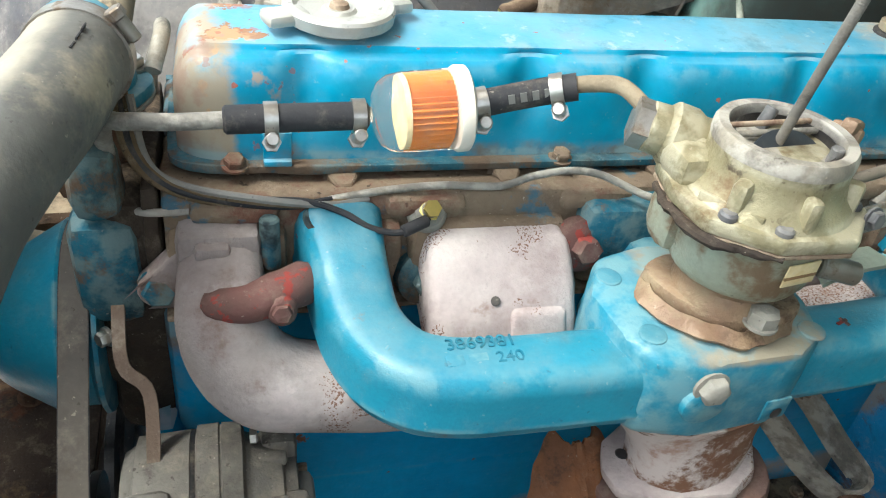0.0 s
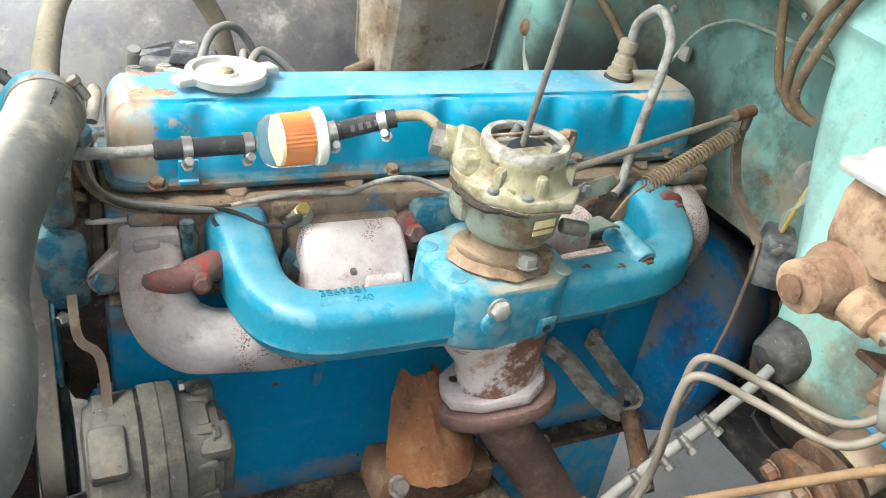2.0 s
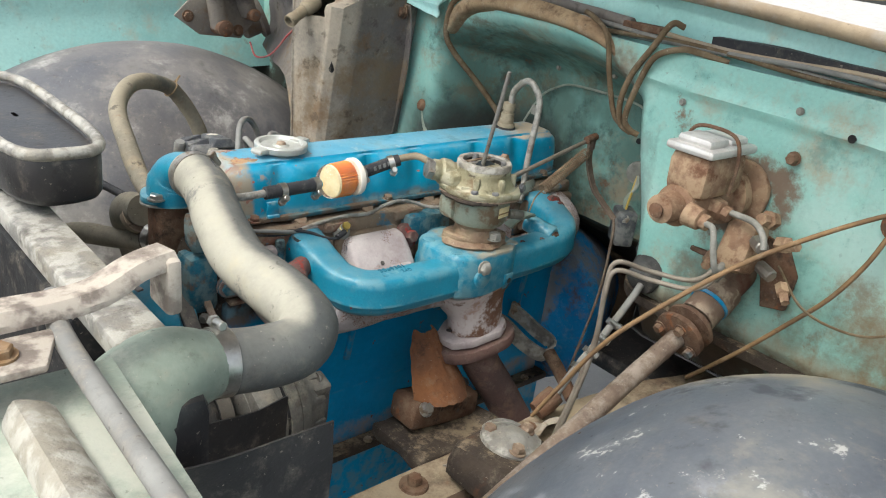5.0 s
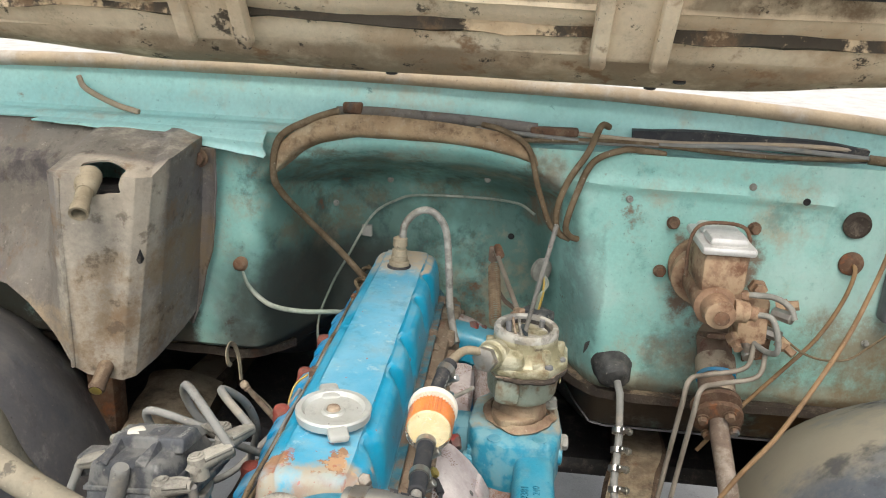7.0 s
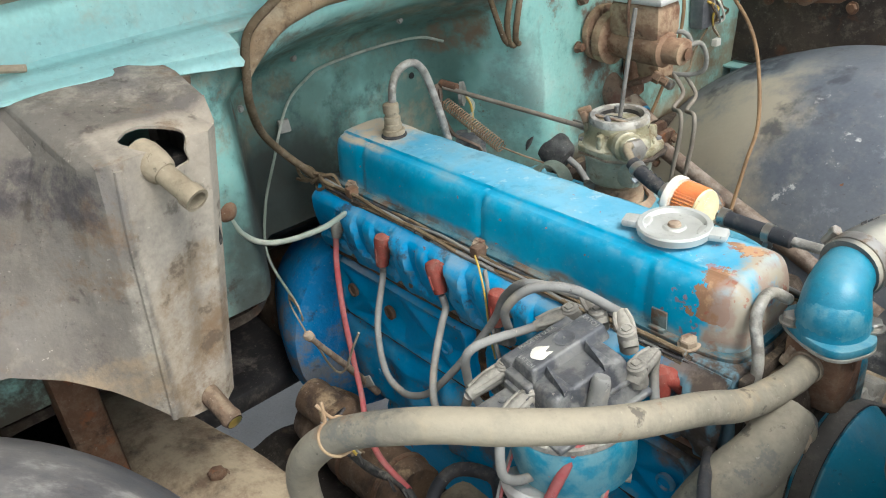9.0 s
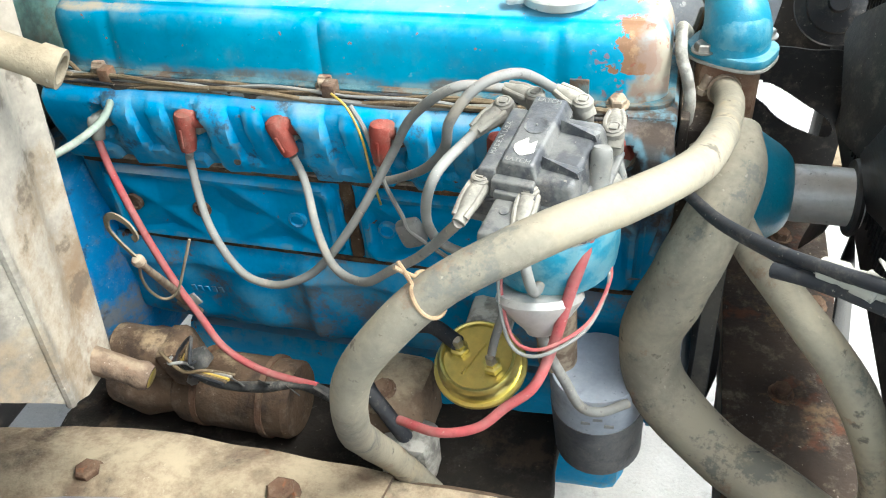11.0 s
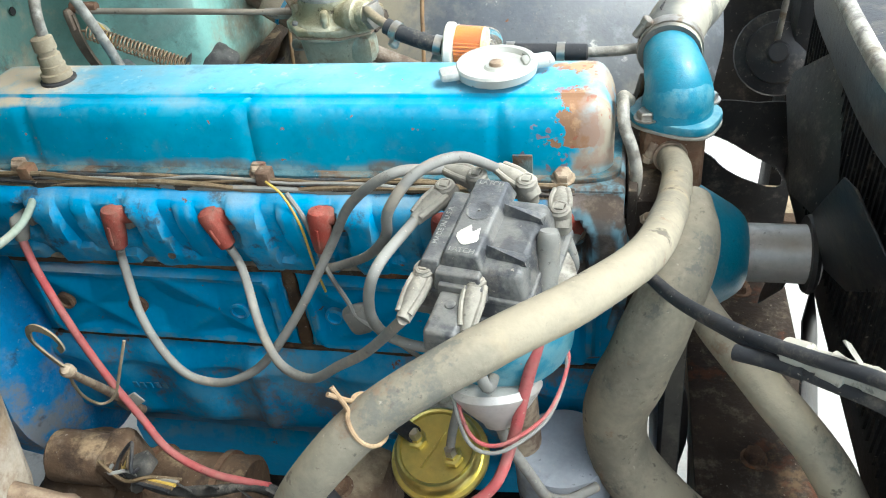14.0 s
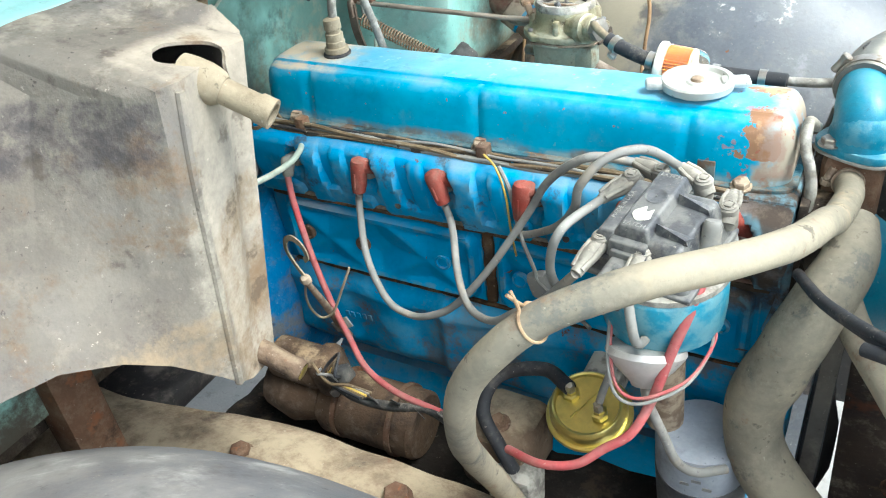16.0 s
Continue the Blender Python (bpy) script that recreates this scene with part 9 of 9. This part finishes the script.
for pts, r_ in (([(0.606, -0.110, 1.276), (0.590, -0.140, 1.272), (0.581, -0.178, 1.251), (0.580, -0.197, 1.194), (0.582, -0.218, 1.140), (0.590, -0.236, 1.122)], 0.0042),
                ([(0.606, -0.292, 1.284), (0.592, -0.279, 1.286), (0.580, -0.263, 1.249), (0.578, -0.239, 1.206), (0.580, -0.227, 1.162), (0.584, -0.232, 1.128), (0.592, -0.250, 1.116)], 0.0048),
                ([(0.604, -0.375, 1.250), (0.588, -0.340, 1.256), (0.580, -0.310, 1.256), (0.577, -0.272, 1.237), (0.577, -0.253, 1.190), (0.579, -0.242, 1.140), (0.586, -0.250, 1.122), (0.594, -0.262, 1.116)], 0.0048)):
    part("hanging_cable", tube(pts, r_, 10), LOOM, top)
lip = thing("recess_trim", "dusty tan strip over the firewall recess", "trim strip")
LIP_OUT = spline([(0, 0.200, 1.186), (0, 0.197, 1.206), (0, 0.190, 1.228), (0, 0.160, 1.256), (0, 0.115, 1.276), (0, 0.06, 1.282), (0, -0.04, 1.279), (0, -0.13, 1.270), (0, -0.168, 1.260), (0, -0.190, 1.240), (0, -0.198, 1.222)], 8)
LIP_IN = spline([(0, 0.197, 1.184), (0, 0.181, 1.192), (0, 0.164, 1.200), (0, 0.132, 1.220), (0, 0.090, 1.230), (0, 0.05, 1.233), (0, -0.04, 1.234), (0, -0.105, 1.230), (0, -0.146, 1.224), (0, -0.176, 1.222), (0, -0.195, 1.220)], 8)


def lip_fn(u, v):
    """A rolled flange round the top of the recess."""
    k = int(round(u * (len(LIP_OUT) - 1)))
    p = LIP_OUT[k].lerp(LIP_IN[k], v)
    wide = (LIP_OUT[k] - LIP_IN[k]).length / 0.05
    x = 0.590 - 0.014 * min(1.0, wide) * math.sin(math.pi * min(1.0, v * 1.25)) + 0.026 * smoothstep(0.55, 1.0, v)
    return (x + 0.003 * noise.noise(V((p.y * 26, p.z * 26, 4))), p.y + 0.003 * noise.noise(V((p.y * 40, v * 3, 1))), p.z)


part("strip", thicken(sheet(lip_fn, len(LIP_OUT) - 1, 16), 0.003), LIPM, lip)
loom2 = thing("recess_cable", "brown cable running down the firewall recess", "cable")
part("cable", tube([(0.596, 0.10, 1.285), (0.590, 0.145, 1.268), (0.586, 0.188, 1.240), (0.590, 0.199, 1.185), (0.612, 0.191, 1.148), (0.660, 0.160, 1.091), (0.688, 0.116, 1.035), (0.693, 0.068, 0.978), (0.69, 0.06, 0.95)], 0.0055, 10), LOOM, loom2)
tw = thing("thin_wire", "thin pale wire across the firewall recess", "wire")
part("wire", tube([(0.70, 0.15, 0.80), (0.725, 0.165, 0.88), (0.738, 0.145, 0.95), (0.742, 0.115, 1.01), (0.744, 0.075, 1.085), (0.744, 0.035, 1.115), (0.744, -0.003, 1.127), (0.744, -0.10, 1.130), (0.725, -0.17, 1.130), (0.70, -0.20, 1.12)], 0.0022, 8), TANKG, tw)
solo("wire_clip", rough_up(block((0.008, 0.018, 0.020), (0.746, 0.083, 1.058), 0.002), 0.002, 60), BOOTTAN, "small bent metal clip on the firewall", "clip")
solo("side_plug", rough_up(lathe([(0, 0.014), (0.005, 0.012), (0.009, 0.006)], (0.604, 0.258, 1.032), (-1, 0, 0), 16), 0.003, 60), RUST, "rusty round firewall plug with a wire", "plug")
solo("cowl_tube", tube([(0.640, 0.52, 1.305), (0.632, 0.505, 1.288), (0.628, 0.46, 1.268), (0.626, 0.42, 1.258)], 0.0045, 8), TANTUBE, "short bent tan rubber tube on the cowl", "tube")

for at, ax, r_, h_ in (((0.535, -0.545, 1.055), (-0.3, -1, 0.3), 0.011, 0.030), ((0.500, -0.480, 1.020), (-1, -0.2, -0.4), 0.010, 0.026), ((0.555, -0.520, 1.075), (-1, 0.1, 0.2), 0.013, 0.030), ((0.545, -0.560, 1.00), (-0.6, -0.6, -0.4), 0.009, 0.03)):
    part("port_fitting", lathe([(0, r_), (h_ * 0.5, r_), (h_ * 0.55, r_ * 0.7), (h_, r_ * 0.65)], at, ax, 6), MASTER, pv)
part("bracket", rough_up(plate([(-0.03, -0.05), (0.004, -0.06), (0.012, -0.02), (0.030, 0.0), (0.022, 0.04), (-0.012, 0.03), (-0.034, 0.0)], (0.578, -0.530, 1.005), (0, 1, 0), (0, 0, 1), 0.006, 0.002), 0.004, 40), RUST, pv)
solo("wire_loop", tube([(0.555, -0.545, 1.02), (0.535, -0.60, 0.985), (0.550, -0.66, 0.975), (0.570, -0.70, 0.99), (0.565, -0.735, 1.03)], 0.0018, 7), LOOM, "thin brown wire along the firewall", "wire")
